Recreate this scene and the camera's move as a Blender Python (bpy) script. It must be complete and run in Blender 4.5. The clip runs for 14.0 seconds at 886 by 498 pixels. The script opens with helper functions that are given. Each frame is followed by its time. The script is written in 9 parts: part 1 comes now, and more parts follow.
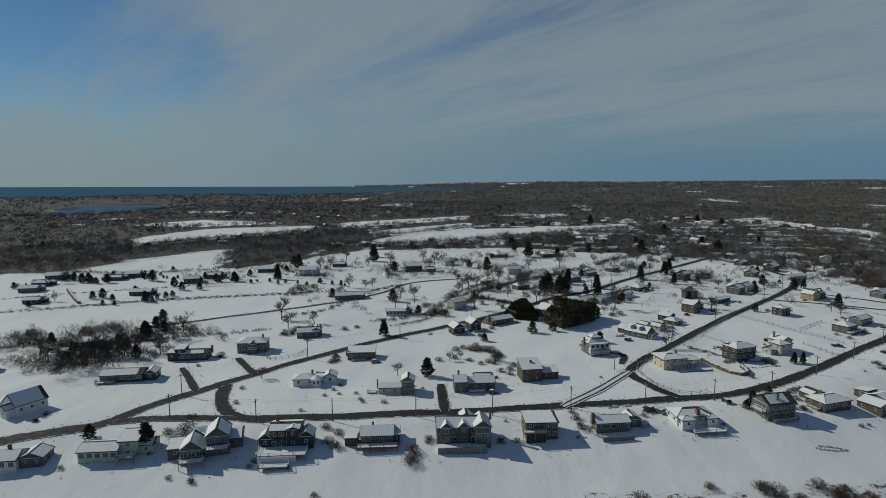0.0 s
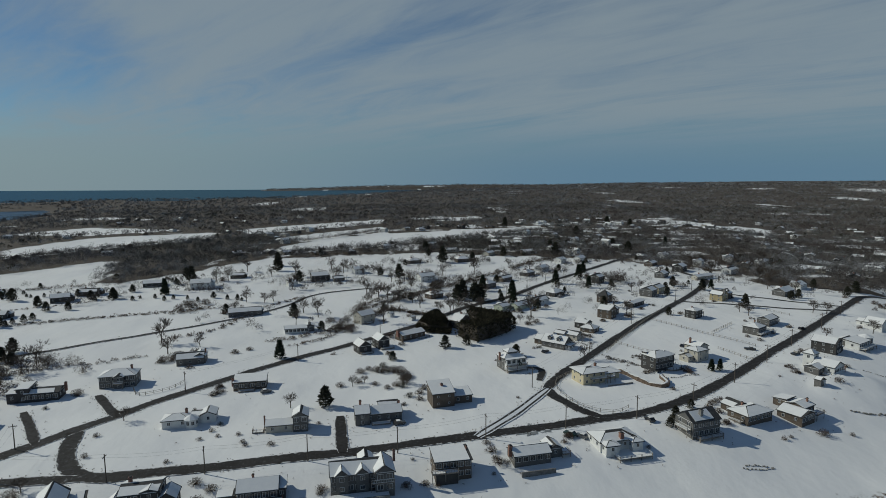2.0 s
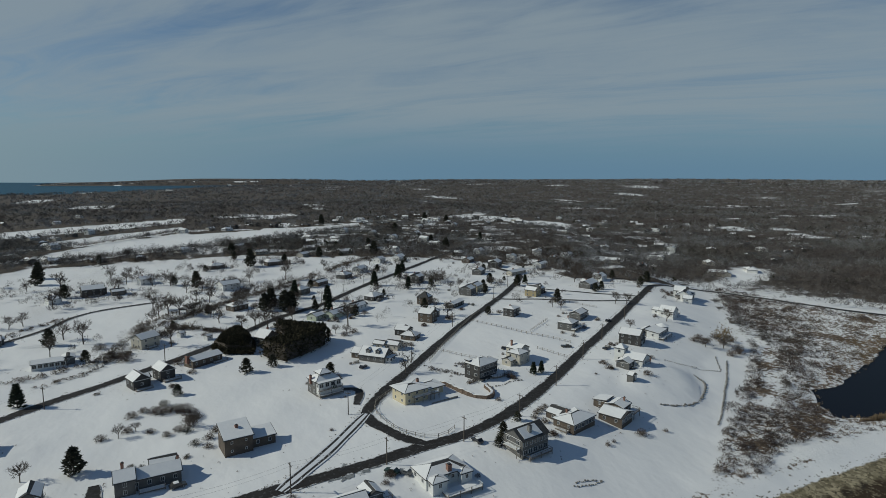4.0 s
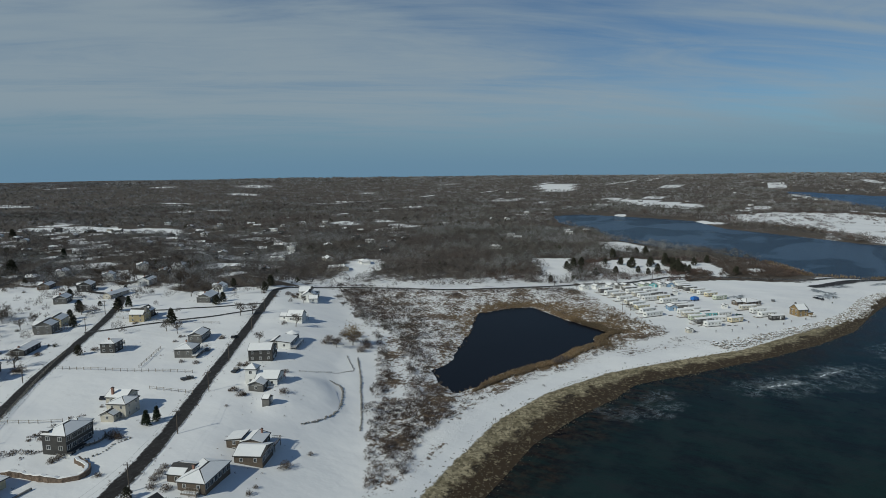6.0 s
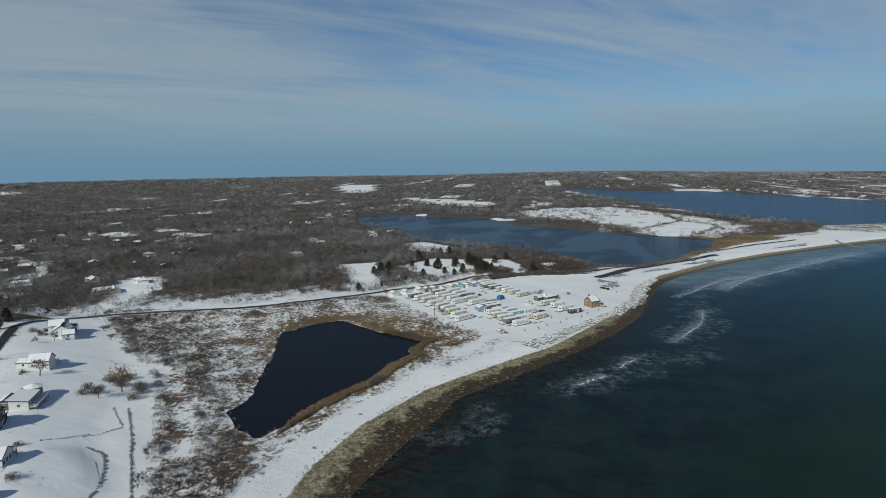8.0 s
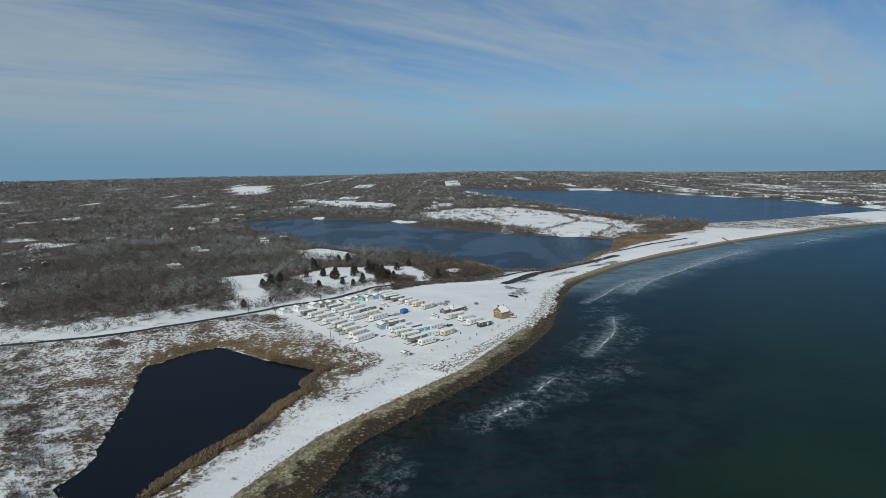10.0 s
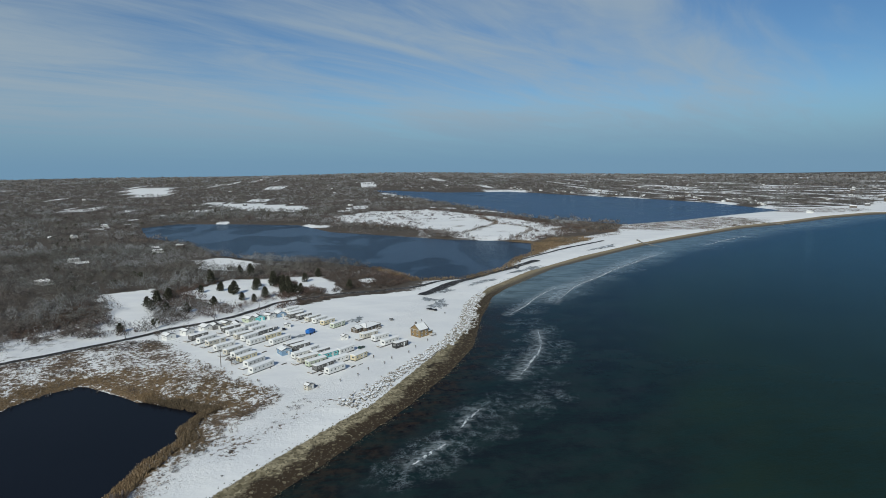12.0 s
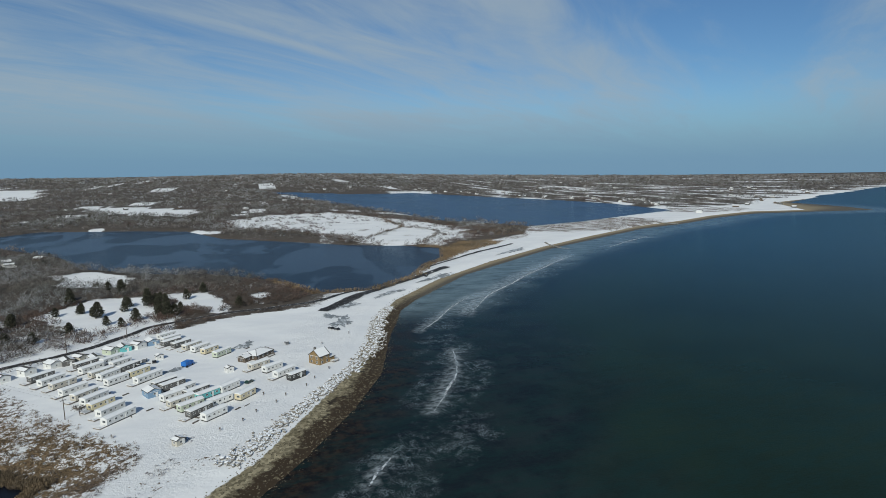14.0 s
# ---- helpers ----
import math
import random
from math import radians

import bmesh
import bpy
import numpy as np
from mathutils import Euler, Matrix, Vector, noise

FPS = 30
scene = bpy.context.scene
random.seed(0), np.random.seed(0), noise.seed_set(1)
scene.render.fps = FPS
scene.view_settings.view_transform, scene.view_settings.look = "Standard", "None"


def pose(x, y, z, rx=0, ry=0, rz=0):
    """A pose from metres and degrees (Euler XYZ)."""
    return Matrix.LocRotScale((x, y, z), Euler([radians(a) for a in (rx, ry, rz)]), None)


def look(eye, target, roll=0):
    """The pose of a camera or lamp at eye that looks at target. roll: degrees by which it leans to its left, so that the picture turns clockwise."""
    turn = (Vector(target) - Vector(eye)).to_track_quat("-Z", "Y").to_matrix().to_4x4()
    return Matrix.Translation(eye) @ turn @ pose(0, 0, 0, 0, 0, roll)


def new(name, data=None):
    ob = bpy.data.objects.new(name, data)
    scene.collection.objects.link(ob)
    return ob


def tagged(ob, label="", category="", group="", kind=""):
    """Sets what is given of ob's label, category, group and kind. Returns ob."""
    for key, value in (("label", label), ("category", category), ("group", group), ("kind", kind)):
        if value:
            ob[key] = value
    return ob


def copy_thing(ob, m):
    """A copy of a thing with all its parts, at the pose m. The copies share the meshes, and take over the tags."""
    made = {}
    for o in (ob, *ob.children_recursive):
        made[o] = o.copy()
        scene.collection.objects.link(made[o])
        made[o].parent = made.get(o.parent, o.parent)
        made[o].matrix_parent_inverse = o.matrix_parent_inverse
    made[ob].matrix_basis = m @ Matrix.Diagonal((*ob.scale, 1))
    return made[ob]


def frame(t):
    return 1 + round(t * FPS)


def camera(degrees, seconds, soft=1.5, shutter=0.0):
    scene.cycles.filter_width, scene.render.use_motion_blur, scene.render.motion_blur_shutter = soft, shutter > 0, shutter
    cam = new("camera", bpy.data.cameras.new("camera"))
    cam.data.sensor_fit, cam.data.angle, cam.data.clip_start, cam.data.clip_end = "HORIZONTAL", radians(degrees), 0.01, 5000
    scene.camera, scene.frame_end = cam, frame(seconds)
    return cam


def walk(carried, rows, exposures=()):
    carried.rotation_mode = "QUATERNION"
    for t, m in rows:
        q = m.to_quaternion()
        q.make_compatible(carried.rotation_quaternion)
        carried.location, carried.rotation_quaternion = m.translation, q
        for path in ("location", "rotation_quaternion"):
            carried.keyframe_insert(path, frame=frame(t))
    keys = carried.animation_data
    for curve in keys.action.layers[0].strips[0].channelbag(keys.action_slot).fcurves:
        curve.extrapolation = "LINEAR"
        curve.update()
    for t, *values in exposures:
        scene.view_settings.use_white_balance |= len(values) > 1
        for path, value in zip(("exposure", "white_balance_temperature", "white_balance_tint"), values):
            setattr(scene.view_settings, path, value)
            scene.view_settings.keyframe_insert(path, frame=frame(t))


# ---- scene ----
cam = camera(73.90, 14.0, soft=0.5)
PLAN = 1.25
PATH = [
    (0, 0.00, 0.00, 97.48, 0.001, -7.193, -0.126),
    (0.5, 2.59, 7.21, 97.39, -0.995, -7.157, -0.185),
    (1, 4.35, 14.07, 97.33, -2.244, -7.065, -0.224),
    (1.5, 5.98, 20.72, 97.29, -4.999, -6.973, -0.346),
    (2, 7.81, 27.46, 97.29, -7.990, -6.958, -0.304),
    (2.2, 8.56, 30.11, 97.29, -9.240, -6.926, -0.344),
    (4.3, 22.68, 61.46, 97.17, -30.027, -7.369, -0.017),
    (4.5, 24.33, 63.85, 97.16, -33.512, -7.313, -0.288),
    (5, 28.61, 69.62, 97.11, -43.041, -7.367, -0.285),
    (5.5, 34.02, 74.50, 97.11, -53.647, -7.436, -0.504),
    (6, 39.86, 79.12, 97.19, -61.530, -7.521, -0.626),
    (6.5, 45.71, 83.80, 97.35, -67.288, -7.568, -0.764),
    (7, 52.86, 86.97, 97.58, -72.250, -7.634, -0.849),
    (7.5, 60.32, 89.04, 97.80, -77.441, -7.701, -0.990),
    (8, 67.93, 90.50, 97.99, -80.638, -7.724, -1.067),
    (8.2, 71.06, 91.06, 98.05, -81.321, -7.710, -1.105),
    (10.3, 111.93, 93.25, 99.19, -91.183, -7.918, -1.084),
    (10.5, 115.57, 92.96, 99.26, -91.548, -7.922, -1.053),
    (11, 124.67, 92.04, 99.47, -92.317, -7.922, -0.829),
    (11.5, 133.70, 90.35, 99.74, -94.021, -7.892, -0.855),
    (12, 142.46, 88.56, 99.99, -98.308, -7.937, -0.928),
    (12.5, 151.53, 86.74, 100.20, -102.926, -7.991, -1.011),
    (13, 161.14, 84.34, 100.35, -105.188, -8.025, -1.061),
    (13.5, 170.71, 82.61, 100.44, -106.724, -8.017, -0.977),
    (14, 180.61, 81.31, 100.50, -107.588, -7.989, -0.772),
]
EXPOSURES = [(0, -0.37, 6450, 1), (2, -0.33, 6450, 1), (5, -0.19, 6400, 1), (8, 0.05, 6350, 2), (11, 0.18, 6300, 3), (14, 0.17, 6300, 3)]
SKY_STRENGTH, SUN_STRENGTH = 0.056, 3.1
CLOUD_COLOUR = (5.3, 6.2, 7.2, 1)
CLEAR_TINT = (0.66, 0.86, 1.08, 1)
walk(cam, [(t, pose(x, y, z, 0, 0, yaw) @ pose(0, 0, 0, 90 + tilt, 0, 0) @ pose(0, 0, 0, 0, 0, roll)) for t, x, y, z, yaw, tilt, roll in PATH], EXPOSURES)

# ---- world and sun ----
SUN_EL, SUN_AZ = 33.0, -65.0
world = bpy.data.worlds.new("winter_sky")
scene.world = world
world.use_nodes = True
wn, wl = world.node_tree.nodes, world.node_tree.links
wn.clear()


def wnode(kind, **inputs):
    nd = wn.new(kind)
    for key, value in inputs.items():
        nd.inputs[key.replace("_", " ")].default_value = value
    return nd


sky = wn.new("ShaderNodeTexSky")
sky.sky_type = "NISHITA"
sky.sun_disc = False
sky.sun_elevation, sky.sun_rotation = radians(SUN_EL), radians(SUN_AZ)
sky.air_density, sky.dust_density, sky.ozone_density = 1.0, 0.0, 3.0
sky_co = wn.new("ShaderNodeTexCoord")
# cirrus lies on a plane high above: direction divided by its height
sep = wn.new("ShaderNodeSeparateXYZ")
wl.new(sky_co.outputs["Generated"], sep.inputs[0])
lift = wn.new("ShaderNodeMath")
lift.operation = "MAXIMUM"
lift.inputs[1].default_value = 0.0
wl.new(sep.outputs["Z"], lift.inputs[0])
lift2 = wn.new("ShaderNodeMath")
lift2.operation = "ADD"
lift2.inputs[1].default_value = 0.10
wl.new(lift.outputs[0], lift2.inputs[0])
flat = wn.new("ShaderNodeCombineXYZ")
for axis in "XY":
    dv = wn.new("ShaderNodeMath")
    dv.operation = "DIVIDE"
    wl.new(sep.outputs[axis], dv.inputs[0])
    wl.new(lift2.outputs[0], dv.inputs[1])
    wl.new(dv.outputs[0], flat.inputs[axis])
swing = wn.new("ShaderNodeMapping")
swing.inputs["Rotation"].default_value = (0, 0, radians(-128))
wl.new(flat.outputs[0], swing.inputs[0])
turn = wn.new("ShaderNodeMapping")
turn.inputs["Scale"].default_value = (0.26, 0.80, 1.0)
wl.new(swing.outputs[0], turn.inputs[0])
big = wnode("ShaderNodeTexNoise", Scale=0.85, Detail=7.0, Roughness=0.55, Distortion=0.9)
wl.new(turn.outputs[0], big.inputs["Vector"])
fine = wnode("ShaderNodeTexNoise", Scale=3.2, Detail=8.0, Roughness=0.62, Distortion=1.6)
wl.new(turn.outputs[0], fine.inputs["Vector"])
blend = wn.new("ShaderNodeMath")
blend.operation = "MULTIPLY_ADD"
wl.new(fine.outputs["Fac"], blend.inputs[0])
blend.inputs[1].default_value = 0.42
wl.new(big.outputs["Fac"], blend.inputs[2])
# the veil is thicker in the north than over the sea
lean = wn.new("ShaderNodeVectorMath")
lean.operation = "DOT_PRODUCT"
lean.inputs[1].default_value = (-0.018, 0.055, 0.0)
wl.new(sky_co.outputs["Generated"], lean.inputs[0])
leant = wn.new("ShaderNodeMath")
leant.operation = "ADD"
wl.new(blend.outputs[0], leant.inputs[0])
wl.new(lean.outputs["Value"], leant.inputs[1])
veil = wn.new("ShaderNodeMapRange")
veil.interpolation_type = "SMOOTHSTEP"
for key, value in (("From Min", 0.36), ("From Max", 0.88), ("To Min", 0.02), ("To Max", 0.86)):
    veil.inputs[key].default_value = value
# openings of clear blue: azimuth, elevation, half width and depth
gap_sum = leant.outputs[0]
for az, el, wide, deep in ((-34, 13.5, 0.15, 0.42), (-22, 10.5, 0.07, 0.16), (136, 13.5, 0.15, 0.34), (124, 15.0, 0.10, 0.26), (146, 8.0, 0.07, 0.14)):
    gap = wn.new("ShaderNodeVectorMath")
    gap.operation = "DISTANCE"
    gap.inputs[1].default_value = (math.sin(radians(az)) * math.cos(radians(el)), math.cos(radians(az)) * math.cos(radians(el)), math.sin(radians(el)))
    wl.new(sky_co.outputs["Generated"], gap.inputs[0])
    hole = wn.new("ShaderNodeMapRange")
    hole.interpolation_type = "SMOOTHSTEP"
    for key, value in (("From Min", 0.0), ("From Max", wide * 1.6), ("To Min", -deep), ("To Max", 0.0)):
        hole.inputs[key].default_value = value
    wl.new(gap.outputs["Value"], hole.inputs["Value"])
    total = wn.new("ShaderNodeMath")
    wl.new(gap_sum, total.inputs[0])
    wl.new(hole.outputs[0], total.inputs[1])
    gap_sum = total.outputs[0]
wl.new(gap_sum, veil.inputs["Value"])
cloud = wn.new("ShaderNodeMix")
cloud.data_type = "RGBA"
cloud.inputs["B"].default_value = CLOUD_COLOUR
# the veil thins towards a clear zenith
thin = wn.new("ShaderNodeMapRange")
thin.interpolation_type = "SMOOTHSTEP"
for key, value in (("From Min", 0.28), ("From Max", 0.62), ("To Min", 1.0), ("To Max", 0.12)):
    thin.inputs[key].default_value = value
wl.new(lift.outputs[0], thin.inputs["Value"])
veiled = wn.new("ShaderNodeMath")
veiled.operation = "MULTIPLY"
low = wn.new("ShaderNodeMapRange")
low.interpolation_type = "SMOOTHSTEP"
for key, value in (("From Min", 0.0), ("From Max", 0.085), ("To Min", 0.40), ("To Max", 1.0)):
    low.inputs[key].default_value = value
wl.new(lift.outputs[0], low.inputs["Value"])
above = wn.new("ShaderNodeMath")
above.operation = "MULTIPLY"
wl.new(veil.outputs[0], above.inputs[0])
wl.new(low.outputs[0], above.inputs[1])
wl.new(above.outputs[0], veiled.inputs[0])
wl.new(thin.outputs[0], veiled.inputs[1])
wl.new(veiled.outputs[0], cloud.inputs["Factor"])
deep_blue = wn.new("ShaderNodeMix")
deep_blue.data_type, deep_blue.blend_type = "RGBA", "MULTIPLY"
deep_blue.inputs["Factor"].default_value = 1.0
deep_blue.inputs["B"].default_value = CLEAR_TINT
wl.new(sky.outputs[0], deep_blue.inputs["A"])
wl.new(deep_blue.outputs["Result"], cloud.inputs["A"])
bg = wnode("ShaderNodeBackground", Strength=SKY_STRENGTH)
# pale blue haze low over the horizon
haze = wn.new("ShaderNodeMapRange")
haze.interpolation_type = "SMOOTHSTEP"
for key, value in (("From Min", 0.0), ("From Max", 0.12), ("To Min", 0.92), ("To Max", 0.0)):
    haze.inputs[key].default_value = value
wl.new(lift.outputs[0], haze.inputs["Value"])
hazy = wn.new("ShaderNodeMix")
hazy.data_type = "RGBA"
# the haze is pale and warm under the sun, bluer away from it
sunward = wn.new("ShaderNodeVectorMath")
sunward.operation = "DOT_PRODUCT"
sunward.inputs[1].default_value = (math.sin(radians(SUN_AZ)), math.cos(radians(SUN_AZ)), 0)
wl.new(sky_co.outputs["Generated"], sunward.inputs[0])
glare = wn.new("ShaderNodeMapRange")
glare.interpolation_type = "SMOOTHSTEP"
for key, value in (("From Min", -0.05), ("From Max", 1.1), ("To Min", 0.0), ("To Max", 1.0)):
    glare.inputs[key].default_value = value
wl.new(sunward.outputs["Value"], glare.inputs["Value"])
haze_colour = wn.new("ShaderNodeMix")
haze_colour.data_type = "RGBA"
haze_colour.inputs["A"].default_value = (2.45, 4.4, 6.7, 1)
haze_colour.inputs["B"].default_value = (5.2, 6.4, 7.1, 1)
wl.new(glare.outputs[0], haze_colour.inputs["Factor"])
wl.new(haze_colour.outputs["Result"], hazy.inputs["B"])
wl.new(haze.outputs[0], hazy.inputs["Factor"])
wl.new(cloud.outputs["Result"], hazy.inputs["A"])
wl.new(hazy.outputs["Result"], bg.inputs["Color"])
world_out = wn.new("ShaderNodeOutputWorld")
wl.new(bg.outputs[0], world_out.inputs[0])

sun_data = bpy.data.lights.new("sun", "SUN")
sun_data.energy, sun_data.angle, sun_data.color = SUN_STRENGTH, radians(0.55), (1.0, 0.945, 0.85)
sun = new("sun", sun_data)
sun_from = Vector((math.sin(radians(SUN_AZ)) * math.cos(radians(SUN_EL)), math.cos(radians(SUN_AZ)) * math.cos(radians(SUN_EL)), math.sin(radians(SUN_EL))))
sun.matrix_world = look(sun_from * 300, (0, 0, 0))

# ---- materials ----
class Nodes:
    def __init__(self, name):
        self.mat = bpy.data.materials.new(name)
        self.mat.use_nodes = True
        self.n, self.l = self.mat.node_tree.nodes, self.mat.node_tree.links
        self.b = self.n["Principled BSDF"]

    def put(self, socket, value):
        if isinstance(value, bpy.types.NodeSocket):
            self.l.new(value, socket)
        else:
            socket.default_value = value

    def pos(self):
        return self.n.new("ShaderNodeNewGeometry").outputs["Position"]

    def noise(self, scale, detail=4.0, rough=0.55, vec=None, stretch=None, distort=0.0):
        nd = self.n.new("ShaderNodeTexNoise")
        for key, value in (("Scale", scale), ("Detail", detail), ("Roughness", rough), ("Distortion", distort)):
            nd.inputs[key].default_value = value
        vec = vec or self.pos()
        if stretch:
            mp = self.n.new("ShaderNodeMapping")
            mp.inputs["Scale"].default_value = stretch[:3]
            mp.inputs["Rotation"].default_value = (0, 0, radians(stretch[3]) if len(stretch) > 3 else 0)
            self.l.new(vec, mp.inputs[0])
            vec = mp.outputs[0]
        self.l.new(vec, nd.inputs["Vector"])
        return nd.outputs["Fac"]

    def cells(self, scale, feature="F1", out="Distance", vec=None):
        nd = self.n.new("ShaderNodeTexVoronoi")
        nd.feature = feature
        nd.inputs["Scale"].default_value = scale
        self.l.new(vec or self.pos(), nd.inputs["Vector"])
        return nd.outputs[out]

    def ramp(self, value, a, b, lo=0.0, hi=1.0):
        nd = self.n.new("ShaderNodeMapRange")
        nd.interpolation_type = "SMOOTHSTEP"
        for key, v in (("From Min", a), ("From Max", b), ("To Min", lo), ("To Max", hi), ("Value", value)):
            self.put(nd.inputs[key], v)
        return nd.outputs[0]

    def math(self, op, a, b=0.0, c=None):
        nd = self.n.new("ShaderNodeMath")
        nd.operation = op
        self.put(nd.inputs[0], a)
        self.put(nd.inputs[1], b)
        if c is not None:
            self.put(nd.inputs[2], c)
        return nd.outputs[0]

    def mix(self, fac, a, b):
        nd = self.n.new("ShaderNodeMix")
        nd.data_type = "RGBA"
        self.put(nd.inputs["Factor"], fac)
        for key, v in (("A", a), ("B", b)):
            self.put(nd.inputs[key], (*v, 1) if isinstance(v, tuple) else v)
        return nd.outputs["Result"]

    def attr(self, name):
        nd = self.n.new("ShaderNodeAttribute")
        nd.attribute_name = name
        return nd.outputs["Fac"]

    def rand(self):
        return self.n.new("ShaderNodeObjectInfo").outputs["Random"]

    def island(self):
        return self.n.new("ShaderNodeNewGeometry").outputs["Random Per Island"]

    def bump(self, h, strength, dist):
        nd = self.n.new("ShaderNodeBump")
        nd.inputs["Strength"].default_value, nd.inputs["Distance"].default_value = strength, dist
        self.l.new(h, nd.inputs["Height"])
        self.l.new(nd.outputs[0], self.b.inputs["Normal"])

    def water(self, colour, rough, least, most, tint=(0.85, 0.94, 1.0, 1)):
        """Dark body colour under a gloss that grows towards grazing views, held down as waves do."""
        fres = self.n.new("ShaderNodeFresnel")
        fres.inputs["IOR"].default_value = 1.33
        gloss = self.n.new("ShaderNodeBsdfGlossy")
        self.put(gloss.inputs["Roughness"], rough)
        gloss.inputs["Color"].default_value = tint
        body = self.n.new("ShaderNodeBsdfDiffuse")
        self.put(body.inputs["Color"], colour)
        if self.b.inputs["Normal"].links:
            nrm = self.b.inputs["Normal"].links[0].from_socket
            self.l.new(nrm, gloss.inputs["Normal"])
        both = self.n.new("ShaderNodeMixShader")
        self.l.new(self.ramp(fres.outputs[0], 0.02, 0.55, least, most), both.inputs[0])
        self.l.new(body.outputs[0], both.inputs[1])
        self.l.new(gloss.outputs[0], both.inputs[2])
        self.l.new(both.outputs[0], self.n["Material Output"].inputs["Surface"])
        return self.mat

    def done(self, colour, rough=0.8, metal=0.0, spec=None):
        self.put(self.b.inputs["Base Color"], (*colour, 1) if isinstance(colour, tuple) else colour)
        self.put(self.b.inputs["Roughness"], rough)
        self.b.inputs["Metallic"].default_value = metal
        if spec is not None:
            self.b.inputs["Specular IOR Level"].default_value = spec
        return self.mat


def plain(name, c1, c2, scale=2.0, rough=0.8, vary=0.0, stretch=None, bump=0.0):
    """Two tones of one surface by noise at two scales; vary: tone from object to object."""
    k = Nodes(name)
    f = k.math("MULTIPLY_ADD", k.noise(scale, 5, stretch=stretch), 0.7, k.math("MULTIPLY", k.noise(scale * 7, 3, stretch=stretch), 0.3))
    col = k.mix(k.ramp(f, 0.35, 0.65), c1, c2)
    if vary:
        col = k.mix(k.math("MULTIPLY", k.rand(), vary), col, tuple(0.45 * v for v in c1))
    if bump:
        k.bump(f, bump, 0.1)
    return k.done(col, rough)


SNOW = (0.81, 0.81, 0.80)
snow_mat = plain("snow", SNOW, (0.76, 0.765, 0.765), 0.6, 0.75, bump=0.3)
SHINGLE_TONES = {
    "grey": ((0.088, 0.087, 0.085), (0.145, 0.14, 0.132)),
    "dark": ((0.032, 0.032, 0.033), (0.062, 0.059, 0.056)),
    "brown": ((0.078, 0.060, 0.047), (0.125, 0.099, 0.075)),
    "white": ((0.62, 0.62, 0.60), (0.72, 0.72, 0.70)),
    "cream": ((0.52, 0.45, 0.30), (0.60, 0.53, 0.37)),
    "green": ((0.42, 0.47, 0.36), (0.50, 0.54, 0.43)),
    "tan": ((0.32, 0.26, 0.15), (0.42, 0.35, 0.21)),
    "blue": ((0.16, 0.26, 0.38), (0.22, 0.33, 0.46)),
    "teal": ((0.12, 0.42, 0.44), (0.17, 0.50, 0.50)),
    "beige": ((0.42, 0.39, 0.33), (0.52, 0.49, 0.42)),
    "yellow": ((0.58, 0.51, 0.32), (0.66, 0.59, 0.40)),
    "wood": ((0.19, 0.125, 0.055), (0.28, 0.19, 0.085)),
}


def siding(name, tones):
    k = Nodes(name + "_siding")
    n = k.math("MULTIPLY_ADD", k.noise(0.5, 4), 0.55, k.math("MULTIPLY", k.noise(5.0, 4, stretch=(1, 1, 6)), 0.45))
    col = k.mix(k.ramp(n, 0.35, 0.65), *tones)
    sepn = k.n.new("ShaderNodeSeparateXYZ")
    k.l.new(k.pos(), sepn.inputs[0])
    course = k.math("FRACT", k.math("MULTIPLY", sepn.outputs["Z"], 5.5))
    k.bump(course, 0.5, 0.03)
    return k.done(col, 0.8)


side_mats = {key: siding(key, tones) for key, tones in SHINGLE_TONES.items()}
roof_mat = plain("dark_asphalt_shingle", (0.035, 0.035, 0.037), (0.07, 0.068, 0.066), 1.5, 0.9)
trim_mat = plain("white_trim", (0.66, 0.66, 0.65), (0.74, 0.74, 0.72), 3, 0.6)
frame_mat = plain("white_window_frame", (0.68, 0.68, 0.67), (0.74, 0.74, 0.73), 3, 0.5)
brick_mat = plain("brick", (0.20, 0.10, 0.075), (0.28, 0.16, 0.12), 3, 0.9)
stone_mat = plain("grey_stone", (0.16, 0.155, 0.145), (0.30, 0.29, 0.27), 1.3, 0.9, 0.35, bump=0.4)
deck_mat = plain("weathered_deck", (0.16, 0.14, 0.12), (0.25, 0.22, 0.19), 2, 0.85)
rust_deck_mat = plain("red_stained_deck", (0.16, 0.055, 0.035), (0.22, 0.085, 0.05), 2, 0.8)
pole_mat = plain("creosoted_pole", (0.07, 0.055, 0.045), (0.13, 0.11, 0.09), 4, 0.85)
metal_mat = plain("galvanised_metal", (0.35, 0.36, 0.37), (0.45, 0.46, 0.47), 4, 0.45)
tyre_mat = plain("tyre_rubber", (0.02, 0.02, 0.02), (0.035, 0.035, 0.035), 6, 0.85)
tarp_mat = plain("blue_tarpaulin", (0.02, 0.12, 0.42), (0.03, 0.18, 0.55), 2, 0.5)
fence_mat = plain("weathered_rail", (0.20, 0.18, 0.15), (0.32, 0.29, 0.25), 3, 0.85)
bark_mat = plain("bark", (0.085, 0.07, 0.058), (0.15, 0.125, 0.105), 3, 0.9, 0.3)
wood_pile_mat = plain("driftwood", (0.06, 0.055, 0.05), (0.16, 0.14, 0.12), 2, 0.9)


def make_glass():
    k = Nodes("window_glass")
    return k.done(k.mix(k.rand(), (0.02, 0.025, 0.03), (0.05, 0.055, 0.06)), 0.12, spec=0.6)


glass_mat = make_glass()


def car_paint(name, colour):
    k = Nodes(name)
    k.b.inputs["Coat Weight"].default_value = 0.6
    return k.done(k.mix(k.noise(2.0), colour, tuple(v * 0.8 for v in colour)), 0.35)


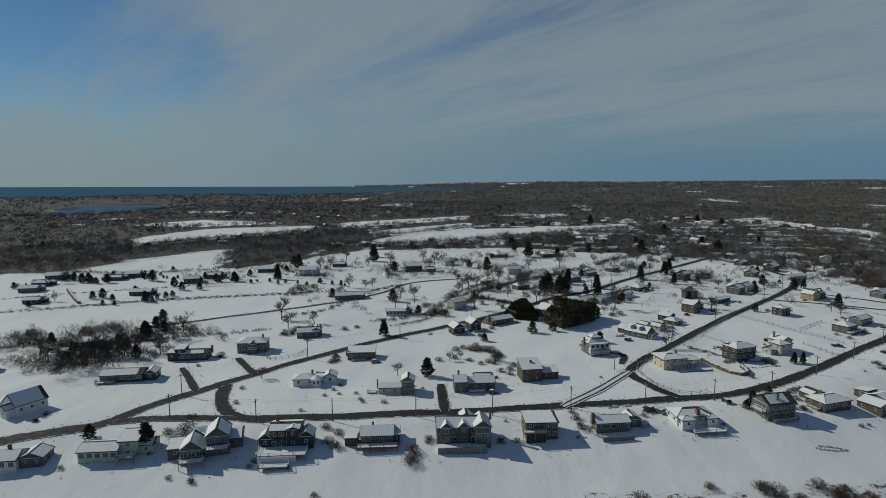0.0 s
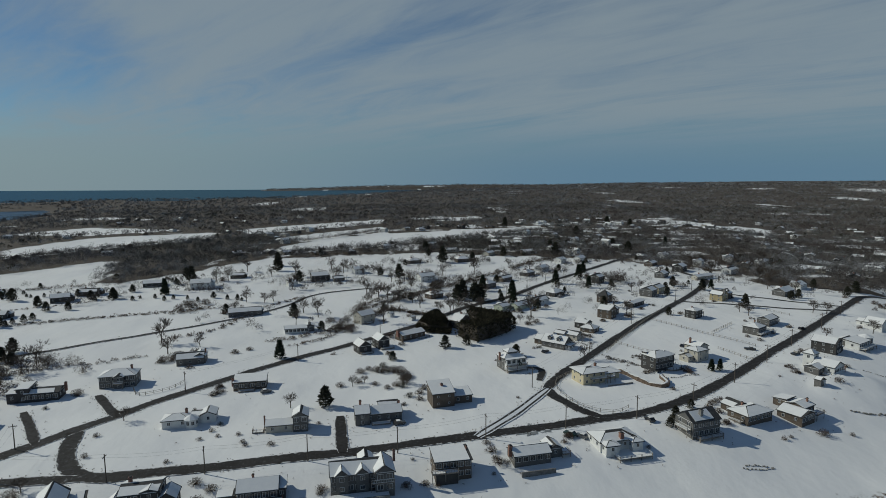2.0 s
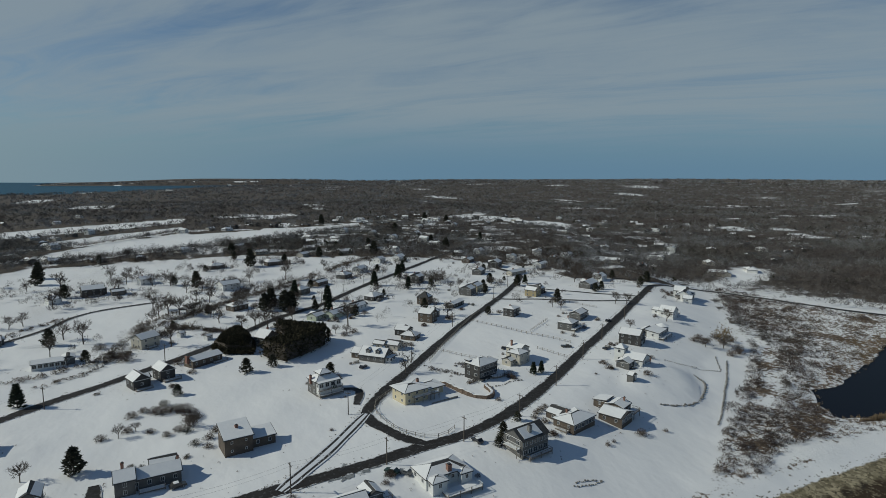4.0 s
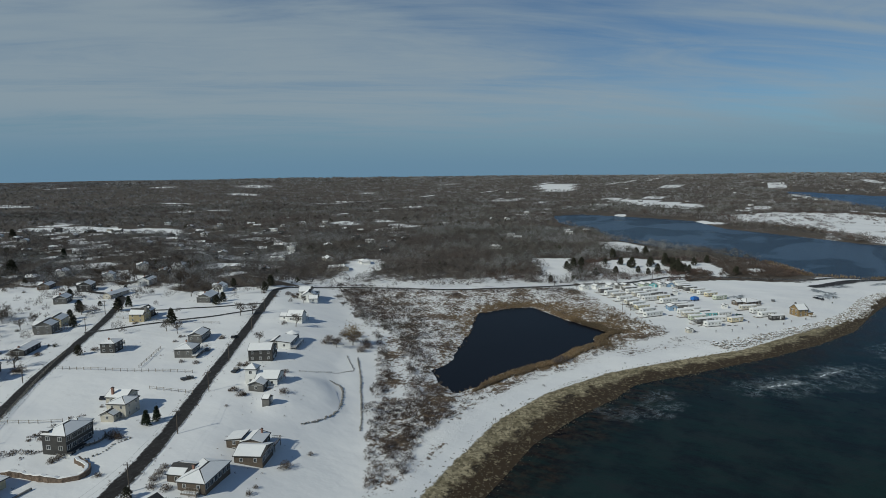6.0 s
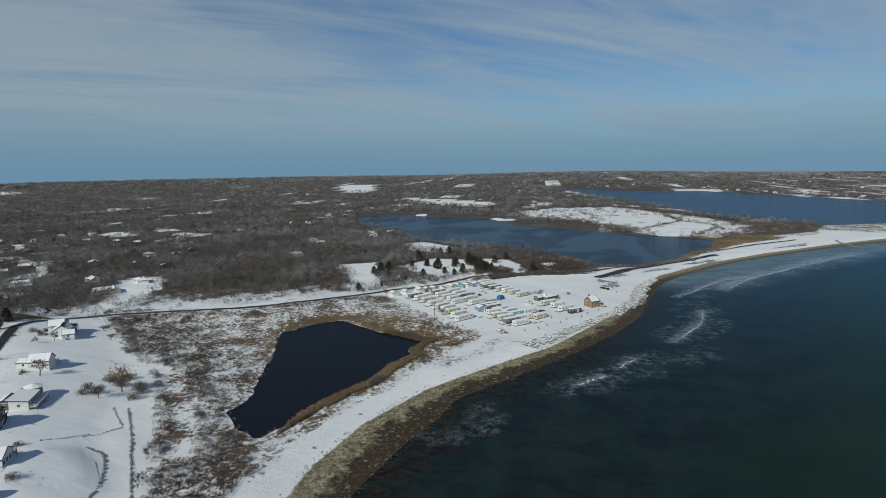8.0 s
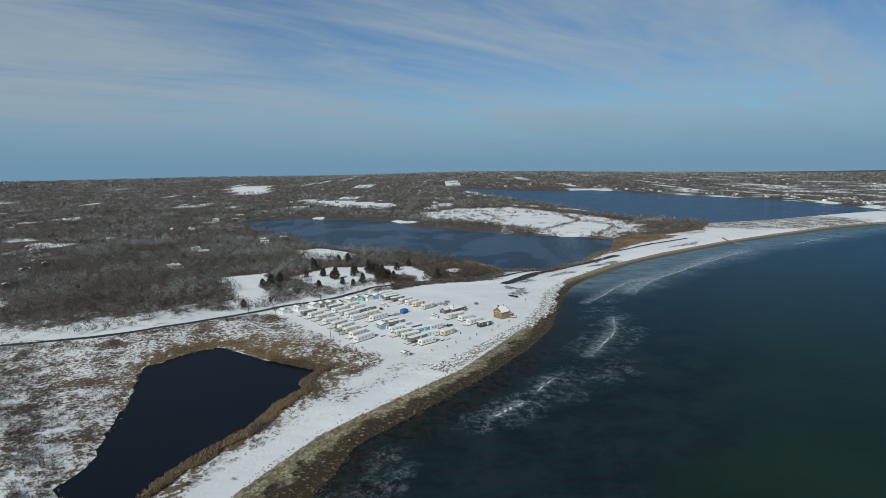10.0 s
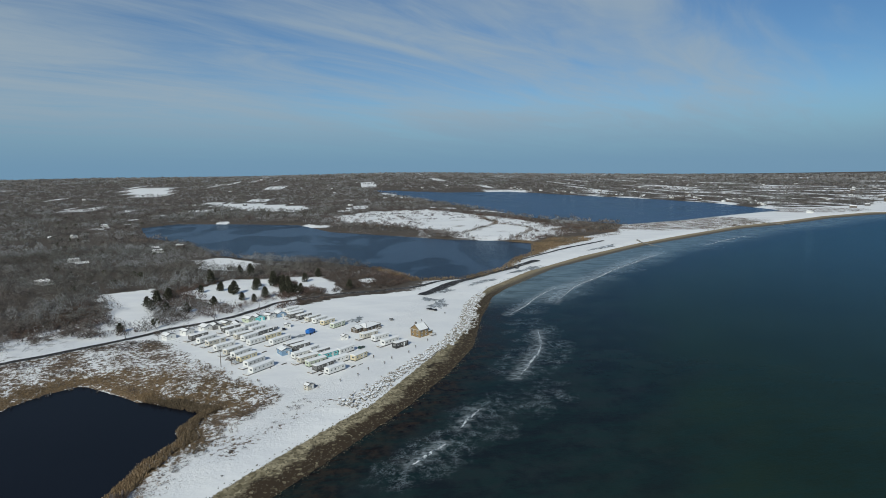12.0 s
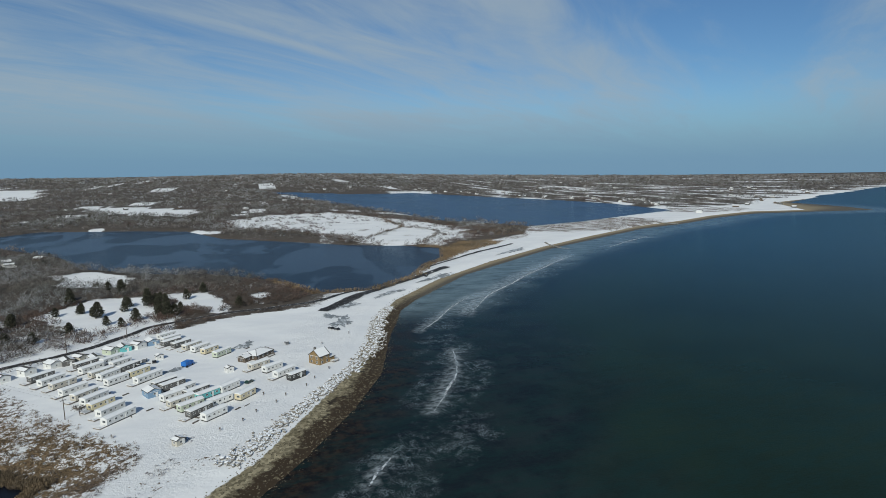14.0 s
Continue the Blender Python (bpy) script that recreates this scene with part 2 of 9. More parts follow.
car_mats = {"black": car_paint("black_car_paint", (0.012, 0.012, 0.014)), "grey": car_paint("grey_car_paint", (0.12, 0.125, 0.13)),
            "green": car_paint("dark_green_paint", (0.02, 0.05, 0.035)), "blue": car_paint("blue_car_paint", (0.03, 0.08, 0.2))}


def twig(name, dark, light, frost=0.0):
    k = Nodes(name)
    col = k.mix(k.island(), dark, light)
    if frost:
        patch = k.ramp(k.noise(0.012, 3), 0.45, 0.62)
        col = k.mix(k.math("MULTIPLY", k.ramp(k.noise(0.017, 5, 0.65), 0.42, 0.60), 0.6), col, k.mix(k.ramp(k.noise(0.006, 3), 0.4, 0.6), (0.046, 0.036, 0.031), (0.060, 0.061, 0.050)))
        col = k.mix(k.math("MULTIPLY", k.math("MULTIPLY", k.ramp(k.island(), 1 - frost, 1.0), patch), 0.85), col, (0.42, 0.435, 0.455))
    return k.done(col, 0.9, spec=0.2)


twig_mat = twig("bare_twigs", (0.060, 0.048, 0.040), (0.145, 0.120, 0.100))


def make_wood():
    """Leafless canopy: one tone a tree, paler far off to stand for haze, with russet, lichen-grey and frosted
    stretches.
    """
    k = Nodes("winter_wood_twigs")
    tone, isl = k.attr("tone"), k.island()
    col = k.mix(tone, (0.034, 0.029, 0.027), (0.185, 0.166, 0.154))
    col = k.mix(k.math("MULTIPLY", isl, 0.30), col, (0.185, 0.162, 0.145))
    col = k.mix(k.ramp(k.noise(0.0060, 4, 0.6), 0.50, 0.62, 0.0, 0.6), col, k.mix(tone, (0.044, 0.029, 0.026), (0.130, 0.092, 0.078)))
    col = k.mix(k.ramp(k.noise(0.0036, 4, 0.6, stretch=(1, 1, 1, 40)), 0.46, 0.60, 0.0, 0.65), col, k.mix(tone, (0.050, 0.051, 0.046), (0.180, 0.183, 0.162)))
    frost = k.math("MULTIPLY", k.ramp(k.noise(0.0105, 5, 0.65), 0.43, 0.60), k.ramp(k.math("ADD", tone, isl), 0.7, 1.5, 0.12, 0.85))
    col = k.mix(frost, col, (0.34, 0.355, 0.37))
    return k.done(col, 0.9, spec=0.2)


wood_mat = make_wood()
bush_mat = twig("bush_twigs", (0.055, 0.041, 0.034), (0.16, 0.122, 0.095))
marsh_mat = twig("marsh_shrub_twigs", (0.052, 0.041, 0.037), (0.165, 0.132, 0.118), 0.25)
scrub_mat = twig("scrub_twigs", (0.08, 0.06, 0.045), (0.22, 0.17, 0.125), 0.35)
reed_mat = twig("dry_reeds", (0.120, 0.083, 0.048), (0.36, 0.260, 0.155), 0.12)
rust_mat = twig("rusty_oak_leaves", (0.14, 0.095, 0.04), (0.24, 0.17, 0.075))
needle_mat = twig("evergreen_needles", (0.016, 0.024, 0.015), (0.055, 0.068, 0.042))
hedge_mat = twig("hedge_needles", (0.022, 0.023, 0.013), (0.078, 0.066, 0.040))
dark_wood_mat = twig("cedar_needles", (0.026, 0.028, 0.019), (0.082, 0.080, 0.056))


def make_ground():
    k = Nodes("snowy_ground")
    wood, scrub, reed, shore, off = (k.attr(n) for n in ("wood", "scrub", "reed", "shore", "off"))
    peb = k.ramp(shore, 2.2, -2.2)
    tide = k.math("SUBTRACT", 1.0, k.math("DIVIDE", off, k.math("MAXIMUM", k.math("SUBTRACT", off, shore), 2.0)))
    n_big, n_mid, n_fine = k.noise(0.02, 5, 0.6), k.noise(0.22, 7, 0.72), k.noise(1.4, 5, 0.7)
    snow = k.mix(k.ramp(k.noise(0.05, 4, 0.6, stretch=(1, 0.35, 1, 25)), 0.35, 0.7), SNOW, (0.745, 0.75, 0.755))
    # stubble and grass tips in wind-thinned bands
    thin_snow = k.math("MULTIPLY", k.ramp(k.noise(0.03, 5, 0.65, stretch=(1, 0.3, 1, 40)), 0.50, 0.72), k.ramp(k.noise(1.1, 4, 0.7), 0.48, 0.64))
    place = k.n.new("ShaderNodeSeparateXYZ")
    k.l.new(k.pos(), place.inputs[0])
    thin_snow = k.math("MULTIPLY", thin_snow, k.ramp(place.outputs["Y"], 290, 420, 0.12, 1.0))
    snow = k.mix(k.math("MULTIPLY", thin_snow, 0.6), snow, (0.36, 0.32, 0.26))
    # thin snow lets tufts and litter through
    litter = k.mix(n_fine, (0.045, 0.037, 0.03), (0.125, 0.102, 0.08))
    bare = k.math("MULTIPLY_ADD", n_mid, 0.55, k.math("MULTIPLY", n_fine, 0.3))
    bare = k.math("MULTIPLY_ADD", n_big, 0.35, bare)
    w = k.math("MULTIPLY", k.ramp(k.math("ADD", bare, k.math("MULTIPLY", k.math("SUBTRACT", wood, 0.5), 0.44)), 0.62, 0.75), k.ramp(wood, 0.02, 0.2))
    col = k.mix(w, snow, litter)
    tuft = k.math("MULTIPLY_ADD", k.noise(0.42, 6, 0.74), 0.72, k.math("MULTIPLY", k.noise(1.7, 4, 0.7), 0.28))
    tuft = k.math("MULTIPLY_ADD", k.noise(0.055, 4, 0.6), 0.34, tuft)
    s = k.math("MULTIPLY", k.ramp(k.math("ADD", tuft, k.math("MULTIPLY", k.math("SUBTRACT", scrub, 0.5), 0.40)), 0.678, 0.722), k.ramp(scrub, 0.02, 0.2))
    col = k.mix(s, col, k.mix(k.ramp(k.noise(0.8, 5, 0.75), 0.35, 0.65), (0.046, 0.033, 0.024), k.mix(k.noise(0.045, 3), (0.19, 0.15, 0.118), (0.25, 0.168, 0.095))))
    r = k.math("MULTIPLY", k.ramp(k.math("ADD", tuft, k.math("MULTIPLY", k.math("SUBTRACT", reed, 0.5), 0.26)), 0.680, 0.735), k.ramp(reed, 0.02, 0.3))
    col = k.mix(r, col, k.mix(k.ramp(n_fine, 0.35, 0.65), (0.068, 0.046, 0.026), (0.25, 0.172, 0.092)))
    # shingle beach: pale stones above, a dark wrack line, weed and wet stones towards the water; sand in the far cove
    pe = k.cells(0.95, out="Color")
    sp = k.n.new("ShaderNodeSeparateXYZ")
    k.l.new(pe, sp.inputs[0])
    wander = k.math("MULTIPLY", k.math("SUBTRACT", k.noise(0.055, 5, 0.6), 0.5), 1.3)
    level = k.math("ADD", tide, wander)
    stones = k.mix(sp.outputs[0], (0.115, 0.096, 0.058), (0.40, 0.345, 0.225))
    stones = k.mix(k.ramp(k.noise(0.16, 5, 0.65), 0.46, 0.62, 0.0, 0.55), stones, (0.125, 0.105, 0.058))
    weed = k.mix(k.math("MULTIPLY_ADD", n_mid, 0.6, k.math("MULTIPLY", n_fine, 0.4)), (0.014, 0.009, 0.006), (0.070, 0.047, 0.024))
    lower = k.ramp(k.math("ADD", level, k.math("MULTIPLY", k.math("SUBTRACT", n_mid, 0.5), 0.6)), 0.27, 0.52)
    shingle = k.mix(lower, stones, k.mix(k.ramp(sp.outputs[1], 0.86, 1.0, 0.0, 0.7), weed, stones))
    wrack = k.math("MULTIPLY", k.ramp(k.math("ABSOLUTE", k.math("SUBTRACT", level, 0.40)), 0.03, 0.10, 1.0, 0.0), k.ramp(k.noise(0.12, 5, 0.7), 0.50, 0.58))
    shingle = k.mix(k.math("MULTIPLY", wrack, 0.9), shingle, (0.020, 0.014, 0.009))
    sand = k.mix(k.ramp(k.math("ADD", tide, k.math("MULTIPLY", k.math("SUBTRACT", n_mid, 0.5), 0.25)), 0.2, 0.75), k.mix(n_fine, (0.23, 0.185, 0.115), (0.31, 0.255, 0.165)), (0.105, 0.092, 0.072))
    beach = k.mix(k.ramp(place.outputs["X"], 575, 640), shingle, sand)
    b = k.ramp(k.math("ADD", peb, k.math("MULTIPLY", k.math("SUBTRACT", k.noise(0.35, 6, 0.7), 0.5), 0.9)), 0.40, 0.60)
    col = k.mix(b, col, beach)
    relief = k.math("MULTIPLY_ADD", n_mid, k.math("MULTIPLY_ADD", k.math("MAXIMUM", scrub, wood), 0.7, 0.12), k.math("MULTIPLY", n_fine, k.math("MULTIPLY_ADD", scrub, 0.5, 0.05)))
    relief = k.math("MULTIPLY_ADD", k.noise(0.9, 5, 0.7), k.math("MULTIPLY", k.attr("rough"), 1.1), relief)
    k.bump(k.math("MULTIPLY_ADD", k.noise(0.075, 4, 0.5, stretch=(1, 0.6, 1, 25)), 1.6, relief), 0.6, 0.7)
    return k.done(col, 0.85, spec=0.25)


ground_mat = make_ground()


def make_road():
    k = Nodes("ploughed_asphalt")
    side = k.attr("side")
    n = k.noise(0.5, 5, 0.65)
    col = k.mix(k.noise(2.5, 4), (0.016, 0.0145, 0.0135), (0.034, 0.031, 0.029))
    col = k.mix(k.ramp(k.noise(0.09, 3), 0.5, 0.7, 0, 0.35), col, (0.055, 0.051, 0.048))
    edge = k.ramp(k.math("ADD", side, k.math("MULTIPLY", k.math("SUBTRACT", n, 0.5), 1.2)), 0.86, 1.0)
    verge = k.ramp(k.math("ADD", side, k.math("MULTIPLY", k.math("SUBTRACT", n, 0.5), 1.2)), 0.78, 0.95)
    col = k.mix(k.math("MULTIPLY", verge, 0.45), col, (0.060, 0.050, 0.040))
    col = k.mix(k.math("MULTIPLY", edge, 0.85), col, (0.62, 0.63, 0.64))
    packed = k.math("MULTIPLY", k.ramp(k.attr("slush"), 0.75, 0.95), k.ramp(k.math("ABSOLUTE", k.math("SUBTRACT", side, 0.55)), 0.14, 0.26))
    slush = k.math("MAXIMUM", packed, k.math("MULTIPLY", k.ramp(k.noise(0.8, 5, 0.7), 0.55, 0.72), k.attr("slush")))
    col = k.mix(slush, col, (0.68, 0.70, 0.73))
    return k.done(col, k.ramp(n, 0.3, 0.7, 0.6, 0.9), spec=0.25)


road_mat = make_road()


def make_sea():
    k = Nodes("sea_water")
    foam, shallow = k.attr("foam"), k.attr("shallow")
    near = k.attr("near")
    deep = k.mix(k.ramp(k.noise(0.012, 4), 0.35, 0.65), (0.0125, 0.0232, 0.0148), (0.0168, 0.0312, 0.0200))
    # weed beds under shallow water
    bed = k.mix(k.ramp(k.noise(0.055, 6, 0.65), 0.40, 0.62), (0.0095, 0.0120, 0.0165), (0.0185, 0.0255, 0.0275))
    col = k.mix(k.math("MULTIPLY", shallow, 0.85), deep, bed)
    col = k.mix(near, col, k.mix(k.ramp(k.noise(0.22, 6, 0.7), 0.4, 0.62), (0.0100, 0.0075, 0.0062), (0.032, 0.0210, 0.0130)))
    # long low swell and wind streaks
    swell = k.math("MULTIPLY_ADD", k.noise(0.16, 5, 0.6, stretch=(1, 0.28, 1, 35)), 0.6, k.math("MULTIPLY", k.noise(0.75, 4, 0.65, stretch=(1, 0.35, 1, 35)), 0.4))
    col = k.mix(k.ramp(swell, 0.40, 0.62, 0.0, 0.55), col, (0.0110, 0.0300, 0.0265))
    # milky wash behind the breakers
    streak = k.ramp(k.noise(0.10, 6, 0.65, stretch=(1, 0.45, 1, 52)), 0.25, 0.70, 0.35, 1.0)
    col = k.mix(k.math("MULTIPLY", k.attr("wash"), streak), col, (0.17, 0.225, 0.240))
    # thin wandering threads of foam
    thread_a = k.ramp(k.math("ABSOLUTE", k.math("SUBTRACT", k.noise(0.30, 4, 0.6, distort=1.6), 0.5)), 0.0, 0.028, 1.0, 0.0)
    thread_b = k.ramp(k.math("ABSOLUTE", k.math("SUBTRACT", k.noise(0.72, 4, 0.6, distort=1.2), 0.5)), 0.0, 0.045, 0.8, 0.0)
    patch = k.ramp(k.math("ADD", foam, k.math("MULTIPLY", k.math("SUBTRACT", k.noise(0.06, 5, 0.65), 0.5), 1.9)), 0.50, 1.05)
    gone = k.ramp(k.noise(0.20, 5, 0.7), 0.40, 0.60)
    f = k.math("MULTIPLY", k.math("MULTIPLY", k.math("MAXIMUM", thread_a, thread_b), gone), k.math("MULTIPLY", patch, 0.52))
    col = k.mix(f, col, (0.40, 0.45, 0.48))
    churn = k.math("MULTIPLY", k.attr("surf"), k.ramp(k.noise(0.42, 7, 0.8, stretch=(1, 0.6, 1, 48)), 0.40, 0.60))
    col = k.mix(k.math("MULTIPLY", churn, 0.6), col, (0.55, 0.60, 0.62))
    ripple = k.math("MULTIPLY_ADD", k.noise(1.5, 5, 0.65, stretch=(1, 0.45, 1, 35)), 0.9, k.math("MULTIPLY", k.noise(0.22, 3, 0.5, stretch=(1, 0.35, 1, 35)), 0.7))
    k.bump(ripple, 1.0, 0.6)
    return k.water(col, k.math("MULTIPLY_ADD", f, 0.5, 0.16), 0.020, 0.315, (0.52, 0.78, 1.0, 1))


sea_mat = make_sea()


def make_pond(name, base, sheet, ice):
    k = Nodes(name)
    col = k.mix(k.noise(0.03, 4), base, tuple(v * 1.35 for v in base))
    rough = 0.07
    if ice:
        thin = k.ramp(k.noise(0.0085, 4, 0.55, stretch=(1, 1.5, 1, 20), distort=1.2), 0.47, 0.53)
        col = k.mix(k.math("MULTIPLY", thin, ice), col, sheet)
        rough = k.math("MULTIPLY_ADD", thin, 0.16, 0.10)
    k.bump(k.noise(1.6, 4, 0.6, stretch=(1, 0.5, 1, 30)), 0.9 if ice else 0.25, 0.35)
    return k.water(col, rough, 0.03, 0.30 if ice else 0.13)


pond_mat = make_pond("dark_pond_water", (0.006, 0.0075, 0.012), (0, 0, 0), 0)
ice_mat = make_pond("half_frozen_pond", (0.009, 0.019, 0.036), (0.032, 0.052, 0.082), 0.9)
bay_mat = make_pond("blue_lagoon_water", (0.010, 0.034, 0.082), (0.013, 0.040, 0.092), 0.3)


def make_foam():
    k = Nodes("breaking_wave_foam")
    return k.done(k.mix(k.ramp(k.noise(0.6, 7, 0.8), 0.46, 0.55), (0.03, 0.05, 0.06), (0.70, 0.73, 0.75)), 0.5)


foam_mat = make_foam()


def make_boulder():
    k = Nodes("snow_capped_boulder")
    nz = k.n.new("ShaderNodeSeparateXYZ")
    k.l.new(k.n.new("ShaderNodeNewGeometry").outputs["Normal"], nz.inputs[0])
    stone = k.mix(k.noise(1.2, 5), (0.12, 0.11, 0.095), (0.30, 0.275, 0.235))
    cap = k.ramp(k.math("ADD", nz.outputs["Z"], k.math("MULTIPLY", k.math("SUBTRACT", k.rand(), 0.55), 1.1)), 0.55, 0.85)
    return k.done(k.mix(cap, stone, (0.72, 0.74, 0.77)), 0.85)


boulder_mat = make_boulder()

# ---- the lie of the land ----
COAST = [(-4800, -600), (-1500, 30), (-300, 88), (0, 104), (100, 112), (150, 118), (184, 117), (212, 110), (228, 104), (246, 100), (266, 84), (303, 56),
         (334, 36.5), (364.5, 21), (414.5, 6.5), (437.5, -2), (461, -10), (485, -25.5), (520.5, -55.5), (552, -82), (607, -150), (656, -212), (700, -285), (764, -391),
         (803, -495), (850, -590), (880, -690), (868, -800), (852, -905), (925, -936), (1049, -947), (1219, -1223), (1473, -1797), (2600, -4900)]
LAND = COAST + [(6500, -6500), (6500, 6500), (700, 6500), (-640, 6500), (-600, 3790), (0, 3750), (480, 3710), (560, 3600), (330, 3380), (0, 2600), (-320, 2240), (-640, 2140), (-860, 2200), (-988, 2136), (-1182, 1949), (-1375, 1833), (-1900, 1500), (-6500, 1200)]
ROCK = [(-4800, -585), (-1500, 46), (-300, 106), (0, 120), (100, 126), (132, 131), (165, 132), (191, 132), (220, 126), (251, 112), (267, 100), (287, 84), (306, 68),
        (332, 53), (362, 36), (404, 20), (446, 8), (486, -13), (540, -57), (598, -120), (664, -205), (716, -285), (785, -400), (822, -495), (870, -590), (905, -700), (890, -800)]
ROCKLAND = ROCK + [(1049, -900), (2700, -4800), (6500, -6500), (6500, 6500), (-6500, 6500)]
POND_NEAR = [(226, 173), (236, 172), (266, 180), (279, 184), (298, 191), (318, 197), (339, 183), (344, 175), (327, 151), (310, 123), (296, 127),
             (289, 124), (277, 130), (257, 134), (240, 143), (220, 150), (208, 154), (213, 163)]
POND_MID = [(1002, 374), (1052, 340), (1010, 220), (977, 153), (870, 104), (810, 34), (754, -27), (723, -83), (697, -108), (632, -89), (602, -63), (559, -42),
            (524, -4), (527, 29), (579, 52), (622, 95), (647, 149), (694, 206), (770, 241), (874, 325)]
POND_FAR = [(2430, 66), (1998, -185), (1950, -390), (1598, -501), (1331, -602), (1198, -632), (992, -620), (944, -506), (879, -375), (852, -283), (911, -250),
            (985, -198), (1187, -166), (1452, -110), (1927, -43)]
INLET = [(-729, 1063), (-894, 1343), (-927, 1603), (-769, 1659), (-632, 1334), (-635, 1133)]
PLATEAU = [(-6000, -60), (-1200, 80), (-40, 121), (40, 126), (103, 128), (136, 140), (162, 158), (200, 181), (245, 212), (327, 298), (345, 330), (520, 700), (900, 3000), (-6000, 3000)]


def seg_dist(x, y, pts, closed=True):
    """Distance of arrays of points to a polyline."""
    best = np.full(x.shape, 1e12)
    pairs = list(zip(pts, pts[1:] + pts[:1])) if closed else list(zip(pts, pts[1:]))
    for (ax, ay), (bx, by) in pairs:
        dx, dy = bx - ax, by - ay
        s = np.clip(((x - ax) * dx + (y - ay) * dy) / (dx * dx + dy * dy + 1e-9), 0, 1)
        best = np.minimum(best, (x - ax - s * dx) ** 2 + (y - ay - s * dy) ** 2)
    return np.sqrt(best)


def inside(x, y, pts):
    hit = np.zeros(x.shape, bool)
    for (ax, ay), (bx, by) in zip(pts, pts[1:] + pts[:1]):
        if ay != by:
            hit ^= ((ay > y) != (by > y)) & (x < (bx - ax) * (y - ay) / (by - ay) + ax)
    return hit


def signed(x, y, pts):
    """Positive inside the outline."""
    return np.where(inside(x, y, pts), 1, -1) * seg_dist(x, y, pts)


def smooth(a, b, v):
    s = np.clip((v - a) / (b - a), 0, 1)
    return s * s * (3 - 2 * s)


def waves(x, y, size, seed=0):
    """Soft undulation from a few crossed sines, about -1 to 1."""
    out = 0
    for n in range(4):
        a = 1.7 * n + 0.9 * seed + 0.4
        k = (1 + 0.37 * n) * 2 * np.pi / size
        out = out + np.sin(k * (x * math.cos(a) + y * math.sin(a)) + 2.1 * n + seed)
    return out / 4


def height(x, y):
    x, y = np.asarray(x, float), np.asarray(y, float)
    d = signed(x, y, LAND)
    shore = signed(x, y, ROCKLAND)
    z = np.where(d < 0, np.maximum(-4, d * 0.07), np.minimum(d * 0.05, 0.9)) + 1.2 * smooth(-3, 10, shore) * (d > 0)
    up = signed(x, y, PLATEAU)
    z = z + 5.9 * smooth(-4, 46, up) * smooth(0, 25, d)
    z = z + smooth(15, 50, d) * (0.25 * waves(x, y, 46) + 0.45 * waves(x, y, 170, 3))
    r = np.hypot(x, y)
    way = y / np.maximum(r, 1)
    hills = smooth(1500, 3900, r) * (36 + 6 * waves(x, y, 2600, 5)) * smooth(100, 1200, d) * smooth(-0.62, -0.02, way) * (1 - 0.35 * smooth(0.8, 0.97, way))
    z = z + hills
    # the long ridge beyond the bay
    z = z + (21 + 4 * waves(x, y, 900, 2)) * smooth(3740, 3960, np.hypot(x, y)) * smooth(0, 120, d) * smooth(-620, 500, x) * (1 - smooth(600, 1500, x)) * (y > 0)
    for pond in (POND_NEAR, POND_MID, POND_FAR, INLET):
        p = -signed(x, y, pond) + (1.6 * waves(x, y, 17, 2) + 1.0 * waves(x, y, 8, 4) if pond is POND_NEAR else 0)
        z = np.where(p < 40, np.minimum(z, 0.35 + np.where(p < 0, np.maximum(p * 0.2, -2), p * 0.09)), z)
    # garden mounds: the raised lawn by the shore path and the old dune below the row
    u, v = (x - 168) * 0.79 + (y - 189) * 0.61, -(x - 168) * 0.61 + (y - 189) * 0.79
    z = z + 1.5 * (1 - smooth(0.82, 1.0, np.hypot(u / 21.0, v / 12.0))) * smooth(-19, -4, u + 0.3 * v)
    return z


def zat(x, y):
    return float(height(np.array([x]), np.array([y]))[0])

# ---- helpers for meshes ----
def mesh_of(name, verts, faces, mats):
    me = bpy.data.meshes.new(name)
    me.from_pydata(verts, [], faces)
    for m in mats if isinstance(mats, (list, tuple)) else [mats]:
        me.materials.append(m)
    me.update()
    return me


def part(name, bm, material, parent, label=""):
    """Links a bmesh as one mesh object under a thing or a part."""
    me = bm if isinstance(bm, bpy.types.Mesh) else bpy.data.meshes.new(name)
    if me is not bm:
        bm.to_mesh(me)
        bm.free()
        for m in material if isinstance(material, (list, tuple)) else [material]:
            me.materials.append(m)
    ob = new(name, me)
    ob.parent = parent
    return tagged(ob, label)


def tri_soup(name, corners, mats, tone=None):
    """A mesh of loose triangles from an array (n, 3, 3); tone: one value a triangle, the same for all of one plant."""
    corners = np.asarray(corners, np.float32).reshape(-1, 3)
    n = len(corners) // 3
    me = bpy.data.meshes.new(name)
    me.vertices.add(3 * n)
    me.vertices.foreach_set("co", corners.ravel())
    me.loops.add(3 * n)
    me.loops.foreach_set("vertex_index", np.arange(3 * n, dtype=np.int32))
    me.polygons.add(n)
    me.polygons.foreach_set("loop_start", np.arange(0, 3 * n, 3, dtype=np.int32))
    me.polygons.foreach_set("loop_total", np.full(n, 3, np.int32))
    if tone is not None:
        me.attributes.new("tone", "FLOAT", "FACE").data.foreach_set("value", np.asarray(tone, np.float32))
    me.materials.append(mats)
    me.update(calc_edges=True)
    return me


rng = np.random.default_rng(7)


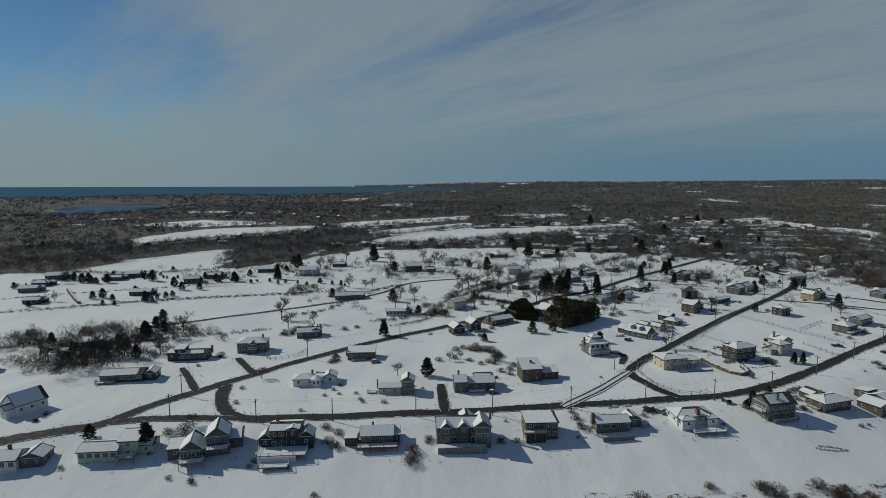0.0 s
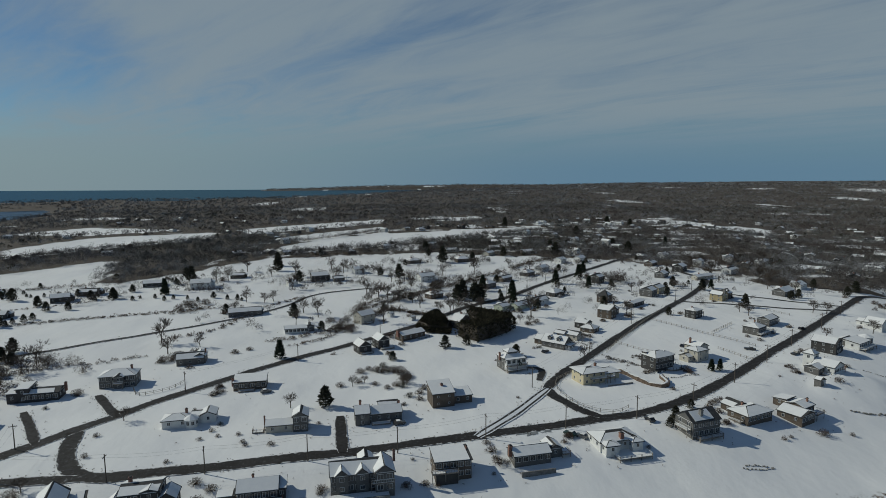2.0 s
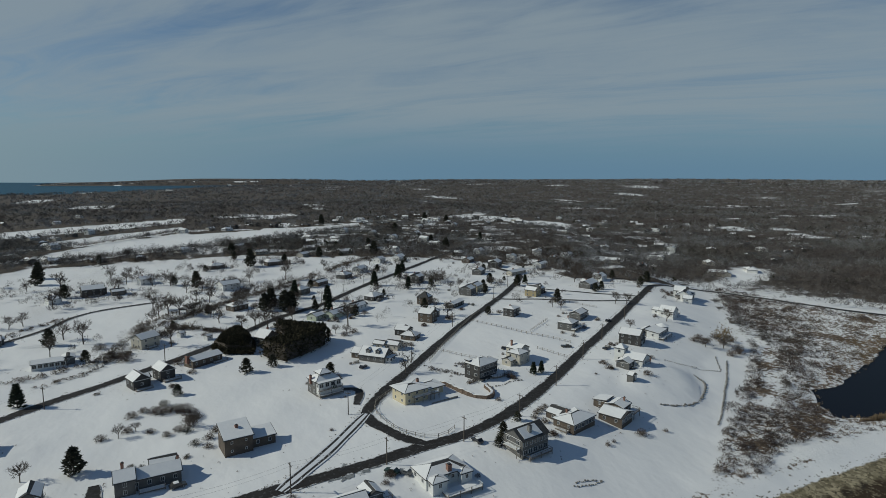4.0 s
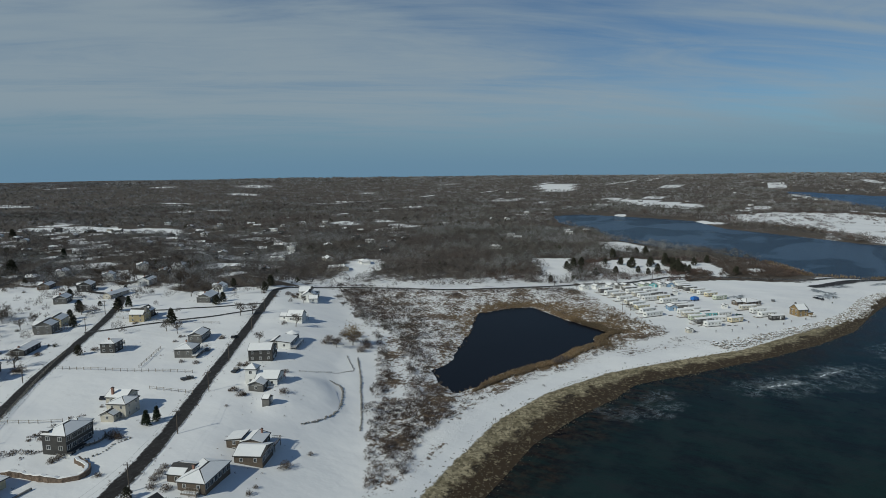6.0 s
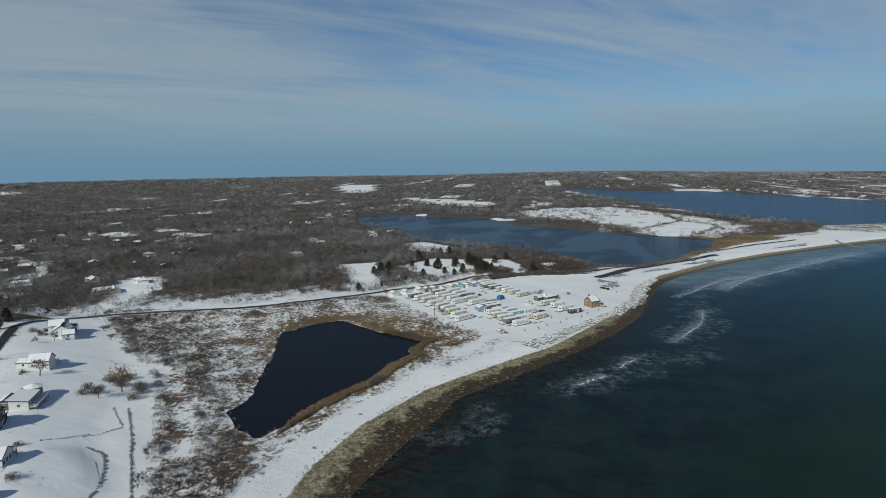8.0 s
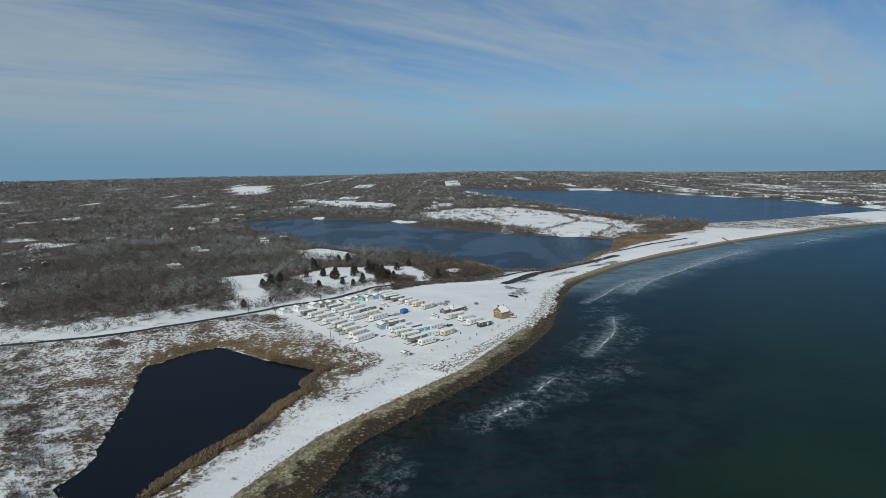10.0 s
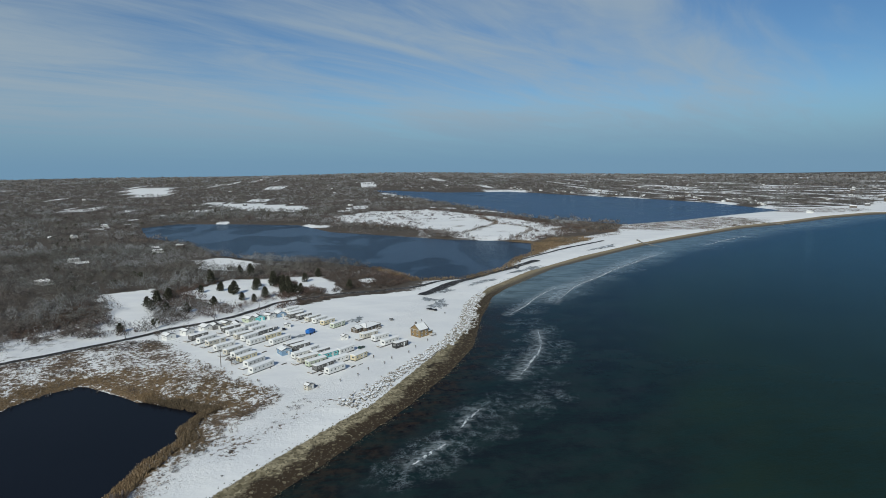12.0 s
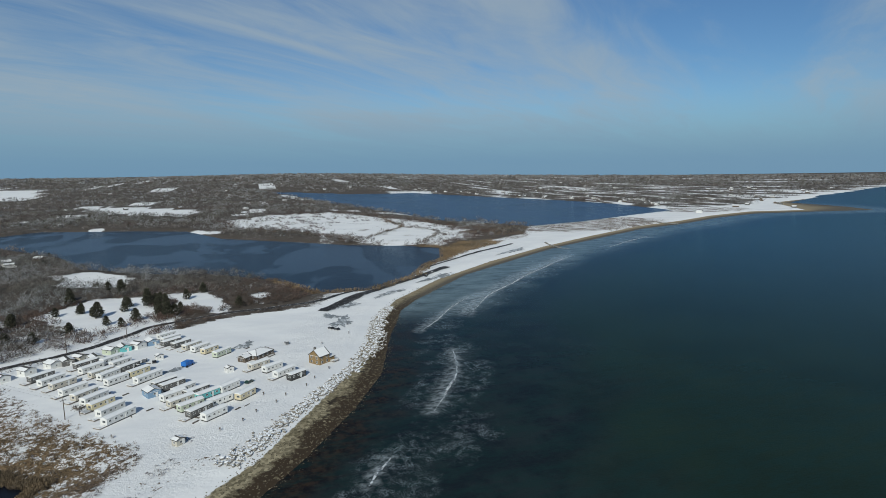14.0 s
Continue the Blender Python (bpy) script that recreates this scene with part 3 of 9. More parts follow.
def lines(lo, hi, fine_lo, fine_hi, fine, mid_lo, mid_hi, mid, grow=1.16):
    """Grid lines: fine in the middle, coarser outside, growing towards the horizon."""
    out = list(np.arange(fine_lo, fine_hi + 1e-6, fine))
    while out[-1] < mid_hi:
        out.append(out[-1] + mid)
    step = mid
    while out[-1] < hi:
        step *= grow
        out.append(out[-1] + step)
    while out[0] > mid_lo:
        out.insert(0, out[0] - mid)
    step = mid
    while out[0] > lo:
        step *= grow
        out.insert(0, out[0] - step)
    return np.array(out)


def sheet(name, xs, ys, zfun, mats, attrs, keep=None):
    """A grid sheet with float attributes by vertex."""
    gx, gy = np.meshgrid(xs, ys)
    x, y = gx.ravel(), gy.ravel()
    z = zfun(x, y)
    me = bpy.data.meshes.new(name)
    nx, ny = len(xs), len(ys)
    me.vertices.add(nx * ny)
    me.vertices.foreach_set("co", np.stack([x, y, z], 1).astype(np.float32).ravel())
    i = (np.arange(ny - 1)[:, None] * nx + np.arange(nx - 1)[None]).ravel()
    quads = np.stack([i, i + 1, i + nx + 1, i + nx], 1)
    if keep is not None:
        quads = quads[keep(x, y)[quads].any(1)]
    me.loops.add(quads.size)
    me.loops.foreach_set("vertex_index", quads.astype(np.int32).ravel())
    me.polygons.add(len(quads))
    me.polygons.foreach_set("loop_start", np.arange(0, quads.size, 4, dtype=np.int32))
    me.polygons.foreach_set("loop_total", np.full(len(quads), 4, np.int32))
    me.polygons.foreach_set("use_smooth", np.ones(len(quads), bool))
    for key, values in attrs(x, y).items():
        me.attributes.new(key, "FLOAT", "POINT").data.foreach_set("value", values.astype(np.float32))
    me.materials.append(mats)
    me.update(calc_edges=True)
    return new(name, me)


# ---- what grows where ----
VILLAGE = [(-900, 60), (-40, 118), (103, 126), (136, 140), (162, 158), (200, 181), (245, 212), (327, 298), (318, 322), (290, 335), (262, 360), (262, 420), (225, 470), (160, 520),
           (60, 560), (-70, 545), (-95, 515), (-150, 440), (-230, 425), (-420, 400), (-900, 330)]
FIELDS = [[(-275, 424), (-256, 488), (-207, 565), (-180, 483), (-170, 429), (-225, 417)], [(-345, 655), (-314, 768), (-182, 814), (-164, 734), (-260, 638), (-305, 580)],
          [(-98, 588), (-26, 723), (33, 755), (245, 822), (255, 777), (105, 680), (-21, 596)], [(-95, 729), (37, 860), (35, 804), (-56, 680)],
          [(-160, 857), (43, 1012), (39, 924), (-132, 784)], [(452, 934), (574, 804), (545, 735), (433, 867)], [(-441, 835), (-380, 928), (-234, 864), (-327, 800)],
          [(785, -52), (896, -115), (821, -143), (731, -98), (727, -60)], [(848, -1), (985, -45), (971, -111), (904, -120), (797, -54)],
          [(513, 234), (524, 208), (505, 197), (428, 177), (408, 182), (439, 202)], [(509, 181), (544, 165), (546, 135), (497, 121), (465, 135), (465, 151)],
          [(547, 123), (546, 97), (503, 84), (482, 87), (513, 110)], [(1591, 441), (1554, 323), (1347, 158), (1228, 182), (1351, 312)], [(2502, 931), (2423, 752), (1978, 623), (2022, 743)],
          [(353, 324), (430, 372), (452, 358), (436, 335), (357, 308)], [(650, 215), (664, 189), (622, 153), (584, 156), (598, 193)], [(524, 72), (533, 61), (495, 66)], [(489, 843), (565, 830), (569, 760), (516, 701), (459, 734)]]
PENINSULA = [(1100, 122), (1193, 54), (1207, -75), (957, -175), (789, -209), (694, -105), (723, -83), (741, -37), (825, -9), (908, 28), (968, 108)]
CAMP = [(396, 166), (417, 149), (449, 112), (470, 82), (482, 30), (530, -14), (598, -75), (686, -185), (720, -240), (790, -400), (900, -700), (850, -905), (1049, -940), (1000, -640), (880, -300), (760, -230), (690, -130),
        (640, -105), (590, -70), (530, -20), (500, 0), (446, 6), (404, 19), (362, 35), (332, 52), (304, 72), (318, 96), (330, 115)]
WETLAND = [(136, 141), (162, 159), (200, 182), (245, 213), (327, 299), (345, 318), (360, 240), (400, 182), (396, 161), (332, 115), (320, 98), (306, 100), (270, 122), (236, 136), (205, 141), (170, 146), (150, 139)]


ROAD_MARSH = [(290, 319), (310, 321), (335, 308), (348, 272), (360, 236), (380, 205), (400, 181), (433, 140), (464, 118)]


def woodland(x, y):
    """1 in the woods, 0 in the open."""
    wob = 7 * waves(x, y, 37, 2) + 4 * waves(x, y, 13, 9)
    open_ = smooth(-4, 6, signed(x, y, VILLAGE) + wob)
    for f in FIELDS:
        open_ = np.maximum(open_, smooth(-4, 6, signed(x, y, f) + 0.6 * wob))
    open_ = np.maximum(open_, 0.96 * smooth(2, 26, signed(x, y, PENINSULA) + 2 * wob))
    lagoon = -signed(x, y, POND_FAR)
    open_ = np.maximum(open_, 0.95 * smooth(52, 12, lagoon + 2 * wob) * smooth(-0.35, 0.25, waves(x, y, 170, 3)) * (y < -330) * (x > 1000))
    open_ = np.maximum(open_, 0.85 * smooth(0.25, 0.5, waves(x * 0.8, y * 1.7, 190, 13)) * (y < -640) * (x > 960) * (np.hypot(x, y) < 2300))
    for f in (CAMP, WETLAND):
        open_ = np.maximum(open_, smooth(-3, 3, signed(x, y, f) + 0.2 * wob))
    open_ = np.maximum(open_, smooth(60, 20, signed(x, y, ROCKLAND)) * (x > 100) * (y < 160))
    road = seg_dist(x, y, ROAD_MARSH, False)
    open_ = np.maximum(open_, 0.60 * smooth(66, 10, road + 3.0 * wob) * (x > 318) * (y > 110))
    r = np.hypot(x, y)
    stripes = waves(x * 0.6 + y * 0.3, y * 1.6, 420, 11) + 0.5 * waves(x, y * 2, 150, 4)
    lean = -0.13 * np.exp(-(((np.arctan2(y, x) + 0.75) / 0.45) ** 2)) + 0.10 * (x < 0) + 0.1 * smooth(500, 1500, y) * (x > 200)
    open_ = np.maximum(open_, 0.85 * smooth(0.62, 0.75, stripes - lean) * smooth(700, 1000, r))
    suburb = smooth(0.1, 0.5, waves(x, y, 90, 6) + 0.4 * waves(x, y, 33, 8)) * (signed(x, y, [(-120, 520), (100, 540), (262, 360), (420, 420), (620, 600), (500, 900), (150, 900), (-100, 700)]) > 0)
    open_ = np.maximum(open_, 0.6 * suburb)
    return 1 - open_


def reeds_at(x, y):
    p = -signed(x, y, POND_NEAR)
    east = smooth(255, 285, x) * smooth(125, 95, np.abs(y - 150) * 1.0)
    near = 0.85 * smooth(20 + 9 * waves(x, y, 23, 1), 1, p) * np.maximum(east, 0.35 * (x < 300)) * (p > -1)
    south = smooth(7, 3, p) * (y < 150) * (p > -1)
    patch = (0.68 + 0.25 * waves(x, y, 13, 6) + 0.3 * smooth(14, 5, p)) * smooth(-4, 3, signed(x, y, [(308, 124), (313, 106), (321, 102), (333, 111), (346, 126), (357, 142), (358, 170), (350, 192), (340, 201), (318, 197), (344, 175), (327, 151)]) + 2.5 * waves(x, y, 15, 4))
    q = -signed(x, y, POND_MID)
    mid = smooth(13 + 5 * waves(x, y, 40, 2), 4, q) * (q > -2) * smooth(-130, -100, y) * smooth(75, 50, y) * (x < 720)
    marsh = smooth(-2, 4, signed(x, y, [(614, -86), (640, -92), (694, -108), (722, -140), (716, -190), (690, -165), (655, -125)]))
    return np.clip(np.maximum.reduce([near, south, patch, mid, marsh]), 0, 1)


def scrub_at(x, y):
    s = smooth(-3, 3, signed(x, y, WETLAND) + 2 * waves(x, y, 17, 3))
    s = s * (0.57 + 0.20 * waves(x, y, 34, 5) + 0.10 * waves(x, y, 13, 2) - 0.05 * smooth(46, 8, seg_dist(x, y, PLATEAU[5:11], False)))
    penin = (0.16 + 0.30 * smooth(0.1, 0.5, waves(x, y, 70, 9))) * smooth(-10, 8, signed(x, y, PENINSULA))
    strip = 0.42 * smooth(4, 12, signed(x, y, ROCKLAND)) * smooth(30, 16, signed(x, y, ROCKLAND)) * (x > 180) * (x < 310)
    bluff = 0.5 * smooth(2, 5, signed(x, y, ROCKLAND)) * smooth(12, 8, signed(x, y, ROCKLAND)) * (x > 30) * (x < 170)
    heath = 0.60 * smooth(1.0, 0.6, np.hypot((x - 845) / 125, (y + 330) / 200)) + 0.55 * smooth(1.0, 0.7, np.hypot((x - 960) / 60, (y + 660) / 110)) + 0.5 * smooth(1.0, 0.8, np.hypot((x - 770) / 60, (y + 190) / 50))
    return np.clip(np.maximum.reduce([s, penin, strip, bluff, heath]), 0, 1)


def ground_attrs(x, y):
    shore, d = signed(x, y, ROCKLAND), signed(x, y, LAND)
    return {"wood": woodland(x, y), "scrub": scrub_at(x, y), "reed": reeds_at(x, y), "shore": np.clip(shore, -60, 60), "off": np.clip(d, -60, 60), "rough": smooth(2, 8, shore) * smooth(48, 26, shore) * (x > 150) * smooth(2, -6, signed(x, y, PLATEAU))}


xs = lines(-5200, 5200, -170, 520, 3.5, -500, 1100, 11)
ys = lines(-5200, 5200, -40, 345, 3.5, -950, 900, 11)
# finer along the long curving beach
xs = np.r_[xs[xs <= 520], np.arange(525, 910, 5.0), xs[xs > 912]]
ys = np.r_[ys[ys < 2300], np.arange(2300, 4100, 45.0), ys[ys > 4110]]
ys = np.r_[ys[ys < -925], np.arange(-920, -44, 6.0), ys[ys >= -42]]
ground = sheet("ground", xs, ys, height, ground_mat, ground_attrs)
tagged(ground, "snow-covered coastal ground with brown scrub and a shingle beach", "ground", kind="structure")

# ---- water ----
FOAMS = [(222, 100, 16, 8), (238, 92, 16, 8), (294, 32, 30, 16), (355, -8, 30, 18), (398, -12, 30, 12), (440, -24, 34, 12), (520, -110, 60, 16), (600, -190, 70, 16), (680, -310, 70, 18), (790, -480, 90, 16), (270, 52, 26, 16), (285, 30, 30, 14), (335, 0, 34, 15), (375, -12, 30, 14), (262, 62, 18, 12), (470, -62, 48, 22), (425, -25, 22, 12), (300, 10, 30, 14), (560, -150, 60, 28), (640, -270, 60, 22), (222, 92, 24, 8), (345, 10, 30, 7)]


CRESTS = [([(446, -47), (474, -66), (500, -90), (529, -118), (569, -160), (600, -196)], 0.40, 1.0, 13.0, "long white breaking wave near the beach"),
          ([(640, -262), (666, -300), (700, -352)], 0.3, 1.0, 5.0, "white breaking wave along the far beach"),
          ([(417, -9), (429, -18), (441, -27), (455, -37), (482, -58)], 0.3, 0.8, 3.6, "small white wave turning round the point"),
          ([(264, 58.5), (269, 54), (275, 48)], 0.3, 0.7, 2.6, "short white breaking wave crest"),
          ([(323, 12.5), (334, 6), (341, 2.5), (352, -5), (366, -11), (383, -15)], 0.35, 0.8, 3.8, "white foam-topped wave crest"),
          ([(284, 41.5), (290, 38.5), (297, 33.5)], 0.3, 0.7, 2.2, "short white breaking wave over weed")]


def sea_attrs(x, y):
    d = -signed(x, y, LAND)
    foam = np.zeros(x.shape)
    for cx, cy, a, b in FOAMS:
        ca, sa = math.cos(radians(-38)), math.sin(radians(-38))
        u, v = (x - cx) * ca + (y - cy) * sa, -(x - cx) * sa + (y - cy) * ca
        foam = np.maximum(foam, 0.85 * (1 - smooth(0.35, 1.25, np.hypot(u / a, v / b))))
    foam = np.maximum(foam, 0.8 * smooth(5, 0, np.abs(d - 3)) * (x > 440))
    surf = np.zeros(x.shape)
    for pts, _, _, trail, _ in CRESTS:
        # foam trails on the landward side of each crest
        line_d = seg_dist(x, y, pts, False)
        behind = d < np.interp(x, [q[0] for q in pts], -signed(np.array([q[0] for q in pts], float), np.array([q[1] for q in pts], float), LAND)) + 1.0
        surf = np.maximum(surf, smooth(trail * 1.3, 0.3, line_d) * np.where(behind, 0.95, 0.05))
    wash = smooth(62, 24, d + 9 * waves(x, y, 60, 4)) * smooth(425, 475, x) * smooth(1200, 600, x) * 0.95
    return {"foam": foam, "wash": wash, "surf": surf, "shallow": smooth(105, 60, d + 14 * waves(x, y, 70, 5)), "near": smooth(19, 5, d + 5 * waves(x, y, 23, 2))}


sea = sheet("sea", lines(-5200, 5200, 150, 610, 2.5, 0, 1000, 14), lines(-5200, 5200, -215, 130, 2.5, -1000, 200, 14), lambda x, y: 0 * x, sea_mat, sea_attrs,
            keep=lambda x, y: signed(x, y, LAND) < 25)
tagged(sea, "dark green winter sea with lacy foam patches", "sea", kind="structure")


def pond(name, outline, z, material, label, grow):
    c = np.mean(outline, 0)
    bm = bmesh.new()
    pts = []
    for px, py in outline:
        v = Vector((px - c[0], py - c[1]))
        v += v.normalized() * grow
        pts.append(bm.verts.new((c[0] + v.x, c[1] + v.y, z)))
    bm.faces.new(pts)
    bmesh.ops.triangulate(bm, faces=bm.faces)
    bmesh.ops.recalc_face_normals(bm, faces=bm.faces)
    if sum(f.normal.z for f in bm.faces) < 0:
        bmesh.ops.reverse_faces(bm, faces=bm.faces)
    return tagged(part(name, bm, material, None), label, "pond", kind="structure")


pond("water_near_pond", POND_NEAR, 0.3, pond_mat, "still dark pond water behind the beach", 4.5)
pond("water_middle_pond", POND_MID, 0.3, ice_mat, "blue pond half covered by thin ice", 4.0)
pond("water_lagoon", POND_FAR, 0.3, bay_mat, "deep blue lagoon water", 8.0)
pond("water_inlet", INLET, 0.3, ice_mat, "pale frozen inlet far away", 8.0)

# ---- roads ----
ROADS = {
    "road_shore": ([(-72.6, 191), (-71.5, 183.4), (-69.4, 177), (-65.8, 170.1), (-61.5, 165.6), (-54.9, 163.2), (-44, 163.8), (-30, 164.8), (3, 167.7), (37, 171.8), (55, 173.8), (70, 176.6), (85, 178.6), (97, 183),
                    (107, 188), (129, 201.6), (162, 225.4), (205.4, 256.6), (273, 306), (294, 321)], 5.6, 0.12),
    "road_upper": ([(-150, 139), (-119, 151), (-105.4, 156), (-97, 160.4), (-90, 172), (-85, 178.6), (-79.6, 185), (-74, 192), (-67, 200), (-60, 209.8), (-52.5, 217.6), (-42, 228.6), (-21, 249.6), (1.5, 267.5), (33, 295), (46, 310),
                    (64, 330), (92, 353), (132, 398.7), (169, 435), (218, 483), (287, 559), (330, 610)], 5.4, 0.15),
    "road_middle": ([(66.5, 203), (70, 209), (79, 219.8), (97, 239), (132, 276), (180, 322), (205, 347), (225, 369), (235, 383), (237.5, 396), (236, 412), (239, 427), (250, 455)], 5.0, 0.25),
    "road_wedge": ([(74.5, 178.2), (70, 184), (68, 190), (66, 197), (66.5, 205)], 4.6, 0.1),
    "road_spit": ([(-95, 161), (-88.2, 163.2), (-79, 163.9), (-70, 164.1), (-60, 163.7)], 5.0, 0.4),
    "road_marsh": ([(290, 319), (310, 321), (335, 308), (348, 272), (360, 236), (380, 205), (400, 181), (415.5, 166), (433, 140.5), (452, 126), (464, 118), (475, 98), (481, 82), (487, 55), (496, 30), (520, 8),
                     (557, -22), (598, -72), (640, -122), (686, -180)], 5.0, 0.55),
}
DRIVES = {
    "driveway_wreath": ([(66, 211), (70, 222), (64, 226)], 3.6, 0.25),
    "driveway_west": ([(-95.5, 208), (-88.8, 198.1), (-80.5, 184.5)], 3.4, 0.04),
    "driveway_mid_west": ([(-79, 219.5), (-74.1, 212), (-66, 200)], 3.8, 0.04),
    "driveway_row": ([(-0.9, 191), (-0.2, 178), (0.5, 167.5)], 4.0, 0.04),
    "lane_two_track": ([(36.2, 170.8), (47, 181), (57, 192), (66.5, 203)], 4.6, 1.0),
    "lane_east_field": ([(249, 289), (230, 297), (205, 312), (180, 326)], 2.6, 0.6),
    "lane_north_field": ([(262, 297), (245, 310), (225, 330), (214, 348)], 2.6, 0.6),
    "shore_lot": ([(468, 33), (484, 20), (503, 5), (524, -13), (550, -42), (580, -76)], 10.5, 0.74),
    "lane_old_track": ([(-140, 262), (-100, 290), (-60, 318), (-35, 350), (-20, 380), (20, 395)], 2.8, 0.7),
}


def dense(pts, step=3.0):
    """Points along a smooth line through the given ones."""
    p = [Vector((*q, 0)) for q in pts]
    p = [2 * p[0] - p[1]] + p + [2 * p[-1] - p[-2]]
    out = []
    for a, b, c, d in zip(p, p[1:], p[2:], p[3:]):
        n = max(1, int((c - b).length / step))
        for i in range(n):
            s = i / n
            out.append(0.5 * (2 * b + (c - a) * s + (2 * a - 5 * b + 4 * c - d) * s * s + (3 * b - a - 3 * c + d) * s ** 3))
    return out + [p[-2]]


def strip(name, pts, width, slush, material, lift, label):
    line = dense(pts, 2.0)
    n_seed = pts[0][0]
    width = 0.76 * width
    verts, side = [], []
    for i, q in enumerate(line):
        way = (line[min(i + 1, len(line) - 1)] - line[max(i - 1, 0)]).normalized()
        nrm = Vector((-way.y, way.x, 0))
        broad = width * (1.06 + 0.05 * math.sin(0.31 * i + n_seed) + 0.05 * math.sin(0.87 * i)) * min(1.0, 0.72 + 0.14 * min(i, len(line) - 1 - i))
        for s in (-0.5, -0.4, -0.275, -0.1, 0, 0.1, 0.275, 0.4, 0.5):
            e = q + nrm * s * broad
            verts.append((e.x, e.y, 0))
            side.append(abs(s) * 2)
    arr = np.array(verts)
    arr[:, 2] = height(arr[:, 0], arr[:, 1]) + lift
    n = len(line)
    faces = [(9 * i + j, 9 * i + j + 1, 9 * i + j + 10, 9 * i + j + 9) for i in range(n - 1) for j in range(8)]
    me = mesh_of(name, arr.tolist(), faces, material)
    me.attributes.new("side", "FLOAT", "POINT").data.foreach_set("value", np.array(side, np.float32))
    me.attributes.new("slush", "FLOAT", "POINT").data.foreach_set("value", np.full(len(side), slush, np.float32))
    me.polygons.foreach_set("use_smooth", np.ones(len(faces), bool))
    return tagged(new(name, me), label, "road", kind="structure")


for n, (key, (pts, width, slush)) in enumerate(list(ROADS.items()) + list(DRIVES.items())):
    strip(key, pts, width, slush, road_mat, 0.12 + 0.006 * n, "ploughed dark asphalt road with snowy edges" if key.startswith("road") else "narrow cleared track through the snow")

# ---- buildings ----
def box_bm(x0, y0, z0, x1, y1, z1, bevel=0.0, bm=None):
    bm = bm or bmesh.new()
    made = bmesh.ops.create_cube(bm, size=1.0)
    bmesh.ops.scale(bm, vec=(x1 - x0, y1 - y0, z1 - z0), verts=made["verts"])
    bmesh.ops.translate(bm, vec=((x0 + x1) / 2, (y0 + y1) / 2, (z0 + z1) / 2), verts=made["verts"])
    if bevel:
        edges = {e for v in made["verts"] for e in v.link_edges}
        bmesh.ops.bevel(bm, geom=list(edges), offset=bevel, segments=1, affect="EDGES")
    return bm


def slab_mesh(name, polys, thick, mats):
    """Thick slabs under the given polygons, as one mesh."""
    verts, faces = [], []
    for poly in polys:
        n, k = len(poly), len(verts)
        verts += [tuple(p) for p in poly] + [(p[0], p[1], p[2] - thick) for p in poly]
        faces.append(tuple(range(k, k + n)))
        faces.append(tuple(range(k + 2 * n - 1, k + n - 1, -1)))
        faces += [(k + i, k + n + i, k + n + (i + 1) % n, k + (i + 1) % n) for i in range(n)]
    return mesh_of(name, verts, faces, mats)


def shrink(poly, by, up):
    c = Vector([sum(p[i] for p in poly) / len(poly) for i in range(3)])
    out = []
    for p in poly:
        v = Vector(p) - c
        q = c + v * max(0.2, 1 - by / max(v.length, 0.1))
        out.append((q.x, q.y, q.z + up))
    return out


slip = random.Random(8)


def slipped(poly):
    """Snow that has slid or melted off a strip along the ridge or one verge."""
    if len(poly) != 4:
        return poly
    a, b, c, d = (Vector(p) for p in poly)
    ridge, verge = slip.choice([0, 0, 0, 0.08, 0.2, 0.32]), slip.choice([0, 0, 0, 0.06, 0.12])
    c, d = c.lerp(b, ridge), d.lerp(a, ridge * slip.uniform(0.3, 1.2))
    b, c = b.lerp(a, verge), c.lerp(d, verge * slip.uniform(0, 1.5))
    return [a, b, c, d]


window_cache = {}


def window_mesh(w, h):
    key = (round(w, 1), round(h, 1))
    if key not in window_cache:
        a, b, f, p = w / 2, h / 2, 0.065, 0.06
        bm = bmesh.new()
        outer = [bm.verts.new((x, -p, z)) for x, z in ((-a, -b), (a, -b), (a, b), (-a, b))]
        inner = [bm.verts.new((x, -p, z)) for x, z in ((-a + f, -b + f), (a - f, -b + f), (a - f, b - f), (-a + f, b - f))]
        deep = [bm.verts.new((v.co.x, -0.02, v.co.z)) for v in inner]
        back = [bm.verts.new((v.co.x, 0.02, v.co.z)) for v in outer]
        for i in range(4):
            j = (i + 1) % 4
            bm.faces.new((outer[i], outer[j], inner[j], inner[i]))
            bm.faces.new((inner[i], inner[j], deep[j], deep[i]))
            bm.faces.new((back[i], back[j], outer[j], outer[i]))
        bm.faces.new(deep).material_index = 1
        if w > 0.8:
            box_bm(-0.025, -0.05, -b + f, 0.025, -0.022, b - f, bm=bm)
        me = bpy.data.meshes.new("window")
        bm.to_mesh(me)
        bm.free()
        me.materials.append(frame_mat)
        me.materials.append(glass_mat)
        window_cache[key] = me
    return window_cache[key]


def window(parent, x, y, z, turn, w=1.0, h=1.3):
    ob = part("window", window_mesh(w, h), None, parent)
    ob.matrix_local = pose(x, y, z, 0, 0, turn)
    return ob


door_cache = {}


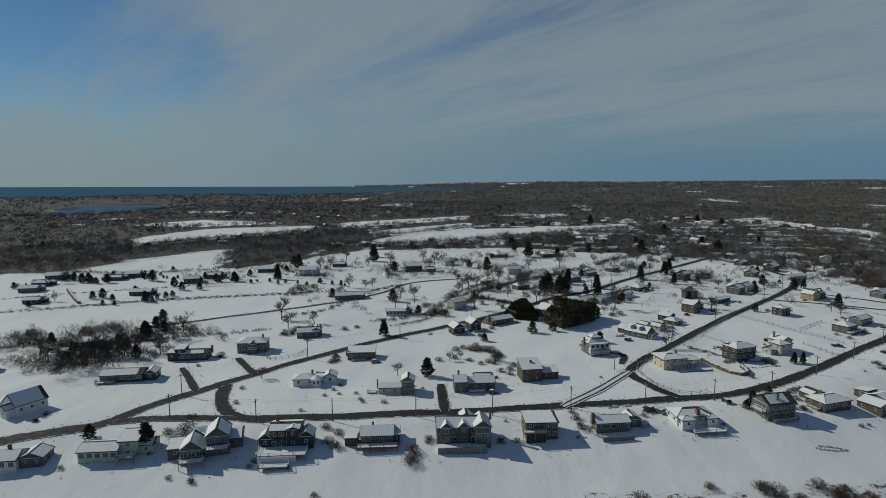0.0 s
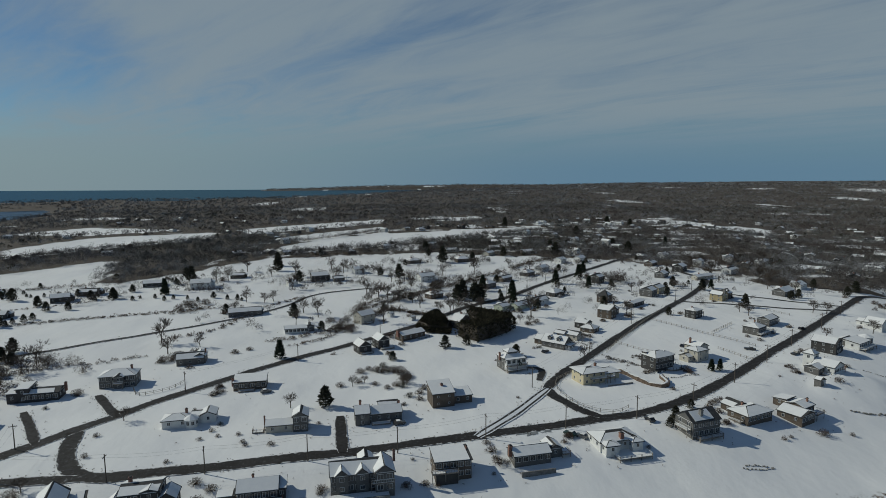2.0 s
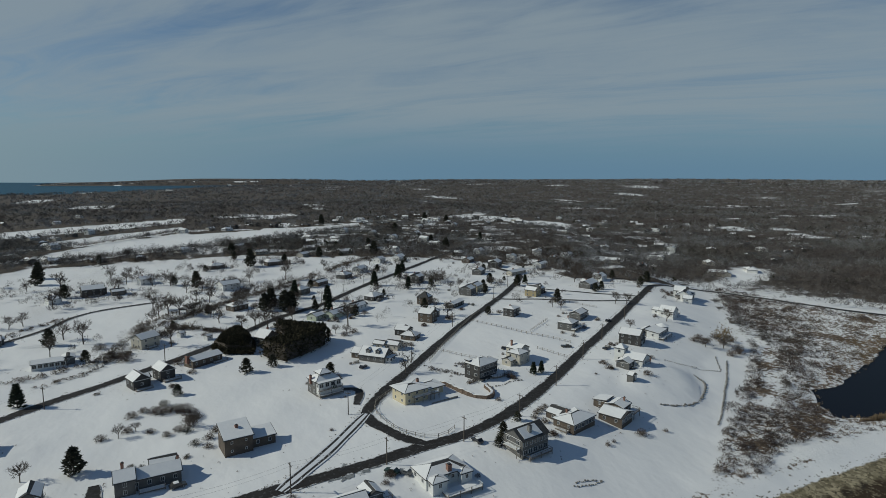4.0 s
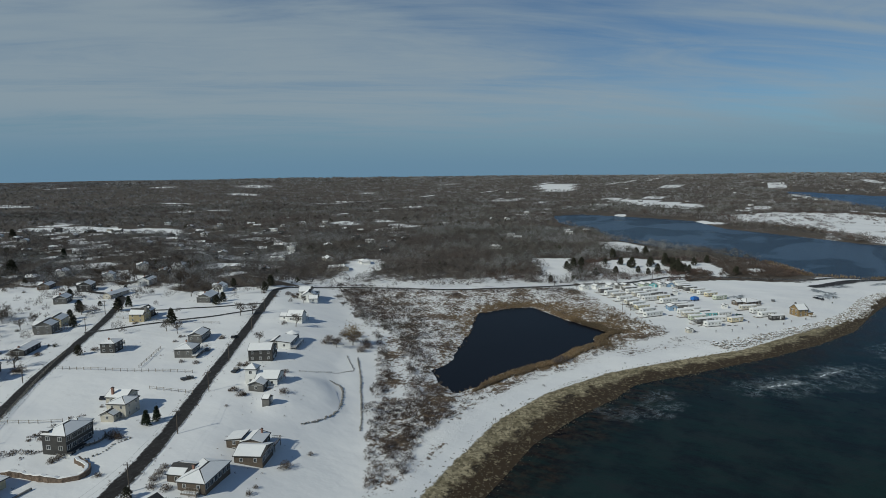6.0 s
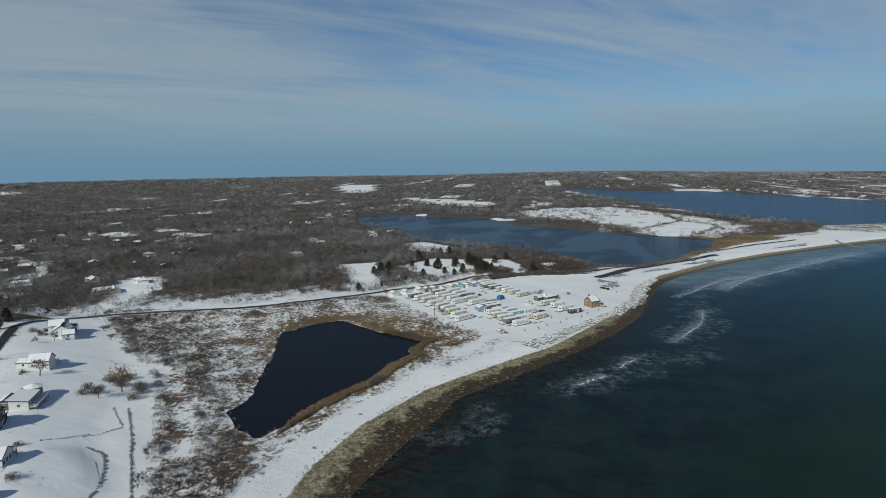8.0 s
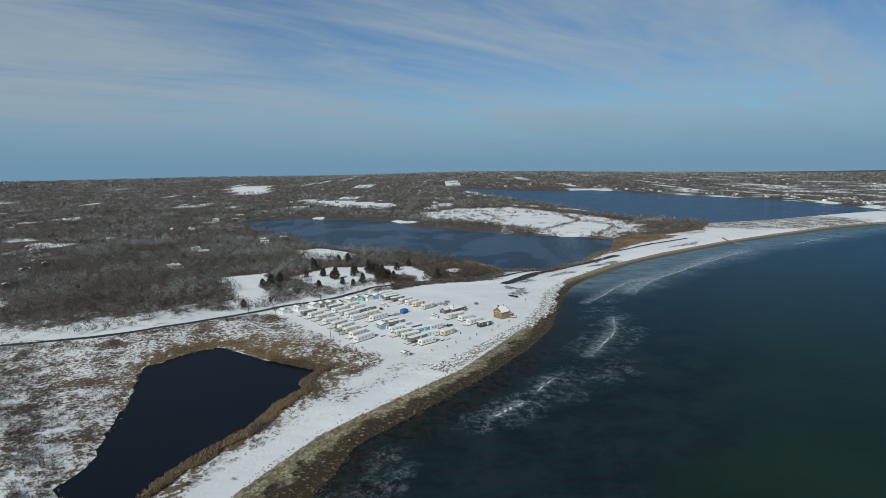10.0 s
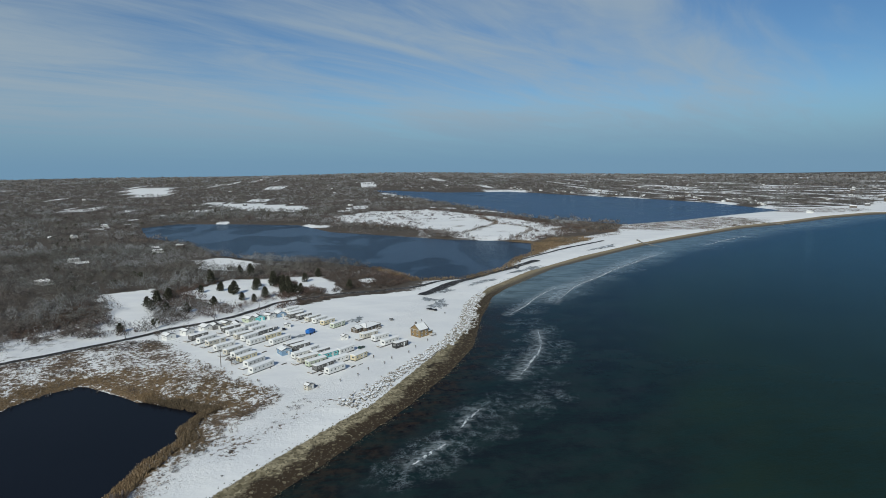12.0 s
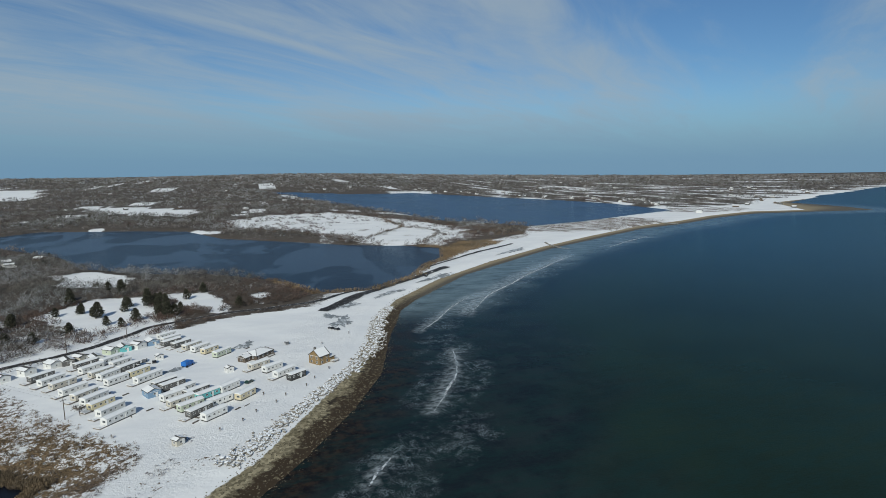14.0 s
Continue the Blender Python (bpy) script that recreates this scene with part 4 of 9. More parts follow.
def door(parent, x, y, z, turn, colour="white", w=1.0):
    if (colour, w) not in door_cache:
        bm = box_bm(-w / 2, -0.08, 0, w / 2, 0.02, 2.1)
        box_bm(-w / 2 + 0.15, -0.1, 1.1, w / 2 - 0.15, -0.081, 1.9, bm=bm)
        me = bpy.data.meshes.new("door")
        bm.to_mesh(me)
        bm.free()
        me.materials.append(side_mats[colour])
        door_cache[(colour, w)] = me
    ob = part("door", door_cache[(colour, w)], None, parent)
    ob.matrix_local = pose(x, y, z, 0, 0, turn)
    return ob


def volume(house, cx, cy, w, d, h, roof="gable", axis="x", pitch=0.42, colour="grey", z0=0.0, cover=0.93, sides="nesw", rows=None, win=(1.0, 1.25), over=0.4, trim=True, gaps=2.9, glaze=()):
    """A storeyed block of a house: wall, roof, its snow and its windows. Front is -y."""
    x0, x1, y0, y1, t = cx - w / 2, cx + w / 2, cy - d / 2, cy + d / 2, z0 + h
    low = z0 - 1.6
    o = over
    base = [(x0, y0), (x1, y0), (x1, y1), (x0, y1)]
    verts = [(x, y, low) for x, y in base] + [(x, y, t) for x, y in base]
    faces = [(0, 1, 5, 4), (1, 2, 6, 5), (2, 3, 7, 6), (3, 0, 4, 7)]
    polys = []
    if roof == "gable":
        if axis == "x":
            rise = pitch * d / 2
            verts += [(x0, cy, t + rise), (x1, cy, t + rise)]
            faces += [(7, 4, 8), (5, 6, 9)]
            r, e = t + rise + 0.12, t - pitch * o + 0.12
            polys = [[(x0 - o, y0 - o, e), (x1 + o, y0 - o, e), (x1 + o, cy, r), (x0 - o, cy, r)], [(x1 + o, y1 + o, e), (x0 - o, y1 + o, e), (x0 - o, cy, r), (x1 + o, cy, r)]]
        else:
            rise = pitch * w / 2
            verts += [(cx, y0, t + rise), (cx, y1, t + rise)]
            faces += [(4, 5, 8), (6, 7, 9)]
            r, e = t + rise + 0.12, t - pitch * o + 0.12
            polys = [[(x0 - o, y1 + o, e), (x0 - o, y0 - o, e), (cx, y0 - o, r), (cx, y1 + o, r)], [(x1 + o, y0 - o, e), (x1 + o, y1 + o, e), (cx, y1 + o, r), (cx, y0 - o, r)]]
    elif roof == "hip":
        half = min(w, d) / 2
        r, e = t + pitch * half + 0.1, t - pitch * o + 0.1
        c = [(x0 - o, y0 - o, e), (x1 + o, y0 - o, e), (x1 + o, y1 + o, e), (x0 - o, y1 + o, e)]
        a, b = ((x0 + half, cy, r), (x1 - half, cy, r)) if w >= d else ((cx, y0 + half, r), (cx, y1 - half, r))
        if abs(w - d) < 0.05:
            polys = [[c[i], c[(i + 1) % 4], a] for i in range(4)]
        elif w > d:
            polys = [[c[0], c[1], b, a], [c[1], c[2], b], [c[2], c[3], a, b], [c[3], c[0], a]]
        else:
            polys = [[c[0], c[1], a], [c[1], c[2], b, a], [c[2], c[3], b], [c[3], c[0], a, b]]
        faces += [(4, 5, 6, 7)]
    else:
        up = {"flat": (0, 0), "shed": (pitch * d, 0), "shed_back": (0, pitch * d)}[roof]
        verts[4:8] = [(x0, y0, t + up[0]), (x1, y0, t + up[0]), (x1, y1, t + up[1]), (x0, y1, t + up[1])]
        k = (up[1] - up[0]) / d
        polys = [[(x0 - o, y0 - o, t + up[0] - k * o + 0.1), (x1 + o, y0 - o, t + up[0] - k * o + 0.1), (x1 + o, y1 + o, t + up[1] + k * o + 0.1), (x0 - o, y1 + o, t + up[1] + k * o + 0.1)]]
        faces += [(4, 5, 6, 7)]
    part("wall", mesh_of("wall", verts, faces, side_mats[colour]), None, house)
    part("roof", slab_mesh("roof", polys, 0.2, [roof_mat]), None, house, "dark shingle roof edge")
    if cover > 0:
        snowy = [shrink(slipped(p), 0.22 if cover > 0.9 else 1.6, 0.13) for p in polys]
        if cover < 0.6:
            snowy = snowy[:1]
        part("snow_cover", slab_mesh("snow_cover", snowy, 0.11, [snow_mat]), None, house, "white snow lying on the roof")
    if trim and roof != "flat":
        part("trim", slab_mesh("trim", [[(x0 - 0.03, y0 - 0.03, t - 0.05), (x1 + 0.03, y0 - 0.03, t - 0.05), (x1 + 0.03, y1 + 0.03, t - 0.05), (x0 - 0.03, y1 + 0.03, t - 0.05)]], 0.16, [trim_mat]), None, house, "white painted eaves board")
    rows = rows if rows is not None else max(1, round(h / 2.9))
    for side in sides:
        length = w if side in "ns" else d
        n = max(1, int((length - 0.8) / (gaps if side != "n" else 3.0 * gaps)))
        for row in range(rows):
            zc = z0 + (row + 0.56) * h / rows + (0.05 if rows == 1 else 0)
            big = side in glaze
            ww, hh = (1.7, 1.6) if big else win
            if big:
                n = max(1, int((length - 0.6) / 1.95))
            for i in range(n):
                s = (i + 0.5) / n - 0.5
                if side == "s":
                    window(house, cx + s * w, y0 - 0.01, zc, 0, ww, hh)
                elif side == "n":
                    window(house, cx + s * w, y1 + 0.01, zc, 180, ww, hh)
                elif side == "e":
                    window(house, x1 + 0.01, cy + s * d, zc, 90, ww, hh)
                else:
                    window(house, x0 - 0.01, cy + s * d, zc, -90, ww, hh)
    return t


def chimney(house, x, y, z, w=0.9, material=None):
    bm = box_bm(x - w / 2, y - w / 2, z - 3.5, x + w / 2, y + w / 2, z, 0.04)
    box_bm(x - w / 2 - 0.08, y - w / 2 - 0.08, z - 0.22, x + w / 2 + 0.08, y + w / 2 + 0.08, z - 0.02, bm=bm)
    ch = part("chimney", bm, material or brick_mat, house, "brick chimney stack")
    part("chimney_cap", box_bm(x - w / 3, y - w / 3, z, x + w / 3, y + w / 3, z + 0.25), roof_mat, ch)


def deck(house, x0, y0, x1, y1, z, material=None, rail=True, snow=True, colour=None):
    bm = box_bm(x0, y0, z - 0.25, x1, y1, z)
    part("deck", bm, material or deck_mat, house, "timber deck platform")
    nx = max(1, int((x1 - x0) / 3.6))
    for i in range(nx + 1):
        px = x0 + 0.1 + (x1 - x0 - 0.2) * i / nx
        part("post", box_bm(px - 0.09, y0 + 0.02, z - 2.6, px + 0.09, y0 + 0.2, z + (1.0 if rail else -0.25)), material or deck_mat, house)
    if rail:
        for a, b, c, e in ((x0, y0, x1, y0 + 0.07), (x0, y0, x0 + 0.07, y1), (x1 - 0.07, y0, x1, y1)):
            bm = box_bm(a, b, z + 0.92, c, e, z + 1.02)
            box_bm(a, b, z + 0.12, c, e, z + 0.2, bm=bm)
            along = max(c - a, e - b)
            m = int(along / 0.45)
            for i in range(1, m):
                s = i / m
                qx, qy = (a + s * (c - a), (b + e) / 2) if c - a > e - b else ((a + c) / 2, b + s * (e - b))
                box_bm(qx - 0.025, qy - 0.025, z + 0.2, qx + 0.025, qy + 0.025, z + 0.92, bm=bm)
            part("railing", bm, trim_mat if colour == "white" else (material or deck_mat), house)
    if snow:
        part("deck_snow", box_bm(x0 + 0.12, y0 + 0.12, z + 0.004, x1 - 0.12, y1 - 0.05, z + 0.12, 0.03), snow_mat, house, "snow on the deck boards")


def dormer(house, x, y, z, w=2.0, d=2.6, h=1.5, colour="grey", turn=0):
    """A small gabled window box on a roof slope, facing -y."""
    hw = w / 2
    v = [(-hw, 0, -0.8), (hw, 0, -0.8), (hw, 0, h), (-hw, 0, h), (0, 0, h + hw * 0.7), (-hw, d, h), (hw, d, h), (0, d, h + hw * 0.7), (-hw, d, -0.2), (hw, d, -0.2)]
    f = [(0, 1, 2, 4, 3), (0, 3, 5, 8), (1, 9, 6, 2), (5, 7, 6, 9, 8)]
    root = part("dormer", mesh_of("dormer", v, f, side_mats[colour]), None, house)
    root.matrix_local = pose(x, y, z, 0, 0, turn)
    o = 0.25
    sl = [[(-hw - o, d, h - o * 0.7 + 0.1), (-hw - o, -o, h - o * 0.7 + 0.1), (0, -o, h + hw * 0.7 + 0.1), (0, d, h + hw * 0.7 + 0.1)], [(hw + o, -o, h - o * 0.7 + 0.1), (hw + o, d, h - o * 0.7 + 0.1), (0, d, h + hw * 0.7 + 0.1), (0, -o, h + hw * 0.7 + 0.1)]]
    part("dormer_roof", slab_mesh("dormer_roof", sl, 0.14, [roof_mat]), None, root)
    part("snow_cover", slab_mesh("snow_cover", [shrink(p, 0.5, 0.09) for p in sl], 0.08, [snow_mat]), None, root)
    ob = part("window", window_mesh(min(w - 0.5, 1.5), 1.1), None, root)
    ob.matrix_local = pose(0, -0.01, h * 0.45, 0, 0, 0)


HOMES = []
SHRINK = Matrix.Scale(1 / PLAN, 4)


def house(name, x, y, turn, label, category="house", group="village houses"):
    root = new(name)
    root.empty_display_size = 0.5
    root.matrix_world = pose(x, y, zat(x, y), 0, 0, turn) @ SHRINK
    HOMES.append((x, y))
    return tagged(root, label, category, group)


# the row between the shore road and the beach
h = house("beach_house", -107.5, 141.5, 8, "pale grey shingled beach house with a snowy roof", group="houses along the beach")
volume(h, -3, 0, 8, 8, 3.2, colour="white", glaze="s")
volume(h, 4.5, 1, 7, 7, 3.0, axis="y", colour="grey")
chimney(h, -3, 1, 6)

h = house("beach_house", -86, 145.5, 6, "pale green shingled cottage with a long snowy roof", group="houses along the beach")
volume(h, -3, 0, 12, 8, 3.2, pitch=0.35, colour="green", glaze="s")
volume(h, 5.5, 1.5, 6, 7, 5.2, roof="shed_back", pitch=0.18, colour="green")
volume(h, 10.5, 2.5, 4.5, 6, 3.2, colour="green")
deck(h, 3, -5.5, 8.5, -2.0, 1.2)

h = house("beach_house", -62, 147, 14, "grey shingled beach house with steep white-trimmed gables", group="houses along the beach")
volume(h, -4.0, -1, 7, 9, 3.4, axis="y", pitch=0.8, colour="grey", glaze="s")
volume(h, 3.5, 1.5, 7, 9, 6.2, axis="y", pitch=0.8, colour="grey", glaze="s")
volume(h, -9.5, 1, 4.5, 6, 2.8, roof="shed_back", pitch=0.15, colour="grey")
volume(h, 9, 3, 4, 6, 3.5, roof="shed_back", pitch=0.2, colour="grey")
deck(h, 0.2, -6, 7, -3.1, 3.0, colour="white")
deck(h, -7.5, -8.5, -0.2, -5.6, 0.6, colour="white")

h = house("beach_house", -42, 150.5, 5, "dark shingled beach house above a white walled terrace", group="houses along the beach")
volume(h, 0, 1, 10, 8, 6.0, pitch=0.3, colour="dark", glaze="s", win=(1.1, 1.4))
volume(h, -6.5, -0.5, 4.2, 5, 3.2, axis="y", pitch=0.8, colour="dark")
volume(h, 6.8, -0.5, 4.6, 6, 4.0, axis="y", pitch=0.7, colour="dark")
volume(h, 2.5, -1.6, 4.0, 3, 6.3, axis="y", pitch=0.3, colour="dark")
chimney(h, -3.2, 2, 8.6)
part("terrace_wall", box_bm(-7.6, -10.5, -2.2, 4.5, -9.9, 0.5), side_mats["white"], h, "white rendered terrace wall")
deck(h, -8, -9.8, 7.5, -3.2, 0.55, colour="white")
deck(h, -6.5, -14.0, 2.5, -10.6, -1.2, colour="white", snow=True)

h = house("beach_house", -17.9, 152.5, 4, "dark brown single-storey cottage behind a red deck", group="houses along the beach")
volume(h, 0, 0, 11, 7.5, 3.1, pitch=0.5, colour="dark", glaze="s")
volume(h, -8.5, -1.5, 4.5, 3.6, 2.2, roof="flat", colour="brown", rows=0)
volume(h, 6.4, -0.5, 2.2, 5, 2.8, roof="shed_back", pitch=0.2, colour="dark")
chimney(h, -1.5, 1.2, 5.6, 0.6)
deck(h, -6.5, -7.2, 6.8, -3.8, 0.5, rust_deck_mat)

h = house("beach_house", 5.1, 153, 4, "large grey shingled house with three white-trimmed front gables", group="houses along the beach")
volume(h, -1, 1, 15.5, 8.5, 5.4, pitch=0.55, colour="grey", glaze="s")
volume(h, -5.6, -2.4, 3.6, 3.2, 5.6, axis="y", pitch=0.9, colour="grey", win=(1.3, 1.3), sides="s")
volume(h, 0.2, -2.4, 3.6, 3.2, 5.6, axis="y", pitch=0.9, colour="grey", win=(1.3, 1.3), sides="s")
volume(h, 6.4, -1.2, 5.4, 8.5, 6.2, axis="y", pitch=0.75, colour="grey", glaze="s", sides="sew")
volume(h, 1.6, 4.5, 4.0, 4.0, 6.5, axis="y", pitch=0.7, colour="grey", sides="n")
chimney(h, 9.8, 1.2, 9.4, 0.7)
deck(h, 2.5, -5.6, 9.2, -5.5, 3.0, colour="white", snow=False)
part("garden_wall", box_bm(-8.8, -8.3, -1.6, 7.5, -7.9, 0.6), stone_mat, h, "low dark garden wall with snow on it")
part("terrace_snow", box_bm(-8.6, -7.88, -1.2, 7.4, -4.4, 0.3), snow_mat, h)

h = house("beach_house", 26.7, 156.3, 3, "brown shingled house with a flat snowy roof and balcony", group="houses along the beach")
volume(h, 0, 0, 11, 8.5, 5.4, roof="shed_back", pitch=0.07, colour="brown", glaze="s", trim=False)
volume(h, -2.2, -5.0, 6.6, 1.6, 2.4, roof="flat", colour="dark", rows=0, cover=0)
deck(h, -6.8, -6.6, 1.2, -4.3, 2.9, rail=True)
chimney(h, 5.2, 1.5, 7.0, 0.5)

h = house("beach_house", 47.9, 159, 6, "grey shingled low cottage with a stone end chimney", group="houses along the beach")
volume(h, -1, 0, 12, 6.6, 3.0, pitch=0.45, colour="grey", glaze="s")
volume(h, 7.5, 1.8, 4.5, 6, 3.0, axis="y", pitch=0.55, colour="grey")
chimney(h, -7.5, -0.5, 5.4, 1.1)
deck(h, 9.6, -2, 12.5, 1.2, 1.0)
part("garden_wall", box_bm(-6.5, -8.2, -1.4, 4.5, -7.8, 0.15), stone_mat, h, "dark low retaining wall")

h = house("beach_house", 71.5, 162.5, 6, "pale bungalow with a snowy hipped roof and fenced terrace", group="houses along the beach")
volume(h, 0, 1, 14, 8.5, 3.0, roof="hip", pitch=0.38, colour="white", win=(1.1, 1.2))
volume(h, -4.2, -4.2, 4.6, 4, 2.9, roof="hip", pitch=0.38, colour="white")
volume(h, 5.2, -3.8, 3.6, 3.2, 2.9, roof="hip", pitch=0.38, colour="white")
chimney(h, 0.8, -2.6, 5.2, 1.3)
deck(h, -3.6, -9.6, 8.0, -5.4, -0.3, colour="white")

h = house("beach_house", 97.3, 166.5, 12, "grey shingled two-storey house with a stone chimney", group="houses along the beach")
volume(h, 0, 0, 11.5, 8.5, 5.6, pitch=0.62, colour="grey", win=(1.5, 1.3), glaze="s", cover=0.5)
chimney(h, -1.0, -2.4, 8.9, 1.1, stone_mat)
deck(h, -7.6, -3.5, -5.8, 2.5, 2.8, colour="white", snow=True)
deck(h, -4.5, -6.4, 5.6, -4.4, 0.2)

h = house("beach_house", 118, 173.3, 18, "brown-grey bungalow with a wide snowy hipped roof", group="houses along the beach")
volume(h, 0, 0, 13, 8.5, 3.1, roof="hip", pitch=0.36, colour="brown", glaze="s")
volume(h, 0.5, 6.8, 7.5, 6, 3.0, axis="y", pitch=0.35, colour="brown")
deck(h, -8.4, -2.6, -6.6, 2.2, 0.5)
chimney(h, -1, 2.6, 5.2, 0.6)

h = house("beach_house", 134.3, 173.8, 24, "brown shingled house with broad snowy low gables", group="houses along the beach")
volume(h, -2, 0, 9, 9, 3.2, axis="y", pitch=0.32, colour="brown", glaze="s")
volume(h, 4.5, 2.0, 7, 7, 4.0, pitch=0.3, colour="brown")
volume(h, 4.5, 8, 6, 5, 4.4, roof="shed", pitch=0.12, colour="brown")
deck(h, 4.0, -4.6, 9.4, -1.6, 1.6)
chimney(h, 6.5, 0.5, 6.2, 0.6)

# between the shore road and the upper road
h = house("cottage", -44, 192.5, 5, "white bungalow with an eight-sided bay and snowy roof")
volume(h, -3.5, 0, 9, 6.5, 2.9, roof="hip", pitch=0.35, colour="white")
volume(h, 7.0, 2.0, 5, 6, 3.0, axis="y", pitch=0.45, colour="white")
volume(h, 3.2, 1.4, 4, 4, 2.8, roof="shed_back", pitch=0.1, colour="white")
bm = bmesh.new()
bmesh.ops.create_cone(bm, cap_ends=True, segments=8, radius1=2.3, radius2=2.3, depth=4.4, matrix=Matrix.Translation((1.6, -2.6, 0.8)))
bay = part("bay", bm, side_mats["white"], h, "white eight-sided bay")
bm = bmesh.new()
bmesh.ops.create_cone(bm, cap_ends=True, segments=8, radius1=2.7, radius2=0.1, depth=1.4, matrix=Matrix.Translation((1.6, -2.6, 3.7)))
part("bay_roof", bm, snow_mat, bay)
for i in range(4):
    a = radians(-157.5 + 45 * i)
    window(bay, 1.6 + 2.14 * math.cos(a), -2.6 + 2.14 * math.sin(a), 1.7, math.degrees(a) + 90, 1.1, 1.4)
chimney(h, -0.5, 1.2, 5.2, 0.8)

h = house("cottage", -17.3, 184.3, 3, "beige ranch house with a narrow grey two-storey end")
volume(h, 0, 0, 9, 6, 2.7, pitch=0.35, colour="beige")
volume(h, 7.2, 0, 5.0, 6.8, 5.4, axis="y", pitch=0.6, colour="grey", glaze="s")
chimney(h, -5.2, 1.5, 4.5, 0.5)
deck(h, -9, -2.5, -5.2, 1.0, 0.4)

h = house("cottage", 10.3, 187.5, 5, "grey shingled long house with a brick chimney")
volume(h, 1.5, 0, 13, 6.5, 3.4, pitch=0.5, colour="grey")
volume(h, -6.2, -1.0, 5, 7.5, 4.4, axis="x", pitch=0.45, colour="grey")
volume(h, 4.0, 5.0, 7, 5, 3.6, pitch=0.5, colour="grey")
chimney(h, -6.5, 1.4, 7.0, 0.8)
chimney(h, 7.6, 1.0, 5.8, 0.6)
deck(h, -3.0, -5.6, 3.6, -3.4, 0.4, colour="white")

h = house("cottage", 29.8, 196.5, 8, "tall brown saltbox house beside a low wing")
volume(h, 0, 0, 8.6, 8.6, 5.4, roof="shed_back", pitch=0.26, colour="brown", sides="se", rows=2, win=(0.7, 0.8))
volume(h, 8.2, 0.6, 7.6, 6, 3.0, roof="shed_back", pitch=0.2, colour="brown")
chimney(h, 0.5, 0.5, 7.6, 0.9)

h = house("cottage", -31.4, 220.3, 4, "dark brown house with a low snowy roof and side chimney")
volume(h, 0, 0, 13, 8, 3.6, roof="shed_back", pitch=0.1, colour="brown", glaze="s")
chimney(h, -6.8, -2.2, 5.0, 1.0)
deck(h, -4.5, -6.4, 2.0, -4.0, 0.4)

# west of the upper road
h = house("farmhouse", -125.5, 168.5, -28, "white steep-gabled house with a lower front wing")
volume(h, 0, 1, 9, 11, 4.2, axis="y", pitch=0.8, colour="white")
volume(h, -7, 0, 7, 7, 3.0, pitch=0.45, colour="white")
volume(h, 1.5, -5.6, 3.6, 3.4, 3.6, axis="y", pitch=0.8, colour="white", sides="s")

h = house("ranch_house", -109, 196, 9, "grey ranch house with a long snowy roof and double garage")
volume(h, -1, 0, 17, 8, 3.1, pitch=0.38, colour="dark", glaze="s", cover=0.95)
volume(h, 10.2, 0.5, 4.5, 7, 3.0, axis="y", pitch=0.5, colour="dark")
deck(h, -10.5, -6.5, -3.0, -4.0, 0.6)

h = house("ranch_house", -96.7, 220, 6, "dark grey split-level house with two roof heights")
volume(h, 2.0, 0, 12, 7.5, 3.6, pitch=0.3, colour="dark", glaze="s")
volume(h, -4.6, 0, 4.5, 7, 5.6, roof="shed_back", pitch=0.08, colour="dark")
volume(h, -8.4, -1, 3.6, 5, 4.0, roof="shed_back", pitch=0.1, colour="dark")
chimney(h, 9, 1.5, 5.6, 0.9)

h = house("ranch_house", -76.2, 230, 6, "grey two-storey house with a porch balcony and garage")
volume(h, 0, 0, 14, 8.5, 5.2, roof="hip", pitch=0.42, colour="grey", glaze="s")
volume(h, 0.8, -4.6, 3.8, 2.2, 5.0, axis="y", pitch=0.6, colour="grey", sides="s")
chimney(h, 4.5, 1.2, 8.0, 0.8)
deck(h, -1.2, -7.0, 2.6, -5.6, 2.6, colour="white")

h = house("ranch_house", -59, 252, 7, "grey house with roof lights and a low front porch")
volume(h, 0, 0, 12, 7.5, 3.4, pitch=0.55, colour="grey")
volume(h, 4.2, 1.2, 5, 8, 3.9, axis="y", pitch=0.5, colour="grey")
for i in range(4):
    part("roof_light", slab_mesh("roof_light", [[(-4.6 + 1.7 * i, -1.9, 4.66), (-3.8 + 1.7 * i, -1.9, 4.66), (-3.8 + 1.7 * i, -0.9, 5.2), (-4.6 + 1.7 * i, -0.9, 5.2)]], 0.12, [roof_mat]), None, h)
chimney(h, 6.4, 1.4, 6.2, 0.7)

h = house("ranch_house", -148, 238.5, 4, "brown house with a low spreading snowy roof")
volume(h, 0, 0, 13, 9, 2.9, roof="hip", pitch=0.4, colour="brown")
volume(h, 8.6, 0, 5, 6, 2.6, axis="y", pitch=0.4, colour="brown")
chimney(h, 0.8, 1.5, 5.6, 1.0)

h = house("ranch_house", -168, 205, 10, "dark ranch house half hidden by scrub")
volume(h, 0, 0, 14, 8, 3.0, pitch=0.4, colour="dark")

# middle of the village
h = house("cottage", -23.8, 292, 8, "white low cottage with two snowy roofs")
volume(h, 0, 0, 13, 6.5, 2.8, pitch=0.35, colour="white", glaze="s")
volume(h, 7.5, 1.5, 5, 6, 3.2, axis="y", pitch=0.45, colour="grey")

